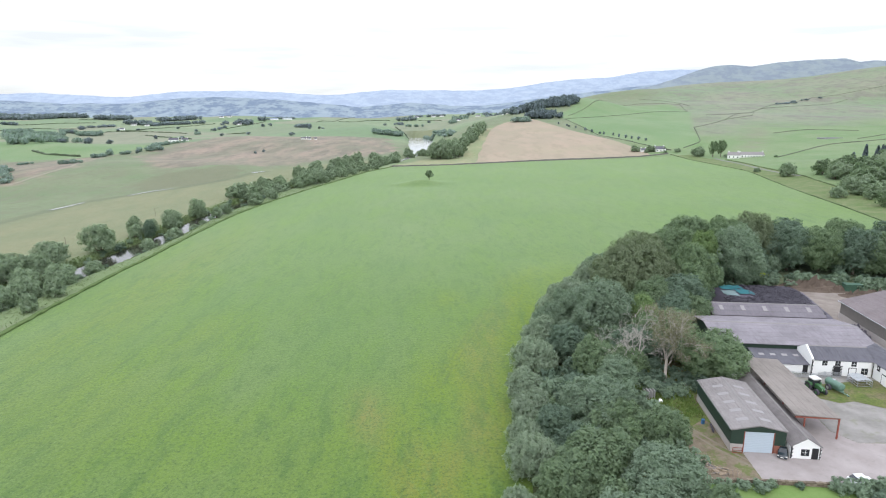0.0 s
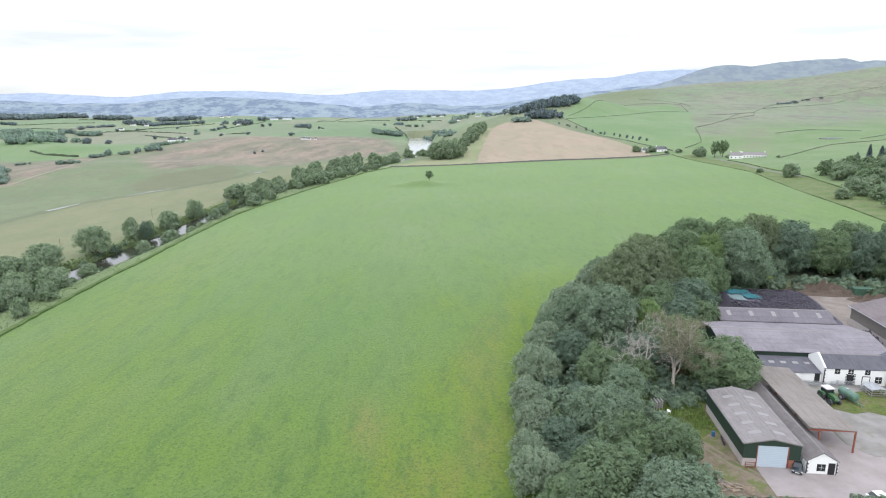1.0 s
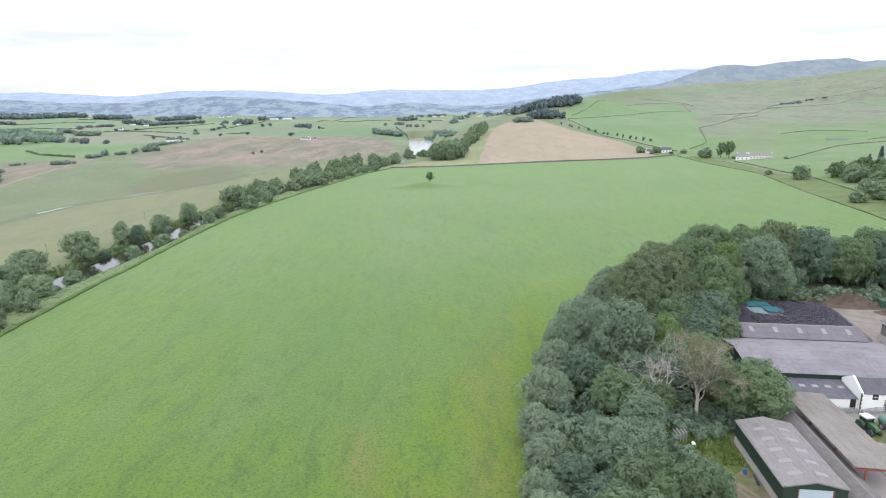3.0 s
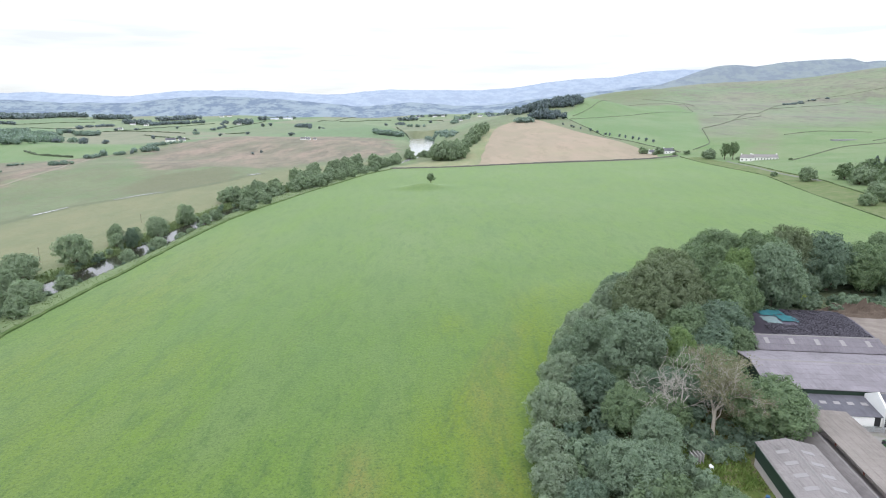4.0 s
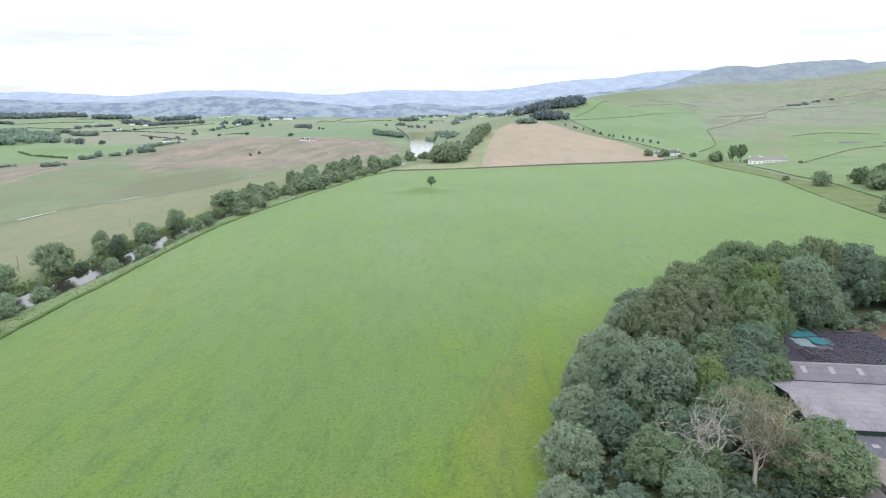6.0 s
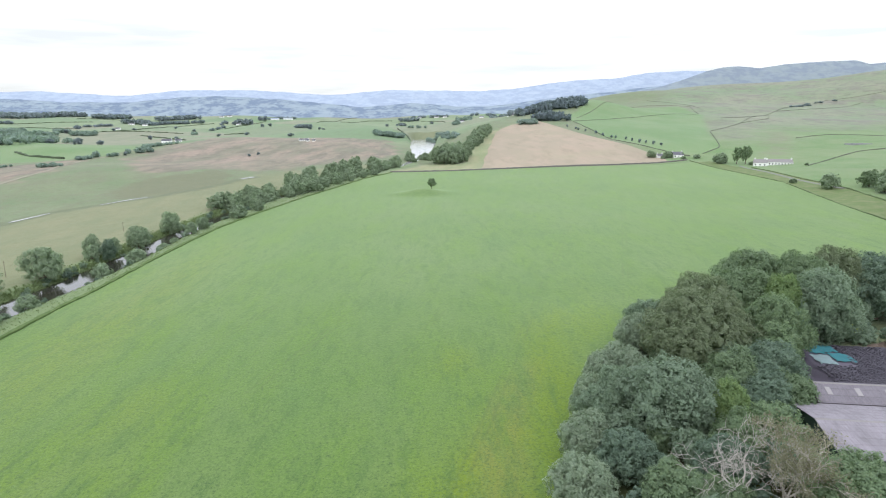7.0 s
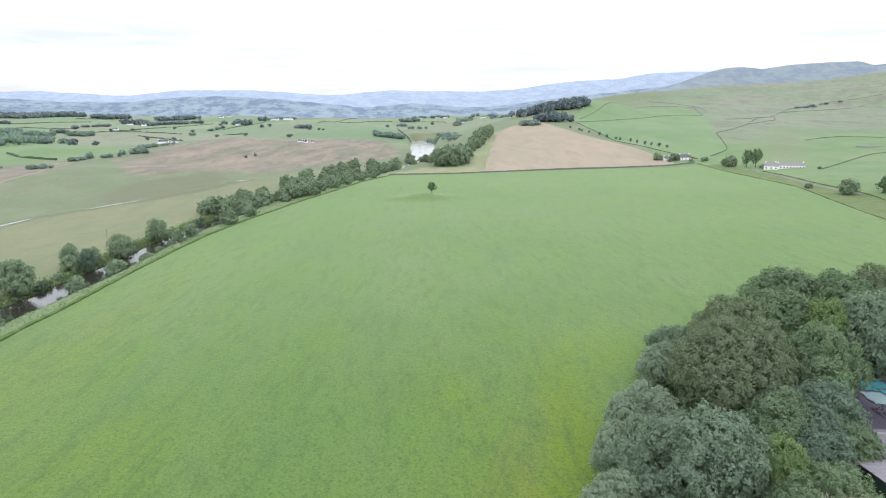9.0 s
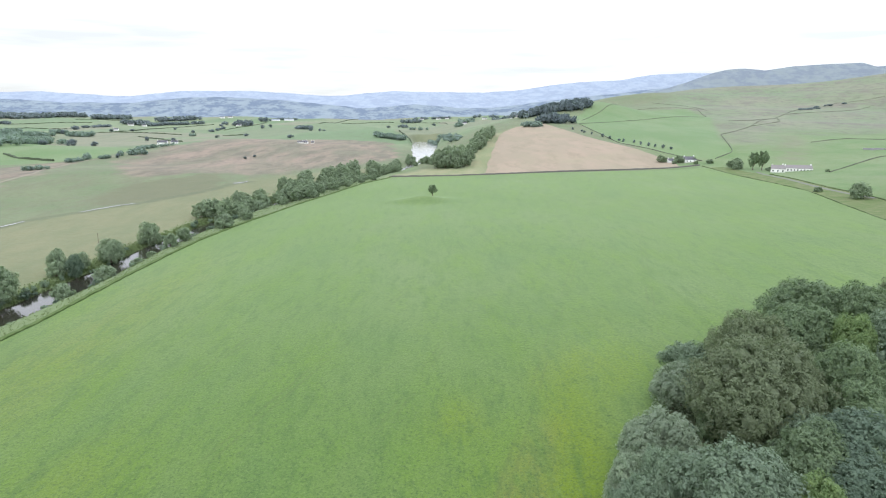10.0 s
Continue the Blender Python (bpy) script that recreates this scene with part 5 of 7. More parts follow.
HEDGE_LINES = [
    [(-547, 852), (-514, 825), (-461, 810)],
    [(-939, 1634), (-875, 1710), (-778, 1699), (-648, 1641)],
    [(-862, 1730), (-831, 1781), (-944, 2242), (-817, 2343)],
    [(-713, 1549), (-593, 1404), (-455, 1176)],
    [(-665, 2006), (-637, 2161), (-706, 2641)],
    [(-444, 2389), (-434, 2901), (-379, 3348)],
    [(-384, 2565), (-284, 2719), (-179, 2624)],
    [(-57, 2545), (35, 2510), (56, 1757)],
    [(-1393, 2472), (-1289, 2528), (-1210, 2602)],
    [(-1153, 1670), (-1253, 1968), (-1116, 1975)],
    [(-1388, 2095), (-1367, 2279), (-1246, 2320)],
    [(-573, 1728), (-527, 1784)],
    [(-89, 1515), (-62, 1367), (-52, 1327)],
]
for i, ln in enumerate(HEDGE_LINES):
    wall_line("field_hedge", "dark field hedge across the valley floor", ln, 2.0, 3.0, HEDGE, 7, 0.5, 40 + i)


def lane():
    k = Mat("lane_verge", 0.95, 0, 0.1)
    k.color(k.mix(k.rng(k.noise(0.12, 7, 0.75), 0.40, 0.62), rgb(0.104, 0.152, 0.056), rgb(0.162, 0.182, 0.094))).bump(k.noise(2, 4), 0.4, 0.2)
    v = sheet("verge", [(197.5, 256), (213.5, 337), (242.5, 464), (246.5, 530), (254.5, 640)], [(222, 255), (239, 335), (258, 425), (267, 500), (271, 560), (269, 640)], 50, 5, k.m, 0.16)
    tagged(v, "rough grassy verge beside the lane", "verge", kind="structure")
    middle = [(254.5, 418), (254.2, 430), (253.6, 446), (255.6, 472), (260.8, 502), (265, 525), (268, 548), (271, 572), (276, 594)]
    t = sheet("road", [(x - 1.5, y) for x, y in middle], [(x + 1.5, y) for x, y in middle], 60, 2, plain("lane_tarmac", (0.172, 0.180, 0.150), 0.25, 0.3, 0.9), 0.25)
    tagged(t, "narrow grey farm lane", "road", kind="structure")


lane()


def cottage(x, y, turn, W, D, H, A, label, roof=None, windows=4, name="farmhouse"):
    """A long white house seen far off."""
    s = new(name)
    s.matrix_basis = pose(x, y, g(x, y), 0, 0, turn)
    tagged(s, label, "house")
    part("wall", prism([(0, -1.5), (D, -1.5), (D, H), (D / 2, A), (0, H)], "x", 0, W), HARLING, s)
    for a in (-0.3, D + 0.3):
        part("roof", slab((-0.2, a, H - 0.1), (W + 0.2, a, H - 0.1), (W + 0.2, D / 2, A + 0.12), (-0.2, D / 2, A + 0.12), 0.12), roof or SLATE, s)
    for i in range(windows):
        wx = (i + 0.5) * W / windows - 0.5
        w = part("window", box(wx, -0.08, 1.0, wx + 1.0, -0.02, 2.2), GLASS_DARK, s)
    for cx in (0.4, W - 1.0):
        part("chimney", box(cx, D / 2 - 0.35, A - 0.5, cx + 0.7, D / 2 + 0.35, A + 1.0), HARLING, s)


FAR_ROOF = plain("blue_grey_sheeting", (0.30, 0.34, 0.42), 0.15, 0.5, 0.7)
cottage(296, 589, -8, 24, 7, 3.2, 5.6, "long white farm cottage with grey roof by the lane", RIDGE, windows=9)
cottage(285, 588, -30, 11, 6.5, 3.4, 6.2, "white gabled farmhouse by the lane", RIDGE, windows=3)
cottage(252, 688, 10, 12, 8, 3.2, 6.0, "white bungalow with grey roof among shrubs", windows=3)
cottage(238, 694, 15, 7, 6, 2.6, 4.4, "small grey-roofed outbuilding among shrubs", windows=1)
cottage(-470, 1108, 12, 16, 8, 4, 7, "small pale far-off farmhouse", windows=3)
cottage(-452, 1122, 30, 11, 7, 3, 5.5, "small pale far-off farm building", windows=2)
for x, y, t, W in [(-231, 1092, 5, 9), (-219, 1086, -10, 6), (-208, 1090, 8, 5), (-224, 1102, 20, 7)]:
    cottage(x, y, t, W, 5, 2.6, 3.8, "low sheds of a small works on the moor", windows=3, name="works_shed")
for x, y, W in [(170, 1480, 16), (185, 1500, 12), (-904, 1801, 14), (-690, 2200, 16), (-650, 2210, 14), (-1100, 2280, 20), (-1060, 2300, 16), (60, 1620, 14)]:
    cottage(x, y, rw.uniform(-30, 30), W, 8, 3.6, 6.4, "distant white house in the valley", windows=3)

for x, y in [(-1912, 3791), (-1668, 3372), (-2156, 3906), (-1392, 3317), (-1376, 3410), (-988, 2898), (-970, 2955), (189, 2687), (-2, 2838), (34, 2834), (-78, 2881)]:
    cottage(x, y, rw.uniform(-30, 30), rw.uniform(14, 24), 8, 4.5, 8, "distant white house at the edge of the village", windows=3)
for x, y, W in [(-706, 2715, 34), (-662, 2759, 40)]:
    cottage(x, y, rw.uniform(-8, 8), W, 14, 5, 7.5, "long blue-grey roofed farm shed far down the valley", FAR_ROOF, windows=5, name="far_barn")

# trees by the farms and along the lane
F_ = "trees by the lane"
for x, y, r, h in [(247, 421, 6, 9.5), (219, 324, 4.6, 6), (234, 331, 7, 10.5), (270, 418, 6, 10), (262, 392, 6, 10), (242, 350, 5.5, 7.5), (256, 356, 7.5, 11), (239, 330, 6, 8.5), (232, 312, 6, 9), (222, 290, 6, 8), (292, 425, 7, 11), (284, 400, 7, 12), (277, 376, 7.5, 12),
                  (296, 392, 8, 13), (262, 338, 7, 11), (250, 318, 7, 11), (240, 295, 7, 11), (300, 360, 8, 13), (280, 340, 8, 13), (265, 310, 8, 12), (310, 410, 8, 13), (320, 380, 8, 14), (230, 270, 7, 10), (250, 285, 7, 11), (335, 400, 8, 13), (246, 342, 6, 9), (270, 355, 8, 12), (258, 300, 8, 12), (288, 322, 9, 13), (305, 335, 9, 14), (320, 350, 9, 14), (300, 405, 8, 13), (318, 425, 8, 12), (330, 420, 8, 13), (345, 415, 8, 13), (270, 290, 8, 12), (240, 270, 7, 11)]:
    grown(rw.choice(("river1", "roadside")), x, y, r, h, "rounded green tree in the roadside wood", F_)
n = 0
LANE_WOOD = [(252, 376), (256, 350), (276, 330), (335, 395), (318, 440), (276, 436), (266, 408)]
while n < 26:
    x, y = rw.uniform(230, 335), rw.uniform(330, 440)
    if float(inside(np.array(x), np.array(y), LANE_WOOD)) > 0.5:
        grown(rw.choice(("river1", "roadside")), x, y, rw.uniform(4.5, 6.5), rw.uniform(7, 12), "rounded green tree in the roadside wood", F_)
        n += 1
for x, y, r, h in [(244, 455, 2.6, 3.4), (273, 636, 3.5, 5), (271, 621, 7, 9.5), (247, 692, 5, 7), (262, 694, 4, 4.5), (232, 700, 5, 7.5), (270, 672, 4, 4), (258, 676, 2.5, 2.8), (320, 566, 1.6, 2.2), (290, 600, 3, 3), (240, 684, 2.5, 4)]:
    grown("river1", x, y, r, h, "rounded shrub beside the cottages", "shrubs by the cottages", "bush")
for x, y, h in [(281, 610, 15), (287.5, 607, 16)]:
    grown("lone", x, y, 4.6, h, "tall dark tree on a bare trunk beside the cottage", F_)
for i in range(15):
    s = i / 14
    x, y = np.interp(s, [0, 0.35, 1], [203, 222, 262]), np.interp(s, [0, 0.35, 1], [1010, 900, 772])
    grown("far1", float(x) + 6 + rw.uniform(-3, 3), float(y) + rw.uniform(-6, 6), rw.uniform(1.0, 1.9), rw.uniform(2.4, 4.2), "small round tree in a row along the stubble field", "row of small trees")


def conifer_kind():
    rng = np.random.default_rng(44)
    v, f = [], []
    for i in range(900):
        t = rng.uniform(0.06, 1) ** 0.8
        z, r = 14 * t, 3.2 * (1 - t) ** 0.85 * rng.uniform(0.75, 1.08) + 0.15
        a = rng.uniform(0, 6.283)
        c, s = math.cos(a), math.sin(a)
        p = Vector((r * c, r * s, z - 0.3 * r))
        o = len(v)
        d, q = Vector((c, s, -0.45)), Vector((-s, c, 0))
        v += [tuple(p - d * 0.8), tuple(p + q * 0.4), tuple(p + d * 0.7), tuple(p - q * 0.4)]
        f.append((o, o + 1, o + 2, o + 3))
    core = [(0, 0, 14)] + [(2.3 * math.cos(j), 2.3 * math.sin(j), 0.6) for j in np.linspace(0, 6.283, 9)[:-1]]
    o = len(v)
    v += core
    f += [(o, o + 1 + j, o + 1 + (j + 1) % 8) for j in range(8)]
    crown = bpy.data.meshes.new("crown")
    crown.from_pydata(v, [], f)
    crown.materials.append(LEAF_CONIFER)
    tv, tf = tube([(0, 0, -0.5), (0, 0, 13)], [0.3, 0.05])
    wood = bpy.data.meshes.new("trunk")
    wood.from_pydata([tuple(q) for q in tv], [], tf)
    wood.materials.append(BARK)
    TREES["conifer"] = (wood, crown, 14, 3.2)


conifer_kind()
for x, y in [(294, 424), (318, 446), (326, 440), (330, 450), (340, 436), (345, 452), (336, 444), (350, 440), (322, 432)]:
    grown("conifer", x, y, rw.uniform(3, 4), rw.uniform(12, 16), "dark narrow conifer in the roadside wood", F_)


def lump_wood(label, spots, r, h, seed, material=None, name="far_wood", leaves=46):
    """A distant wood: many crowns of ragged sprays round soft cores, in one mesh."""
    rng = np.random.default_rng(seed)
    bm = bmesh.new()
    bmesh.ops.create_icosphere(bm, subdivisions=1, radius=1)
    sv = np.array([w.co[:] for w in bm.verts])
    sf = [[w.index for w in fc.verts] for fc in bm.faces]
    bm.free()
    V, Fc, o = [], [], 0
    for x, y in spots:
        rr, hh = r * rng.uniform(0.7, 1.3), h * rng.uniform(0.7, 1.25)
        size, at = np.array((rr, rr, hh * 0.52)), np.array((x, y, g(x, y) + hh * 0.46))
        V.append(sv * (1 + 0.12 * rng.normal(size=(len(sv), 1)).clip(-1.2, 1.2)) * size * 0.86 + at)
        Fc += [[i + o for i in q] for q in sf]
        o += len(sv)
        n = rng.normal(size=(leaves, 3))
        n[:, 2] = n[:, 2] * 0.8 + 0.3
        n /= np.linalg.norm(n, axis=1)[:, None]
        p = n * size * rng.uniform(0.8, 1.12, (leaves, 1)) + at
        a = n + rng.normal(scale=0.5, size=(leaves, 3))
        a /= np.linalg.norm(a, axis=1)[:, None]
        b = np.cross(a, rng.normal(size=(leaves, 3)))
        b /= np.linalg.norm(b, axis=1)[:, None]
        k = rr * rng.uniform(0.16, 0.34, (leaves, 1)) * (46 / leaves) ** 0.4
        V.append(np.stack([p - a * k, p + b * k * 0.7, p + a * k, p - b * k * 0.7], 1).reshape(-1, 3))
        Fc += (np.arange(leaves * 4).reshape(leaves, 4) + o).tolist()
        o += leaves * 4
    ob = link(name, np.concatenate(V).tolist(), Fc, material or LEAF_FAR_HAZE)
    return tagged(ob, label, "wood", kind="stuff")


def strewn(line, width, n, seed):
    rr = random.Random(seed)
    p = resample(line, 40)
    out = []
    for _ in range(n):
        x, y = p[rr.randrange(41)]
        out.append((x + rr.gauss(0, width), y + rr.gauss(0, width)))
    return out


WOODS_NEAR = [
    ([(-636, 918), (-600, 939), (-783, 1326)], 9, 46, 8, 12),
    ([(143, 1096), (164, 1085)], 4, 12, 6, 8),
    ([(-403, 673), (-387, 676)], 3, 12, 3, 4.5),
    ([(-437, 798), (-434, 828)], 2.5, 9, 3, 4.5),
    ([(-436, 835), (-435, 849)], 1.5, 6, 3.5, 7),
    ([(-423, 844), (-416, 853)], 2, 6, 3, 4),
    ([(-411, 896), (-404, 918)], 3, 12, 4, 7),
    ([(-444, 978), (-428, 1081)], 3, 18, 3.4, 5),
    ([(-475, 708), (-466, 724)], 2, 6, 2.2, 2.6),
    ([(-444, 635), (-355, 511)], 3, 12, 3.5, 5),
    ([(-409, 879), (-423, 893)], 2, 4, 3, 6),
]
WOODS_MID = [
    ([(-912, 1325), (-885, 1386), (-896, 1497)], 8, 40, 8, 12),
    ([(-996, 1467), (-987, 1540)], 6, 18, 8, 12),
    ([(-862, 1535), (-825, 1555)], 5, 18, 7.5, 10),
    ([(-958, 1604), (-959, 1664)], 4, 9, 7, 10),
    ([(-119, 1352), (-68, 1314)], 4, 30, 6.5, 10),
    ([(-61, 1576), (-27, 1569)], 3, 6, 5, 6),
    ([(-579, 1518), (-613, 1638)], 2, 4, 4.5, 8),
    ([(-10, 1350), (17, 1237), (37, 1094)], 4, 20, 6, 8),
    ([(31, 1450), (58, 1589), (152, 2722)], 5, 36, 7, 11),
]
WOODS_FAR = [
    ([(-1083, 1925), (-1066, 1916)], 3, 5, 6, 12),
    ([(-1119, 2047), (-1066, 2098)], 5, 16, 6, 8),
    ([(-1131, 2347), (-1090, 2415)], 9, 34, 11, 16),
    ([(-1069, 2332), (-1021, 2427), (-885, 2412)], 9, 64, 9, 11),
    ([(-1126, 2596), (-1007, 2653)], 12, 46, 11, 15),
    ([(-1359, 2555), (-1362, 2822)], 12, 52, 11, 17),
    ([(-1656, 2407), (-1759, 2813), (-1692, 3006)], 26, 110, 14, 20),
    ([(-2165, 3910), (-1599, 3379)], 26, 60, 13, 18),
    ([(-1426, 2070), (-1388, 2090)], 5, 13, 8, 9),
    ([(-704, 2225), (-641, 2202)], 5, 18, 10, 16),
    ([(-746, 2700), (-718, 2687)], 3, 6, 9, 17),
    ([(-712, 2718), (-672, 3028)], 6, 20, 8, 9),
    ([(-726, 3344), (-690, 3909)], 9, 16, 9, 12),
    ([(-450, 2081), (-419, 2112)], 4, 18, 8.5, 11),
    ([(-721, 4497), (-535, 3720)], 6, 8, 10, 14),
    ([(-499, 3648), (-578, 4803)], 6, 9, 10, 15),
    ([(-438, 4698), (-197, 3340)], 12, 28, 12, 18),
    ([(-144, 2606), (-86, 2564)], 8, 13, 9, 13),
    ([(-138, 2365), (-113, 2351)], 3, 6, 7, 9),
    ([(-681, 1937), (-687, 2062)], 4, 10, 5.5, 8),
    ([(-741, 2217), (-820, 2494)], 4, 6, 6, 9),
    ([(170, 2773), (266, 3071), (164, 1281)], 9, 30, 9, 12),
    ([(-93, 2944), (65, 2841)], 10, 22, 9, 9),
    ([(-1366, 3561), (-1434, 4348)], 12, 18, 11, 13),
]
for m, (label, group) in enumerate((("bushy green hedgerow trees on the valley floor", WOODS_NEAR), ("wood between valley fields, blued by painted haze", WOODS_MID), ("hazy blue-green distant wood in the valley", WOODS_FAR))):
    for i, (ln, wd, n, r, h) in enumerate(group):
        lump_wood(label, strewn(ln, wd, n, 100 + 50 * m + i), r, h, 300 + 50 * m + i, (LEAF_MID_HAZE, LEAF_MID_HAZE, LEAF_FAR_HAZE)[m], leaves=(110, 90, 46)[m])
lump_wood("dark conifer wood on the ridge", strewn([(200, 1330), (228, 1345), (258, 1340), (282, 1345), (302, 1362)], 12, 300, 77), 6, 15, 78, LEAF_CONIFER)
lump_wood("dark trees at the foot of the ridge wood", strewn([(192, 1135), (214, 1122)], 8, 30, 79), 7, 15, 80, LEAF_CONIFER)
lump_wood("scattered gorse and thorn on the hillside", strewn([(819, 1470), (934, 1580), (996, 1580)], 5, 22, 81), 4, 4, 82)
track = sheet("track", [(-355, 515), (-361, 574), (-365, 622), (-397, 700), (-432, 795), (-423, 877)], [(-352, 515), (-358, 574), (-362, 622), (-394, 700), (-429, 795), (-420, 877)], 60, 1, plain("pale_track", (0.27, 0.25, 0.19), 0.3, 0.3, 0.95), 0.2)
tagged(track, "pale grassy track beside the scarp", "track", kind="structure")


lone = random.Random(61)
for i in range(34):
    x, y = lone.uniform(-1100, 120), lone.uniform(900, 2300)
    if abs(x) / y > 0.62 or (-430 < x < -60 and y < 1350):
        continue
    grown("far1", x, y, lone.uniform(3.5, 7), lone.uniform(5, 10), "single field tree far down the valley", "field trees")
for x, y, r, h in [(-248, 865, 2.2, 3.2), (-242, 887, 2.2, 3.2), (-410, 862, 3, 5)]:
    grown("far1", x, y, r, h, "small thorn tree on rough pasture", "thorn trees")

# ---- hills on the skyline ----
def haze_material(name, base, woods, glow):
    """Distance haze painted blue with a faint glow; dark woods and pale fields."""
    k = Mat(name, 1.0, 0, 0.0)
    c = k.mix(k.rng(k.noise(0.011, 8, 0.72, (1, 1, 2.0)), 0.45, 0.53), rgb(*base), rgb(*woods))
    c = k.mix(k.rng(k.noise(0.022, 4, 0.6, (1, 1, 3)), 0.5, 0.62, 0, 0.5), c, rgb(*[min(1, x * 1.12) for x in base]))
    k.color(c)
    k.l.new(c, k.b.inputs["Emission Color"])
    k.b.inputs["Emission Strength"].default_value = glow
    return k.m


def ridge(label, y0, crest, material, seed, rough=5.0, foot=-30):
    """A far range of hills: crest given as (x, height)."""
    x0, x1 = crest[0][0], crest[-1][0]
    X = np.linspace(x0, x1, 260)
    rr = np.random.default_rng(seed)
    Z = np.interp(X, [c[0] for c in crest], [c[1] for c in crest])
    for m in range(3):
        Z[1:-1] = 0.25 * Z[:-2] + 0.5 * Z[1:-1] + 0.25 * Z[2:]
    for m in range(5):
        Z = Z + rough / (m + 1) * np.sin(X / (190 / (1.9 ** m)) + rr.uniform(0, 6))
    v, f = [], []
    prof = [(-420, 0), (-260, 0.35), (-120, 0.75), (-30, 0.97), (0, 1.0), (60, 0.95), (130, 0.6)]
    for i in range(260):
        for d, q in prof:
            v.append((X[i], y0 + d + 30 * math.sin(X[i] / 260.0), foot + (Z[i] - foot) * q))
    n = len(prof)
    for i in range(259):
        for j in range(n - 1):
            f.append((i * n + j, (i + 1) * n + j, (i + 1) * n + j + 1, i * n + j + 1))
    ob = link("backdrop", v, f, material, smooth=True)
    return tagged(ob, label, "hills", kind="structure")


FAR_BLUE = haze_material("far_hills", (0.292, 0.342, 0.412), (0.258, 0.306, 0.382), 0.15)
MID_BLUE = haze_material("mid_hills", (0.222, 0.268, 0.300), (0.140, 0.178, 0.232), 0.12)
FELL = haze_material("fell_haze", (0.205, 0.240, 0.255), (0.172, 0.203, 0.238), 0.10)
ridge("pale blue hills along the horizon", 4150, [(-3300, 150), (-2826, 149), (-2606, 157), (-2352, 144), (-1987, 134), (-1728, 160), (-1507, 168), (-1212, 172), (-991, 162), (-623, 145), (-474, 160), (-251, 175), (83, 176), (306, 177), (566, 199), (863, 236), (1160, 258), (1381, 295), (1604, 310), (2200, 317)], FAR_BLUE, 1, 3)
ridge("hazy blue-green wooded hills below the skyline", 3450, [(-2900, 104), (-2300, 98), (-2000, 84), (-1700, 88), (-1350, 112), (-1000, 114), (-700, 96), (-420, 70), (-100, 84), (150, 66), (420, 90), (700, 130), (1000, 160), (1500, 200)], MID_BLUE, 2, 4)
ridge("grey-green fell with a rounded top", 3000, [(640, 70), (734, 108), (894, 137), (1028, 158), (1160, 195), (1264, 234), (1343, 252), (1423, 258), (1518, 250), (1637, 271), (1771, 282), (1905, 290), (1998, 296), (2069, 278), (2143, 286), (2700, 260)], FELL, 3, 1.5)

# ---- round the yard ----
RUBBER = plain("tyre_rubber", (0.070, 0.064, 0.080), 0.45, 2.0, 0.8)
PLASTIC_BLACK = plain("black_silage_sheet", (0.10, 0.088, 0.115), 0.35, 0.8, 0.55)
TEAL = plain("teal_netting", (0.036, 0.160, 0.180), 0.35, 1.0, 0.8)
TEAL_GREY = plain("faded_netting", (0.19, 0.26, 0.265), 0.25, 1.0, 0.8)
EARTH = plain("bare_earth", (0.140, 0.108, 0.085), 0.5, 0.5, 0.95, bump=0.6)
GREEN_PAINT = plain("green_machine_paint", (0.048, 0.130, 0.050), 0.2, 2, 0.4)
GREEN_TANK = plain("dark_green_paint", (0.125, 0.215, 0.165), 0.3, 1.5, 0.45)
GREEN_BOX = plain("container_green", (0.055, 0.115, 0.078), 0.2, 1.0, 0.6)
CAR_BLACK = plain("dark_car_paint", (0.022, 0.032, 0.040), 0.15, 1, 0.2, spec=0.6)
CAR_WHITE = plain("white_car_paint", (0.78, 0.79, 0.80), 0.04, 1, 0.25, spec=0.5)
LAMP = plain("lamp_glass", (0.6, 0.6, 0.58), 0.1, 3, 0.15, spec=0.6)
WOOD_CUT = plain("cut_timber", (0.34, 0.27, 0.20), 0.35, 2.5, 0.9, bump=0.3)
BLUE_PLASTIC = plain("blue_plastic", (0.05, 0.14, 0.28), 0.15, 2, 0.5)
CONC_PANEL = plain("precast_concrete", (0.36, 0.35, 0.33), 0.2, 1.5, 0.9)


def ring(R, r, n=8, m=3, w=0.8):
    """A tyre lying flat."""
    v, f = [], []
    for i in range(n):
        a = 2 * math.pi * i / n
        for j in range(m):
            b = 2 * math.pi * j / m + 0.5
            v.append(((R + r * math.cos(b)) * math.cos(a), (R + r * math.cos(b)) * math.sin(a), r * w * math.sin(b)))
    for i in range(n):
        for j in range(m):
            f.append((i * m + j, ((i + 1) % n) * m + j, ((i + 1) % n) * m + (j + 1) % m, i * m + (j + 1) % m))
    return v, f


def drum(r, x0, x1, n=16, axis="x", cap=0.0):
    """A closed drum along an axis; cap: how far its ends bulge."""
    prof = [(x0 - cap, 0.0), (x0 - cap * 0.7, r * 0.6), (x0, r), (x1, r), (x1 + cap * 0.7, r * 0.6), (x1 + cap, 0.0)]
    v, f = [], []
    for x, q in prof:
        for i in range(n):
            a = 2 * math.pi * i / n
            c, s = q * math.cos(a), q * math.sin(a)
            v.append({"x": (x, c, s), "y": (c, x, s), "z": (c, s, x)}[axis])
    for k_ in range(len(prof) - 1):
        for i in range(n):
            f.append((k_ * n + i, k_ * n + (i + 1) % n, (k_ + 1) * n + (i + 1) % n, (k_ + 1) * n + i))
    return v, f


def shift(geo, dx, dy, dz):
    return [(x + dx, y + dy, z + dz) for x, y, z in geo[0]], geo[1]


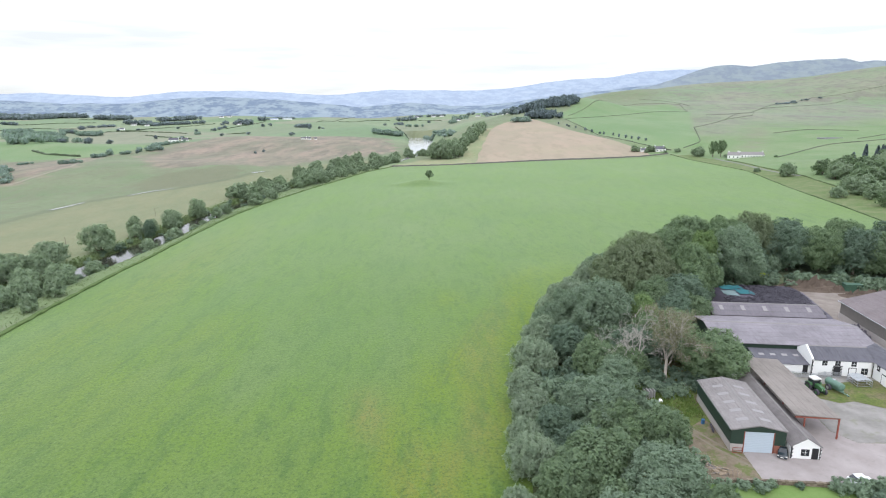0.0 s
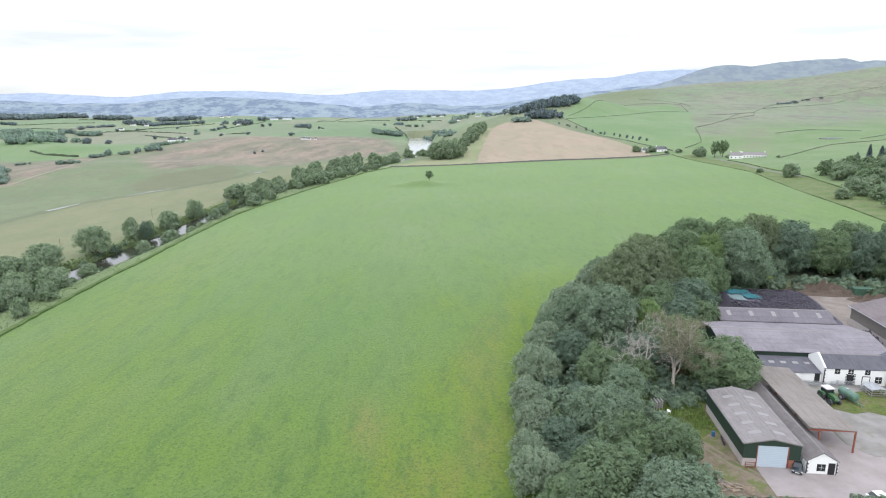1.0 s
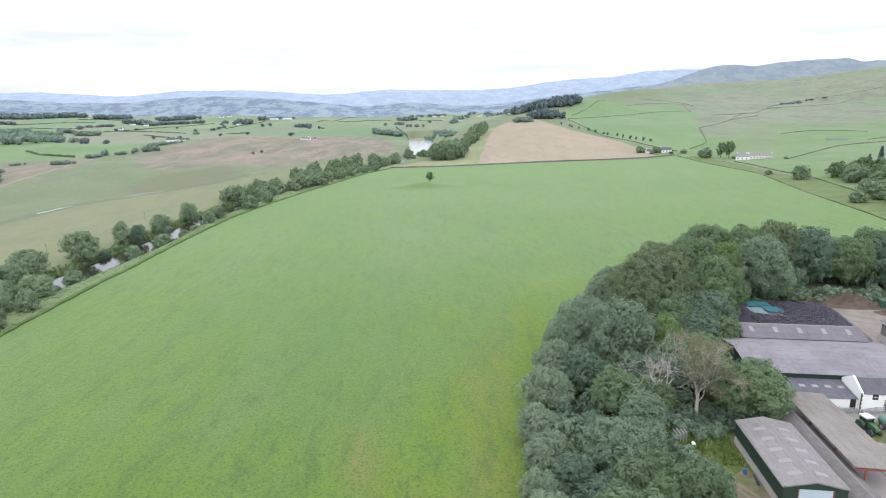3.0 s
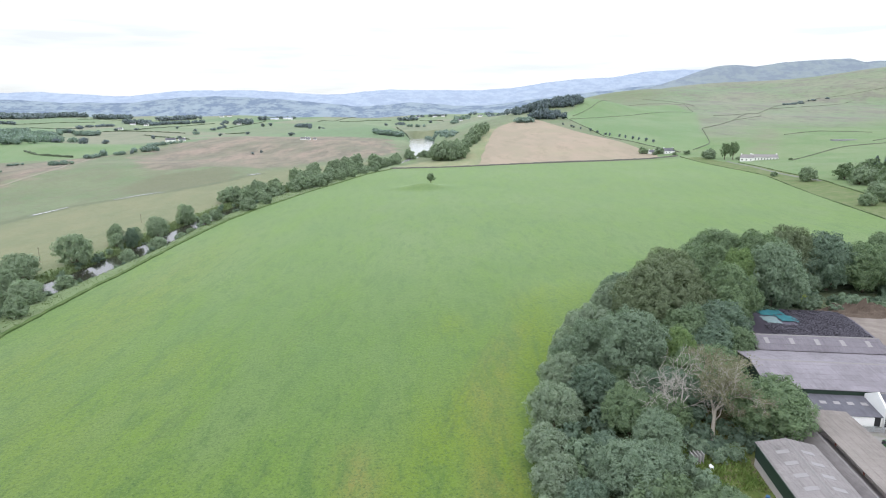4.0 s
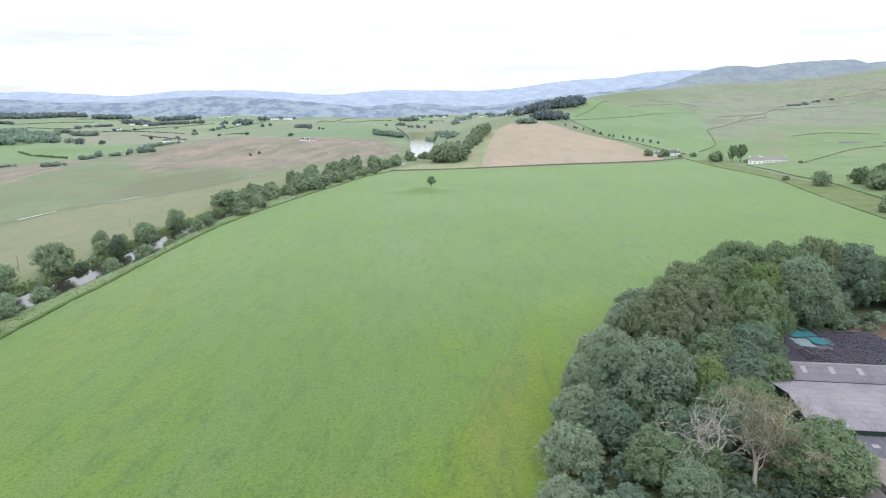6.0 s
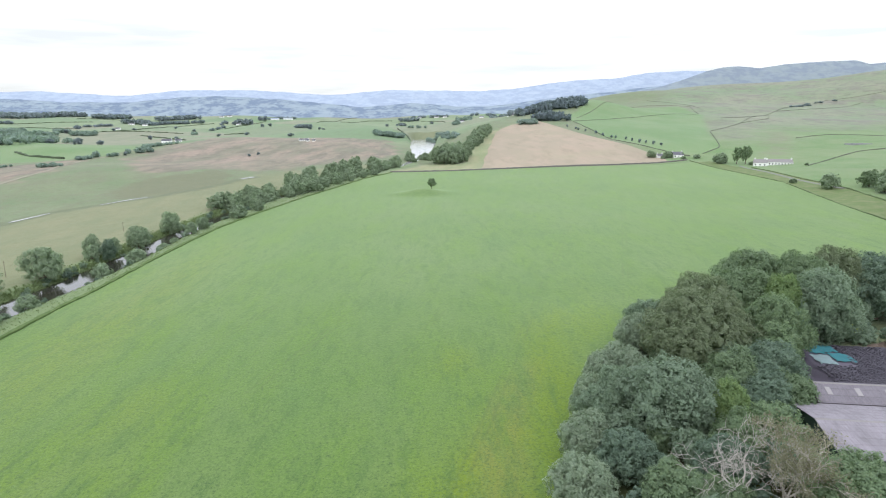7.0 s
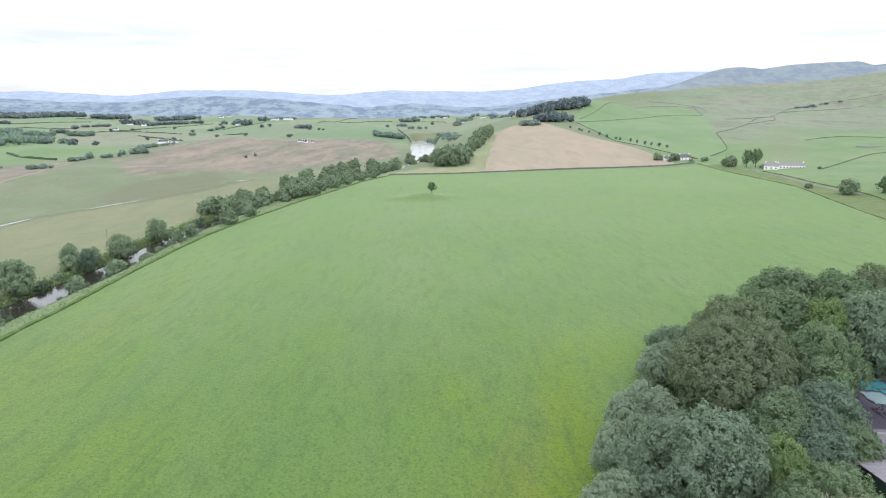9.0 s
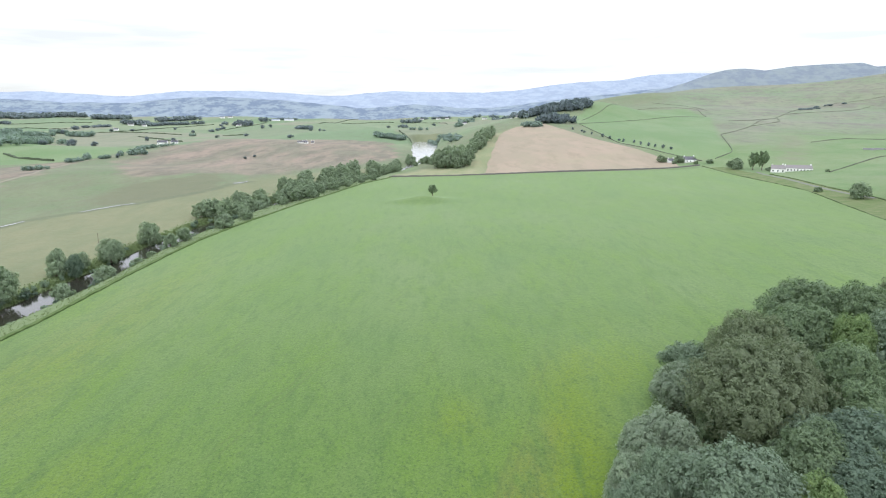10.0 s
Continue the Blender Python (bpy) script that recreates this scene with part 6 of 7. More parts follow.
def clamp_top(u, v):
    """Height of the silage heap in the farm's axes."""
    su = sstep(23, 27, u) * sstep(53.5, 46, u + 0.12 * (84 - v))
    sv = sstep(68, 71.5, v) * sstep(99, 92, v)
    return 2.3 * su * sv + 0.12 * np.sin(u * 1.3) * np.sin(v * 0.9) * su * sv


def silage():
    us, vs = np.linspace(22, 55, 40), np.linspace(67.5, 100, 40)
    U, V = np.meshgrid(us, vs)
    Z = clamp_top(U, V) - 0.05
    i = np.arange(1600).reshape(40, 40)
    q = np.stack([i[:-1, :-1], i[:-1, 1:], i[1:, 1:], i[1:, :-1]], -1).reshape(-1, 4)
    s = thing("silage_clamp", "silage clamp under black sheeting weighted with old tyres", "silage clamp")
    part("cover", (np.stack([U, V, Z], -1).reshape(-1, 3).tolist(), q.tolist()), PLASTIC_BLACK, s, smooth=True)
    rr = random.Random(9)
    geo = ring(0.33, 0.14)
    me = bpy.data.meshes.new("tyre")
    me.from_pydata(geo[0], [], geo[1])
    me.materials.append(RUBBER)
    vv, ff, n = [], [], 0
    spots = []
    for a in np.arange(26, 52, 0.72):
        for b in np.arange(70, 97, 0.78):
            u, v = a + rr.uniform(-0.22, 0.22), b + rr.uniform(-0.22, 0.22)
            if clamp_top(u, v) > 0.7 and not (u < 34 and v > 81):
                spots.append((u, v))
    for u, v in spots:
        z = float(clamp_top(u, v)) + 0.10
        if n < 290 and v < 86:
            t = new("tyre", me)
            t.parent = s
            t.matrix_basis = pose(u, v, z, rr.uniform(-14, 14), rr.uniform(-14, 14), rr.uniform(0, 90))
            n += 1
        else:
            m = pose(u, v, z, rr.uniform(-14, 14), rr.uniform(-14, 14), rr.uniform(0, 90))
            o = len(vv)
            vv += [tuple(m @ Vector(p)) for p in geo[0]]
            ff += [tuple(k_ + o for k_ in q) for q in geo[1]]
    p = part("tyre_layer", (vv, ff), RUBBER, s)
    p["kind"] = "stuff"
    for u0, v0, u1, v1, mat in [(a_ - 3.0, b_, c_ - 2.9, d_ + 0.2, e_) for a_, b_, c_, d_, e_ in [(29.6, 92.5, 32.6, 97.2, TEAL), (30.2, 87.6, 33.4, 91.8, TEAL), (33.4, 88.6, 36.6, 93.2, TEAL), (33.8, 83.2, 38.0, 87.8, TEAL), (29.6, 81.4, 33.2, 86.6, TEAL_GREY), (33.2, 94.0, 35.6, 96.8, TEAL)]]:
        n = 6
        pts, qs = [], []
        for i in range(n + 1):
            for j in range(n + 1):
                u, v = u0 + (u1 - u0) * i / n + 0.2 * math.sin(j * 1.7), v0 + (v1 - v0) * j / n + 0.2 * math.sin(i * 2.1)
                pts.append((u, v, float(clamp_top(u, v)) + 0.16 + 0.05 * math.sin(i * 2 + j)))
        for i in range(n):
            for j in range(n):
                o = i * (n + 1) + j
                qs.append((o, o + n + 1, o + n + 2, o + 1))
        c = thing("net_cover", "teal net cover sheet lying on the silage clamp", "cover sheet", group="net covers")
        part("sheet", (pts, qs), mat, c, smooth=True)


silage()


def heap(name, label, u, v, ru, rv, h, material, turn=0.0, seed=0, n=18, lumps=0.25):
    """A rough heap of earth or muck."""
    rr = np.random.default_rng(seed)
    s = thing(name, label, "heap", Matrix.Translation((u, v, 0)) @ Matrix.Rotation(turn, 4, "Z"))
    a = np.linspace(-1.1, 1.1, n)
    U, V = np.meshgrid(a, a)
    Z = h * np.clip(1 - U ** 2 - V ** 2, -0.1, 1) ** 1 * (1 + lumps * rr.normal(size=U.shape))
    Z = np.where(U ** 2 + V ** 2 > 1, -0.1, Z)
    i = np.arange(n * n).reshape(n, n)
    q = np.stack([i[:-1, :-1], i[:-1, 1:], i[1:, 1:], i[1:, :-1]], -1).reshape(-1, 4)
    part("mound", (np.stack([U * ru, V * rv, Z], -1).reshape(-1, 3).tolist(), q.tolist()), material, s)


heap("earth_bank", "reddish-brown bank of bare earth behind the yard", 58, 98.5, 12, 3.4, 2.3, EARTH, -0.1, 1, 26, 0.45)
heap("earth_bank", "reddish-brown bank of bare earth behind the yard", 71.5, 88.5, 10, 2.8, 1.9, EARTH, -0.5, 2, 26, 0.45)
heap("tyre_heap", "dark heap of old tyres and sheeting against the cattle shed", 50.4, 58, 1.5, 6.5, 1.5, PLASTIC_BLACK, 0, 3, 22, 0.5)


def steel_box():
    s = thing("container", "dark green steel storage container among the trees", "container", Matrix.Translation((66.6, 96.2, 0)) @ Matrix.Rotation(radians(-4), 4, "Z"))
    part("body", box(0, 0, 0.1, 5.0, 2.6, 2.5), GREEN_BOX, s)
    part("roof", box(-0.04, -0.04, 2.5, 5.04, 2.64, 2.58), GREEN_BOX, s)
    for i in range(20):
        part("rib", box(0.1 + i * 0.25, -0.05, 0.2, 0.2 + i * 0.25, 0, 2.45), GREEN_BOX, s)
    for x in (0.0, 4.85):
        part("skid", box(x, 0, 0, x + 0.15, 2.6, 0.1), DARK, s)


steel_box()


def wheel(parent, x, y, r, w, rim=None):
    """A wheel on an axle along x, resting on the ground."""
    t = part("wheel", shift(drum(r, -w / 2, w / 2, 16, "x", 0.02), x, y, r), RUBBER, parent)
    part("rim", shift(drum(r * 0.55, -w / 2 - 0.03, w / 2 + 0.03, 12, "x", 0.0), x, y, r), rim or LAMP, t)
    return t


def tractor():
    s = thing("tractor", "bright green tractor with pale cab roof in the yard", "tractor", Matrix.Translation((24.7, 24.6, 0)) @ Matrix.Rotation(radians(12), 4, "Z"))
    part("chassis", box(-0.35, -1.9, 0.55, 0.35, 1.2, 1.05), DARK, s)
    part("bonnet", prism([(-2.2, 1.0), (-2.2, 1.45), (-1.9, 1.68), (-0.2, 1.85), (-0.2, 1.0)], "x", -0.38, 0.38), GREEN_PAINT, s)
    for x in (-0.30, 0.18):
        part("headlight", box(x, -2.24, 1.28, x + 0.12, -2.2, 1.42), LAMP, s)
    c = part("cab", box(-0.72, -0.2, 1.1, 0.72, 1.25, 2.55), GLASS_DARK, s)
    for x in (-0.76, 0.68):
        for y in (-0.24, 1.2):
            part("pillar", box(x, y, 1.1, x + 0.08, y + 0.08, 2.58), DARK, c)
    part("roof", box(-0.85, -0.35, 2.56, 0.85, 1.4, 2.78), LAMP, s, "pale cab roof")
    for x in (-0.95, 0.95):
        wheel(s, x, 0.75, 0.85, 0.48, GREEN_PAINT)
        wheel(s, x * 0.92, -1.55, 0.6, 0.38, GREEN_PAINT)
        part("mudguard", prism([(-0.2, 1.5), (0.1, 1.85), (1.2, 1.85), (1.6, 1.4), (1.5, 1.35), (1.1, 1.75), (0.2, 1.75), (-0.1, 1.45)], "x", x - 0.3, x + 0.3), GREEN_PAINT, s)
    part("exhaust", shift(drum(0.05, 1.7, 2.7, 8, "z"), 0.45, -0.35, 0), DARK, s)
    part("link_arm", box(-0.4, 1.25, 0.5, 0.4, 1.9, 0.62), DARK, s)


def tanker():
    s = thing("slurry_tanker", "green slurry tanker trailer standing on grass", "tanker", Matrix.Translation((28.7, 25.4, 0)) @ Matrix.Rotation(radians(16), 4, "Z") @ Matrix.Scale(0.88, 4))
    part("tank", shift(drum(0.88, -2.0, 2.0, 20, "y", 0.32), 0, 0, 1.6), GREEN_TANK, s)
    for y in (-1.6, 0.0, 1.6):
        part("band", shift(drum(0.91, y - 0.05, y + 0.05, 20, "y", 0.0), 0, 0, 1.6), GREEN_TANK, s)
    part("frame", box(-0.45, -2.4, 0.62, 0.45, 2.1, 0.8), GREEN_TANK, s)
    part("drawbar", box(-0.10, -4.2, 0.5, 0.10, -2.3, 0.68), GREEN_TANK, s)
    part("jack", box(0.12, -3.6, 0, 0.22, -3.5, 0.7), GALV, s)
    part("hatch", shift(drum(0.3, 2.44, 2.6, 12, "z"), 0, 0.4, 0), GALV, s)
    part("outlet", shift(drum(0.12, 2.25, 2.7, 10, "y"), 0, 0, 1.2), GALV, s)
    for x in (-1.1, 1.1):
        wheel(s, x, 0.5, 0.68, 0.5, GALV)


def rack_trailer():
    s = thing("feed_rack", "galvanised barred livestock feed rack on grass", "feed rack", Matrix.Translation((34.0, 27.2, 0)) @ Matrix.Rotation(radians(4), 4, "Z"))
    W, L = 2.9, 3.4
    for x in (0, W):
        for y in (0, L / 2, L):
            part("post", box(x - 0.05, y - 0.05, 0, x + 0.05, y + 0.05, 1.35), GALV, s)
    for z in (0.3, 0.8, 1.3):
        for x in (0, W):
            part("rail", box(x - 0.04, 0, z, x + 0.04, L, z + 0.08), GALV, s)
        for y in (0, L):
            part("rail", box(0, y - 0.04, z, W, y + 0.04, z + 0.08), GALV, s)
    for i in range(9):
        y = 0.1 + i * 0.38
        part("slat", slab((-0.1, y, 1.42), (W / 2, y, 1.75), (W / 2, y + 0.28, 1.75), (-0.1, y + 0.28, 1.42), 0.04), GALV, s)
        part("slat", slab((W + 0.1, y, 1.42), (W / 2, y, 1.75), (W / 2, y + 0.28, 1.75), (W + 0.1, y + 0.28, 1.42), 0.04), GALV, s)


def hurdle(u, v, turn, L=3.4, h=1.15, rails=6):
    s = thing("gate", "galvanised barred field gate, shut", "gate", Matrix.Translation((u, v, 0)) @ Matrix.Rotation(radians(turn), 4, "Z"), "gates in the yard")
    for x in (0, L / 2, L):
        part("upright", box(x - 0.04, -0.04, 0, x + 0.04, 0.04, h + 0.1), GALV, s)
    for i in range(rails):
        part("bar", box(0.04, -0.03, 0.15 + i * h / rails, L - 0.04, 0.03, 0.22 + i * h / rails), GALV, s)


tractor()
tanker()
rack_trailer()
for u, v, t in [(19.8, 31.0, 4), (23.3, 31.3, -2), (26.8, 30.6, 20), (20.2, 27.6, 85), (26.4, 27.2, 80), (29.8, 31.8, 0)]:
    hurdle(u, v, t)


def car(name, label, u, v, turn, paint, L=3.7, W=1.62):
    s = thing(name, label, "car", Matrix.Translation((u, v, 0)) @ Matrix.Rotation(radians(turn), 4, "Z"))
    h = L / 2
    body = prism([(-h, 0.28), (-h - 0.03, 0.55), (-h + 0.1, 0.75), (-h + 0.85, 0.90), (h - 0.25, 0.95), (h, 0.85), (h + 0.03, 0.5), (h - 0.05, 0.28)], "x", -W / 2, W / 2)
    part("body", body, paint, s)
    cab = [(-h + 0.8, 0.88), (-h + 1.4, 1.38), (h - 0.75, 1.42), (h - 0.18, 0.94)]
    v_ = [(x * f_, y, z) for x in (-1, 1) for (y, z), f_ in zip(cab, (W / 2 - 0.05, W / 2 - 0.22, W / 2 - 0.22, W / 2 - 0.06))]
    part("windows", (v_, [(0, 1, 2, 3), (7, 6, 5, 4), (0, 4, 5, 1), (1, 5, 6, 2), (2, 6, 7, 3)]), GLASS_DARK, s)
    part("roof", box(-W / 2 + 0.2, -h + 1.38, 1.37, W / 2 - 0.2, h - 0.7, 1.45), paint, s)
    for x in (-W / 2 + 0.1, W / 2 - 0.1):
        for y in (-h + 0.65, h - 0.6):
            wheel(s, x, y, 0.29, 0.2)
        part("headlight", box(x - 0.14, -h - 0.02, 0.55, x + 0.14, -h + 0.1, 0.70), LAMP, s)
        part("mirror", box(x * 1.12 - 0.08, -h + 1.1, 0.92, x * 1.12 + 0.08, -h + 1.2, 1.05), paint, s)
    part("number_plate", box(-0.26, -h - 0.06, 0.38, 0.26, -h - 0.03, 0.49), HARLING, s)


car("car", "small dark hatchback parked beside the shed door", 8.05, -0.5, -24, CAR_BLACK, 2.7, 1.4)
car("car", "white car parked behind shrubs by the garden wall", 16.5, -7.3, 100, CAR_WHITE, 3.5)


def red_gate():
    s = thing("hurdle", "small red-painted steel hurdle leaning by the shed", "gate", Matrix.Translation((0.2, -0.55, 0)))
    for x in (0, 1.5):
        part("upright", box(x, 0, 0, x + 0.09, 0.08, 1.1), STEEL_RED, s)
    for z in (0.1, 0.55, 1.02):
        part("bar", box(0.09, 0.01, z, 1.5, 0.07, z + 0.08), STEEL_RED, s)


red_gate()

# blue drum and tyres along the shed's side
s = thing("drum", "blue plastic drum beside the shed", "drum", Matrix.Translation((-1.6, 8.9, 0)))
part("body", drum(0.3, 0, 0.9, 14, "z", 0.03), BLUE_PLASTIC, s)
part("rim", drum(0.32, 0.82, 0.88, 14, "z"), BLUE_PLASTIC, s)
for u, v, t in [(-0.55, 7.6, 70), (-0.6, 6.9, 62), (-0.75, 6.1, 78)]:
    s = thing("old_tyre", "worn black tyre leaning against the shed wall", "tyre", Matrix.Translation((u, v, 0.42)) @ Matrix.Rotation(radians(t), 4, "Y"), "tyres by the shed")
    part("rubber", ring(0.34, 0.15, 14, 6, 0.9), RUBBER, s)


def upright_panels():
    s = thing("concrete_panels", "row of upright precast concrete panels in weeds", "concrete panels", Matrix.Translation((-9.8, 16.6, 0)) @ Matrix.Rotation(radians(8), 4, "Z"))
    for i in range(4):
        part("panel", box(i * 0.62, i * 0.28, -0.1, i * 0.62 + 0.16, i * 0.28 + 2.0, 1.75), CONC_PANEL, s)
    t = thing("bulk_bag", "white woven bulk bag slumped in the weeds", "bag", Matrix.Translation((-7.2, 16.4, 0)) @ Matrix.Diagonal((0.6, 0.85, 0.62, 1)))
    pts, f = drum(0.62, 0.1, 0.95, 12, "z", 0.12)
    part("sack", ([(x * (1 + 0.15 * math.sin(5 * z + x)), y * (1 + 0.12 * math.cos(4 * x)), z) for x, y, z in pts], f), CAR_WHITE, t, smooth=True)


upright_panels()


def log_pile(u, v, turn, n, L, seed, label):
    rr = random.Random(seed)
    s = thing("log_pile", label, "logs", Matrix.Translation((u, v, 0)) @ Matrix.Rotation(radians(turn), 4, "Z"), "timber in the yard")
    for i in range(n):
        r = rr.uniform(0.06, 0.12)
        geo = drum(r, -L / 2 * rr.uniform(0.6, 1.1), L / 2 * rr.uniform(0.6, 1.1), 7, "x")
        m = pose(rr.uniform(-0.9, 0.9), rr.gauss(0, 0.55), r + max(0, rr.gauss(0.12, 0.14)), 0, rr.uniform(-6, 6), rr.uniform(-45, 45))
        part("log", ([tuple(m @ Vector(p)) for p in geo[0]], geo[1]), WOOD_CUT if i % 3 else TIMBER_GREY, s)


log_pile(-5.2, -2.9, 40, 26, 1.5, 1, "tumbled heap of cut logs on bare earth")
log_pile(-4.6, -5.6, -25, 24, 1.5, 2, "tumbled heap of cut logs on bare earth")
log_pile(-3.2, -6.6, 10, 18, 1.4, 3, "tumbled heap of cut logs on bare earth")


def pallet(u, v, z, turn, tilt):
    s = thing("pallet", "weathered wooden pallet leaning on the garden wall", "pallet", pose(u, v, z, tilt, 0, turn), "pallets")
    for i in range(6):
        part("board", box(0, i * 0.19, 0.10, 1.2, i * 0.19 + 0.11, 0.125), WOOD_CUT, s)
    for x in (0.0, 0.55, 1.1):
        part("bearer", box(x, 0, 0, x + 0.1, 1.06, 0.1), TIMBER_GREY, s)


pallet(-2.6, -7.4, 0.05, 5, 70)
pallet(-2.0, -7.5, 0.02, -4, 62)

# garden: wall, lawn and shrubs
GARDEN = [(-7, -9.3), (2, -8.75), (9, -8.6), (16, -8.7), (22, -10.4), (40, -15)]
s = thing("garden_wall", "low brown stone garden wall beside the yard", "wall")
rr = random.Random(12)
gw = resample(GARDEN, 96)
k = Mat("garden_stone", 0.95, 0, 0.1)
GARDEN_STONE = k.color(k.mix(k.random(), rgb(0.125, 0.10, 0.075), rgb(0.235, 0.195, 0.15))).bump(k.noise(4, 4), 0.5, 0.05).m
for i in range(96):
    a, b = gw[i], gw[i + 1]
    t = math.atan2(b[1] - a[1], b[0] - a[0])
    L = math.dist(a, b)
    for j, (z, hh) in enumerate(((-0.1, 0.36), (0.27, 0.24), (0.52, 0.24))):
        geo = box(0.02 + (0.1 if j % 2 else 0), -0.22 + rr.uniform(-0.02, 0.02), z, L - 0.02 + (0.1 if j % 2 else 0), 0.22 + rr.uniform(-0.02, 0.02), z + hh * rr.uniform(0.8, 1.1))
        m = Matrix.Translation((a[0], a[1], 0)) @ Matrix.Rotation(t, 4, "Z")
        part("stone", ([tuple(m @ Vector(p)) for p in geo[0]], geo[1]), GARDEN_STONE, s)
k = Mat("garden_lawn", 0.9, 0, 0.1)
c = k.mix(k.rng(k.noise(0.4, 5), 0.35, 0.65), rgb(0.120, 0.195, 0.055), rgb(0.155, 0.225, 0.075))
LAWN = k.color(c).bump(k.noise(4, 4), 0.4, 0.1).m
ground_piece("lawn", "bright green mown garden lawn below the wall", [(-7, -9.4), (2, -8.85), (9, -8.7), (16, -8.8), (22, -10.5), (40, -15.1), (44, -32), (-8, -30)], LAWN, 0.10, "lawn")
for u, v, r, h, key in [(12.5, -9.6, 1.8, 1.8, "bush"), (15.0, -10.0, 2.3, 2.0, "bush"), (18.0, -9.9, 2.4, 2.2, "bush"), (20.2, -9.6, 1.5, 2.7, "bush"), (17.0, -11.5, 2.0, 1.6, "bushd"), (2.9, -9.3, 0.9, 1.0, "bush"), (6.8, -9.4, 0.8, 0.9, "bushd"), (-1.5, -10.2, 1.3, 1.1, "bush"), (-4.4, -11.2, 1.8, 1.6, "bush"), (22.0, -12.0, 2.2, 2.0, "bush"), (0.8, -10.6, 1.6, 1.4, "bush")]:
    p = FARM @ Vector((u, v, 0))
    grown(key, p.x, p.y, r, h, "leafy garden shrub by the stone wall", "garden shrubs", "shrub", z=0.05)
for u, v, r, h in [(-9.5, 12.2, 2.0, 2.0), (-11.5, 14, 2.5, 3.0), (-5.4, 19.0, 1.8, 1.8), (-8.5, 4.0, 2.6, 3.6), (-10, 0.5, 2.8, 4), (-8, -6.5, 2.6, 3.2), (-9.8, -3.0, 2.6, 3.6), (-2.5, 20, 2, 2.2), (-7.0, 7.5, 1.8, 2.2), (-11, 8.5, 2.6, 3.5), (-8.2, 21, 2.4, 2.6), (52, 99.5, 2.5, 2.4), (45, 101, 2.5, 2.6), (64, 100.5, 2.6, 3), (26, 100, 3, 4), (30, 102, 3, 3.6), (34, 103, 3, 4), (38, 104, 3, 3.6), (42, 104, 3, 4), (48, 103.5, 3, 3.4), (56, 103, 3, 4), (60, 103.5, 3, 3.6), (68, 102.5, 3, 4), (74, 101, 3, 3.6), (78, 98, 3, 4), (72, 96, 2.4, 2.6), (22, 96, 3, 4), (20, 90, 3, 4), (21, 83, 3, 4), (80, 92, 3, 4), (84, 88, 3, 4)]:
    p = FARM @ Vector((u, v, 0))
    grown("bush", p.x, p.y, r, h, "leafy scrub at the edge of the yard", "scrub by the yard", "bush", z=0.0)

RUT = plain("rutted_earth", (0.215, 0.182, 0.138), 0.35, 1.0, 0.95)
# wheel ruts across the rough grass
for off in (0.0, 1.7):
    ln = [(-7.0 + off * 0.4, 9.5 + off * 0.5), (-4.5 + off * 0.6, 5.0 + off * 0.5), (-1.8 + off * 0.6, 0.5 + off * 0.5), (1.0 + off * 0.3, -3.2 + off * 0.8), (2.3, -4.6 + off)]
    a = resample([(u - 0.22, v - 0.1) for u, v in ln], 24)
    b = resample([(u + 0.22, v + 0.1) for u, v in ln], 24)
    vv = [(p[0], p[1], 0.075) for p in a] + [(p[0], p[1], 0.075) for p in b]
    rut = link("track", vv, [(i, i + 1, 26 + i, 25 + i) for i in range(24)], RUT)
    rut.matrix_basis = FARM.copy()
    tagged(rut, "bare wheel rut worn in rough grass", "track", kind="structure")


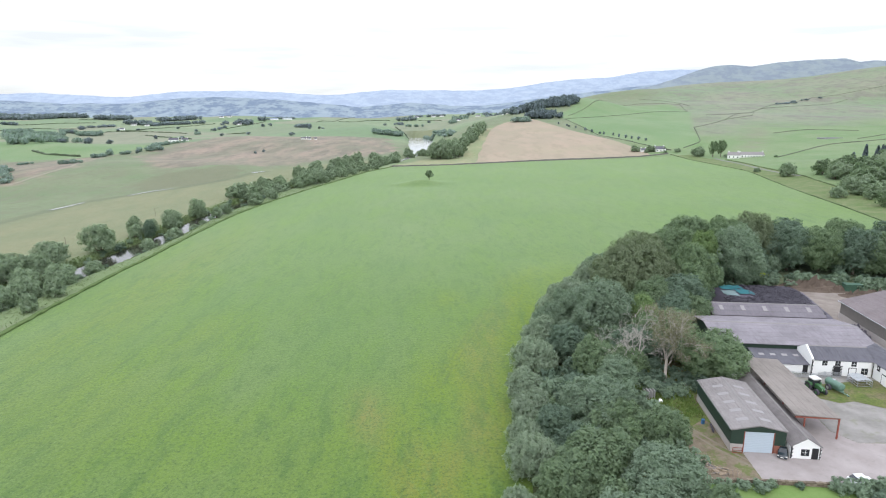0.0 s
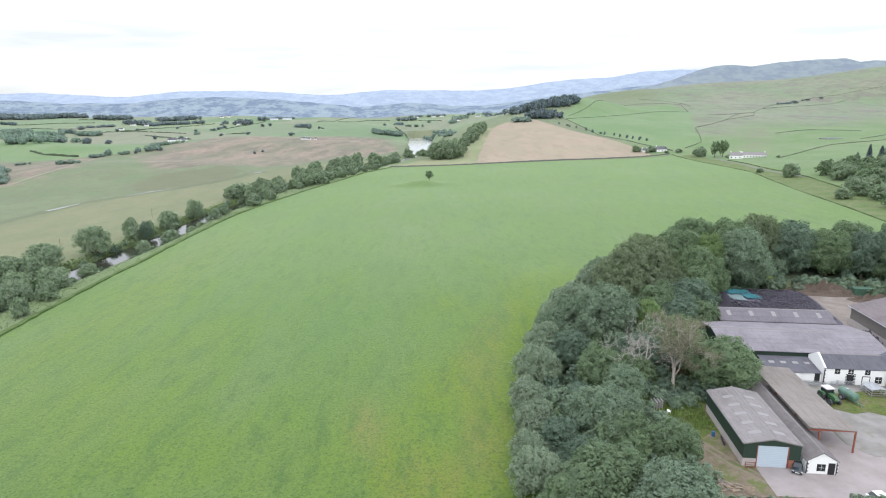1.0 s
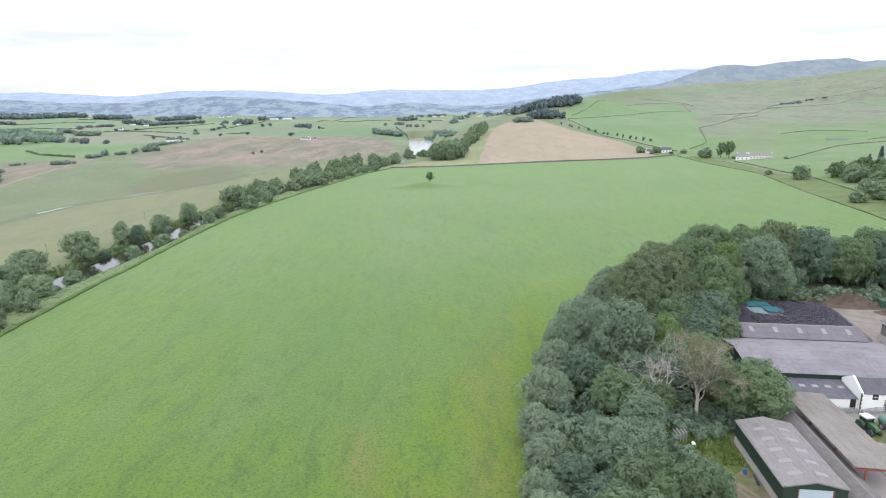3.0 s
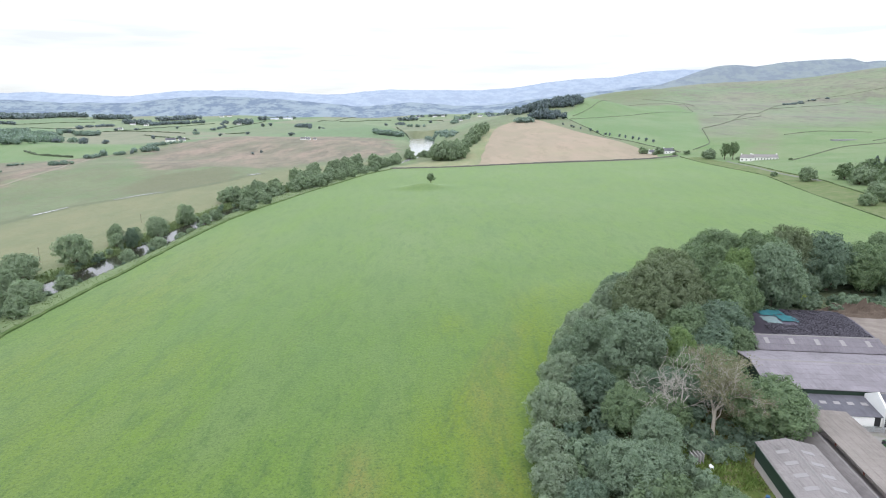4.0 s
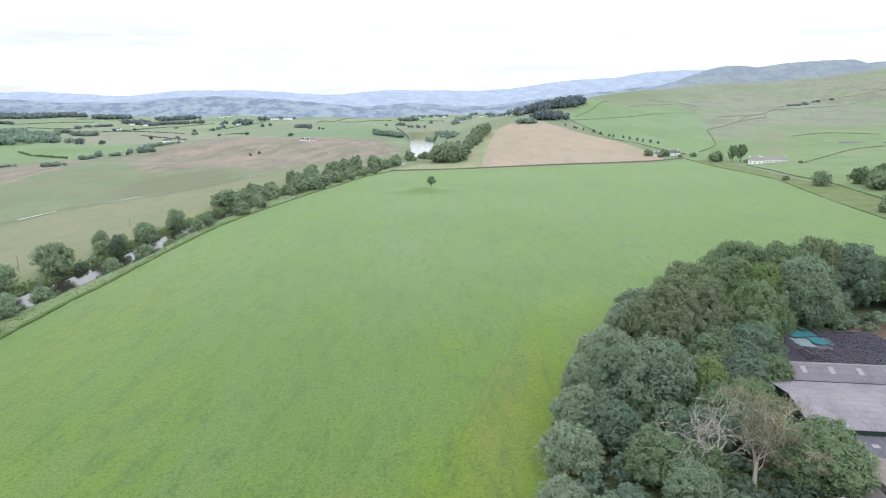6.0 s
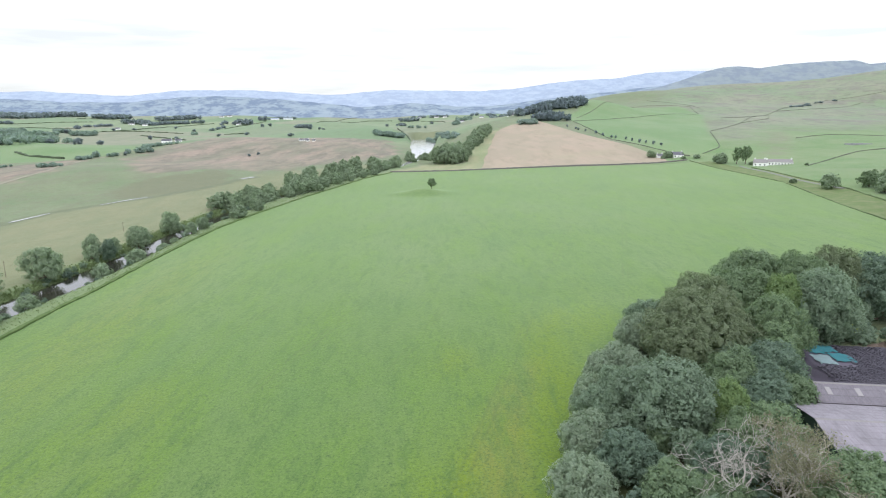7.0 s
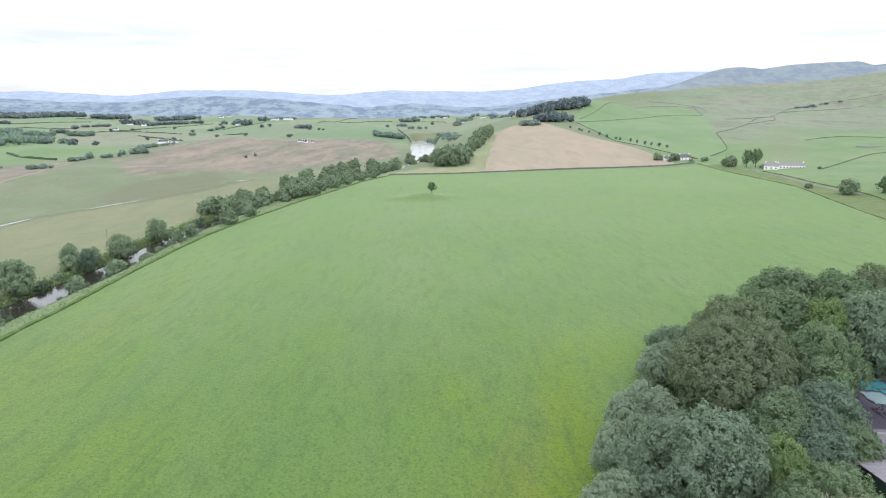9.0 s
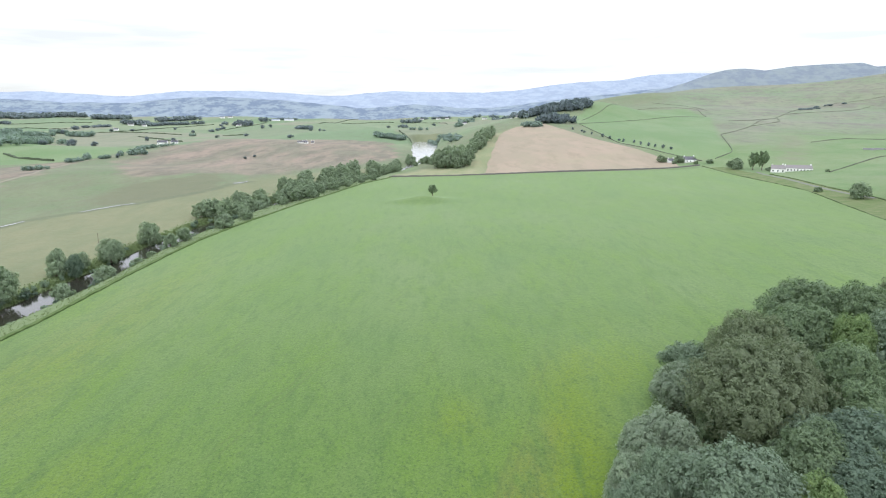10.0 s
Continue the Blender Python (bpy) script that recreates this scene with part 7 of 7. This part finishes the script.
# ---- the dead trees behind the shed ----
def dead_tree(x, y, H, seed, lean, label, spread=0.62, levels=6, withered=0, forks=4, bark=BARK_DEAD):
    """A bare tree: forking limbs round a tapering trunk; withered: dry leaves left on each twig."""
    rr = random.Random(seed)
    s = new("dead_tree")
    s.matrix_basis = pose(x, y, g(x, y))
    tagged(s, label, "tree", "dead trees")
    wood, twigs, tips = [], [], []

    def limb(p, d, L, r, lev):
        pts, rad = [p], [r]
        bend = 0.05 if lev == 0 else 0.20
        for i in range(3):
            d = (d + Vector((rr.gauss(0, bend), rr.gauss(0, bend), rr.gauss(0.03, 0.1)))).normalized()
            p = p + d * L / 3
            pts.append(p)
            rad.append(r * (1 - 0.16 * (i + 1)))
        (wood if lev < 3 else twigs).append(tube(pts, rad, 6 if lev < 2 else 4 if lev < 4 else 3))
        if lev >= levels - 1:
            tips.append(pts[-1])
        if lev >= levels:
            return
        count = forks if lev == 0 else rr.choice((2, 3, 3))
        for m in range(count):
            a = 6.283 * m / count + rr.uniform(-0.5, 0.5) if lev == 0 else rr.uniform(0, 6.283)
            q = d.cross(Vector((math.cos(a), math.sin(a), 0.3))).normalized()
            nd = (d + q * rr.uniform(0.55, 1.2) * spread * 1.5 + Vector((0, 0, -0.05 if lev > 2 else 0.1))).normalized()
            at = pts[rr.choice((2, 3, 3))] if lev == 0 else pts[rr.choice((1, 2, 3, 3))]
            limb(at, nd, L * rr.uniform(0.62, 0.84), max(0.035, rad[-1] * rr.uniform(0.5, 0.7)), lev + 1)

    limb(Vector((0, 0, -0.4)), Vector((lean[0], lean[1], 1)).normalized(), H * 0.36, 0.45, 0)
    part("trunk", merge(wood), bark, s)
    part("brushwood", merge(twigs), bark, s)["kind"] = "stuff"
    if withered:
        rng = np.random.default_rng(seed)
        at = np.repeat(np.array([tuple(q) for q in tips]), withered, axis=0)
        m = len(at)
        at = at + rng.normal(scale=0.28, size=(m, 3))
        a, b = unit(rng.normal(size=(m, 3))) * 0.17, unit(rng.normal(size=(m, 3))) * 0.11
        tri = np.stack([at - a, at + a + b, at + a - b], 1).reshape(-1, 3)
        part("crown", (tri.tolist(), np.arange(m * 3).reshape(m, 3).tolist()), LEAF_WITHERED, s, "thin withered brown foliage")["kind"] = "stuff"


BARK_BLEACHED = plain("bleached_wood", (0.40, 0.375, 0.335), 0.22, 3.0, 0.9, bump=0.4)
LEAF_WITHERED = leaf_material("leaf_withered", (0.165, 0.160, 0.108), (0.240, 0.235, 0.158), (0.220, 0.240, 0.145))
dead_tree(47.9, 117.0, 15.5, 8, (0.0, 0.02), "dying tree with pale trunk and brown twiggy crown", 0.50, 6, 7, 6)
dead_tree(43.0, 119.6, 15.5, 11, (-0.06, -0.08), "bare dead tree with bleached forking branches", 0.74, 5, 0, 6, BARK_BLEACHED)

# ---- tall weeds on the river bank ----
def blades(name, label, x, y, z, material, rng, wide=(0.10, 0.30), tall=(0.15, 0.45), category="weeds"):
    """Many short leaning blades, in one mesh."""
    n = len(x)
    a = rng.uniform(0, 3.14, n)
    w, hh = rng.uniform(*wide, n), rng.uniform(*tall, n)
    dx, dy = np.cos(a) * w, np.sin(a) * w
    lx, ly = rng.normal(0, 0.3 * tall[1], n), rng.normal(0, 0.3 * tall[1], n)
    v = np.stack([np.stack([x - dx, y - dy, z - 0.05], -1), np.stack([x + dx, y + dy, z - 0.05], -1), np.stack([x + dx * 0.5 + lx, y + dy * 0.5 + ly, z + hh], -1), np.stack([x - dx * 0.5 + lx, y - dy * 0.5 + ly, z + hh], -1)], 1).reshape(-1, 3)
    ob = link(name, v.tolist(), np.arange(n * 4).reshape(n, 4).tolist(), material)
    return tagged(ob, label, category, kind="stuff")


def weeds():
    rng = np.random.default_rng(3)
    n = 9000
    y = rng.uniform(150, 640, n)
    fx = np.interp(y, [p[1] for p in FIELD_LEFT], [p[0] for p in FIELD_LEFT])
    rx = np.interp(y, [p[1] for p in RIVER], [p[0] for p in RIVER]) + 4.5
    x = fx - 0.3 - rng.uniform(0, 1, n) * np.maximum(fx - 0.3 - rx, 1)
    blades("weeds", "tall rank weeds and pale umbels on the river bank", x, y, height(x, y), LEAF_WEED, rng, (0.12, 0.34), (0.08, 0.28))
    n = 16000
    y = rng.uniform(150, 560, n)
    rx = np.interp(y, [p[1] for p in RIVER], [p[0] for p in RIVER])
    x = rx - 5.5 - np.abs(rng.normal(0, 4.0, n))
    blades("weeds", "rank green weeds on the far river bank", x, y, height(x, y), LEAF_WEED, rng, (0.15, 0.45), (0.2, 0.8))
    n = 9000
    u, v = rng.uniform(-14, -0.4, n), rng.uniform(3, 23, n)
    keep = (rng.uniform(0, 1, n) < 0.35 + 0.65 * (np.sin(u * 0.9 + v * 0.5) * np.sin(v * 0.7 - u * 0.4) > 0)) & ((v > 11) | (u < -5))
    u, v = u[keep], v[keep]
    c, t = math.cos(radians(-7)), math.sin(radians(-7))
    blades("tall_grass", "tall green grass and nettles beside the shed", 49.0 + u * c - v * t, 91.3 + u * t + v * c, np.full(len(u), 0.04), LEAF_GRASS, rng, (0.06, 0.2), (0.15, 0.6), "grass")


LEAF_WEED = leaf_material("leaf_weed", (0.132, 0.182, 0.080), (0.172, 0.225, 0.104), (0.190, 0.236, 0.122), 0.2)
LEAF_GRASS = leaf_material("leaf_nettle", (0.123, 0.203, 0.052), (0.217, 0.297, 0.096), (0.268, 0.297, 0.116), 0.4)
weeds()


def pole(x, y, h=8.0):
    s = new("telegraph_pole")
    s.matrix_basis = pose(x, y, g(x, y), 0, 0, 30)
    tagged(s, "wooden telegraph pole on the meadow", "pole", "telegraph poles")
    part("post", drum(0.09, -0.5, h, 8, "z"), BARK, s)
    part("crossarm", box(-0.3, -0.06, h - 0.5, 0.3, 0.06, h - 0.38), BARK, s)


for x, y, h in [(-168, 276.5, 6.6), (-169, 370.5, 5.0)]:
    pole(x, y, h)
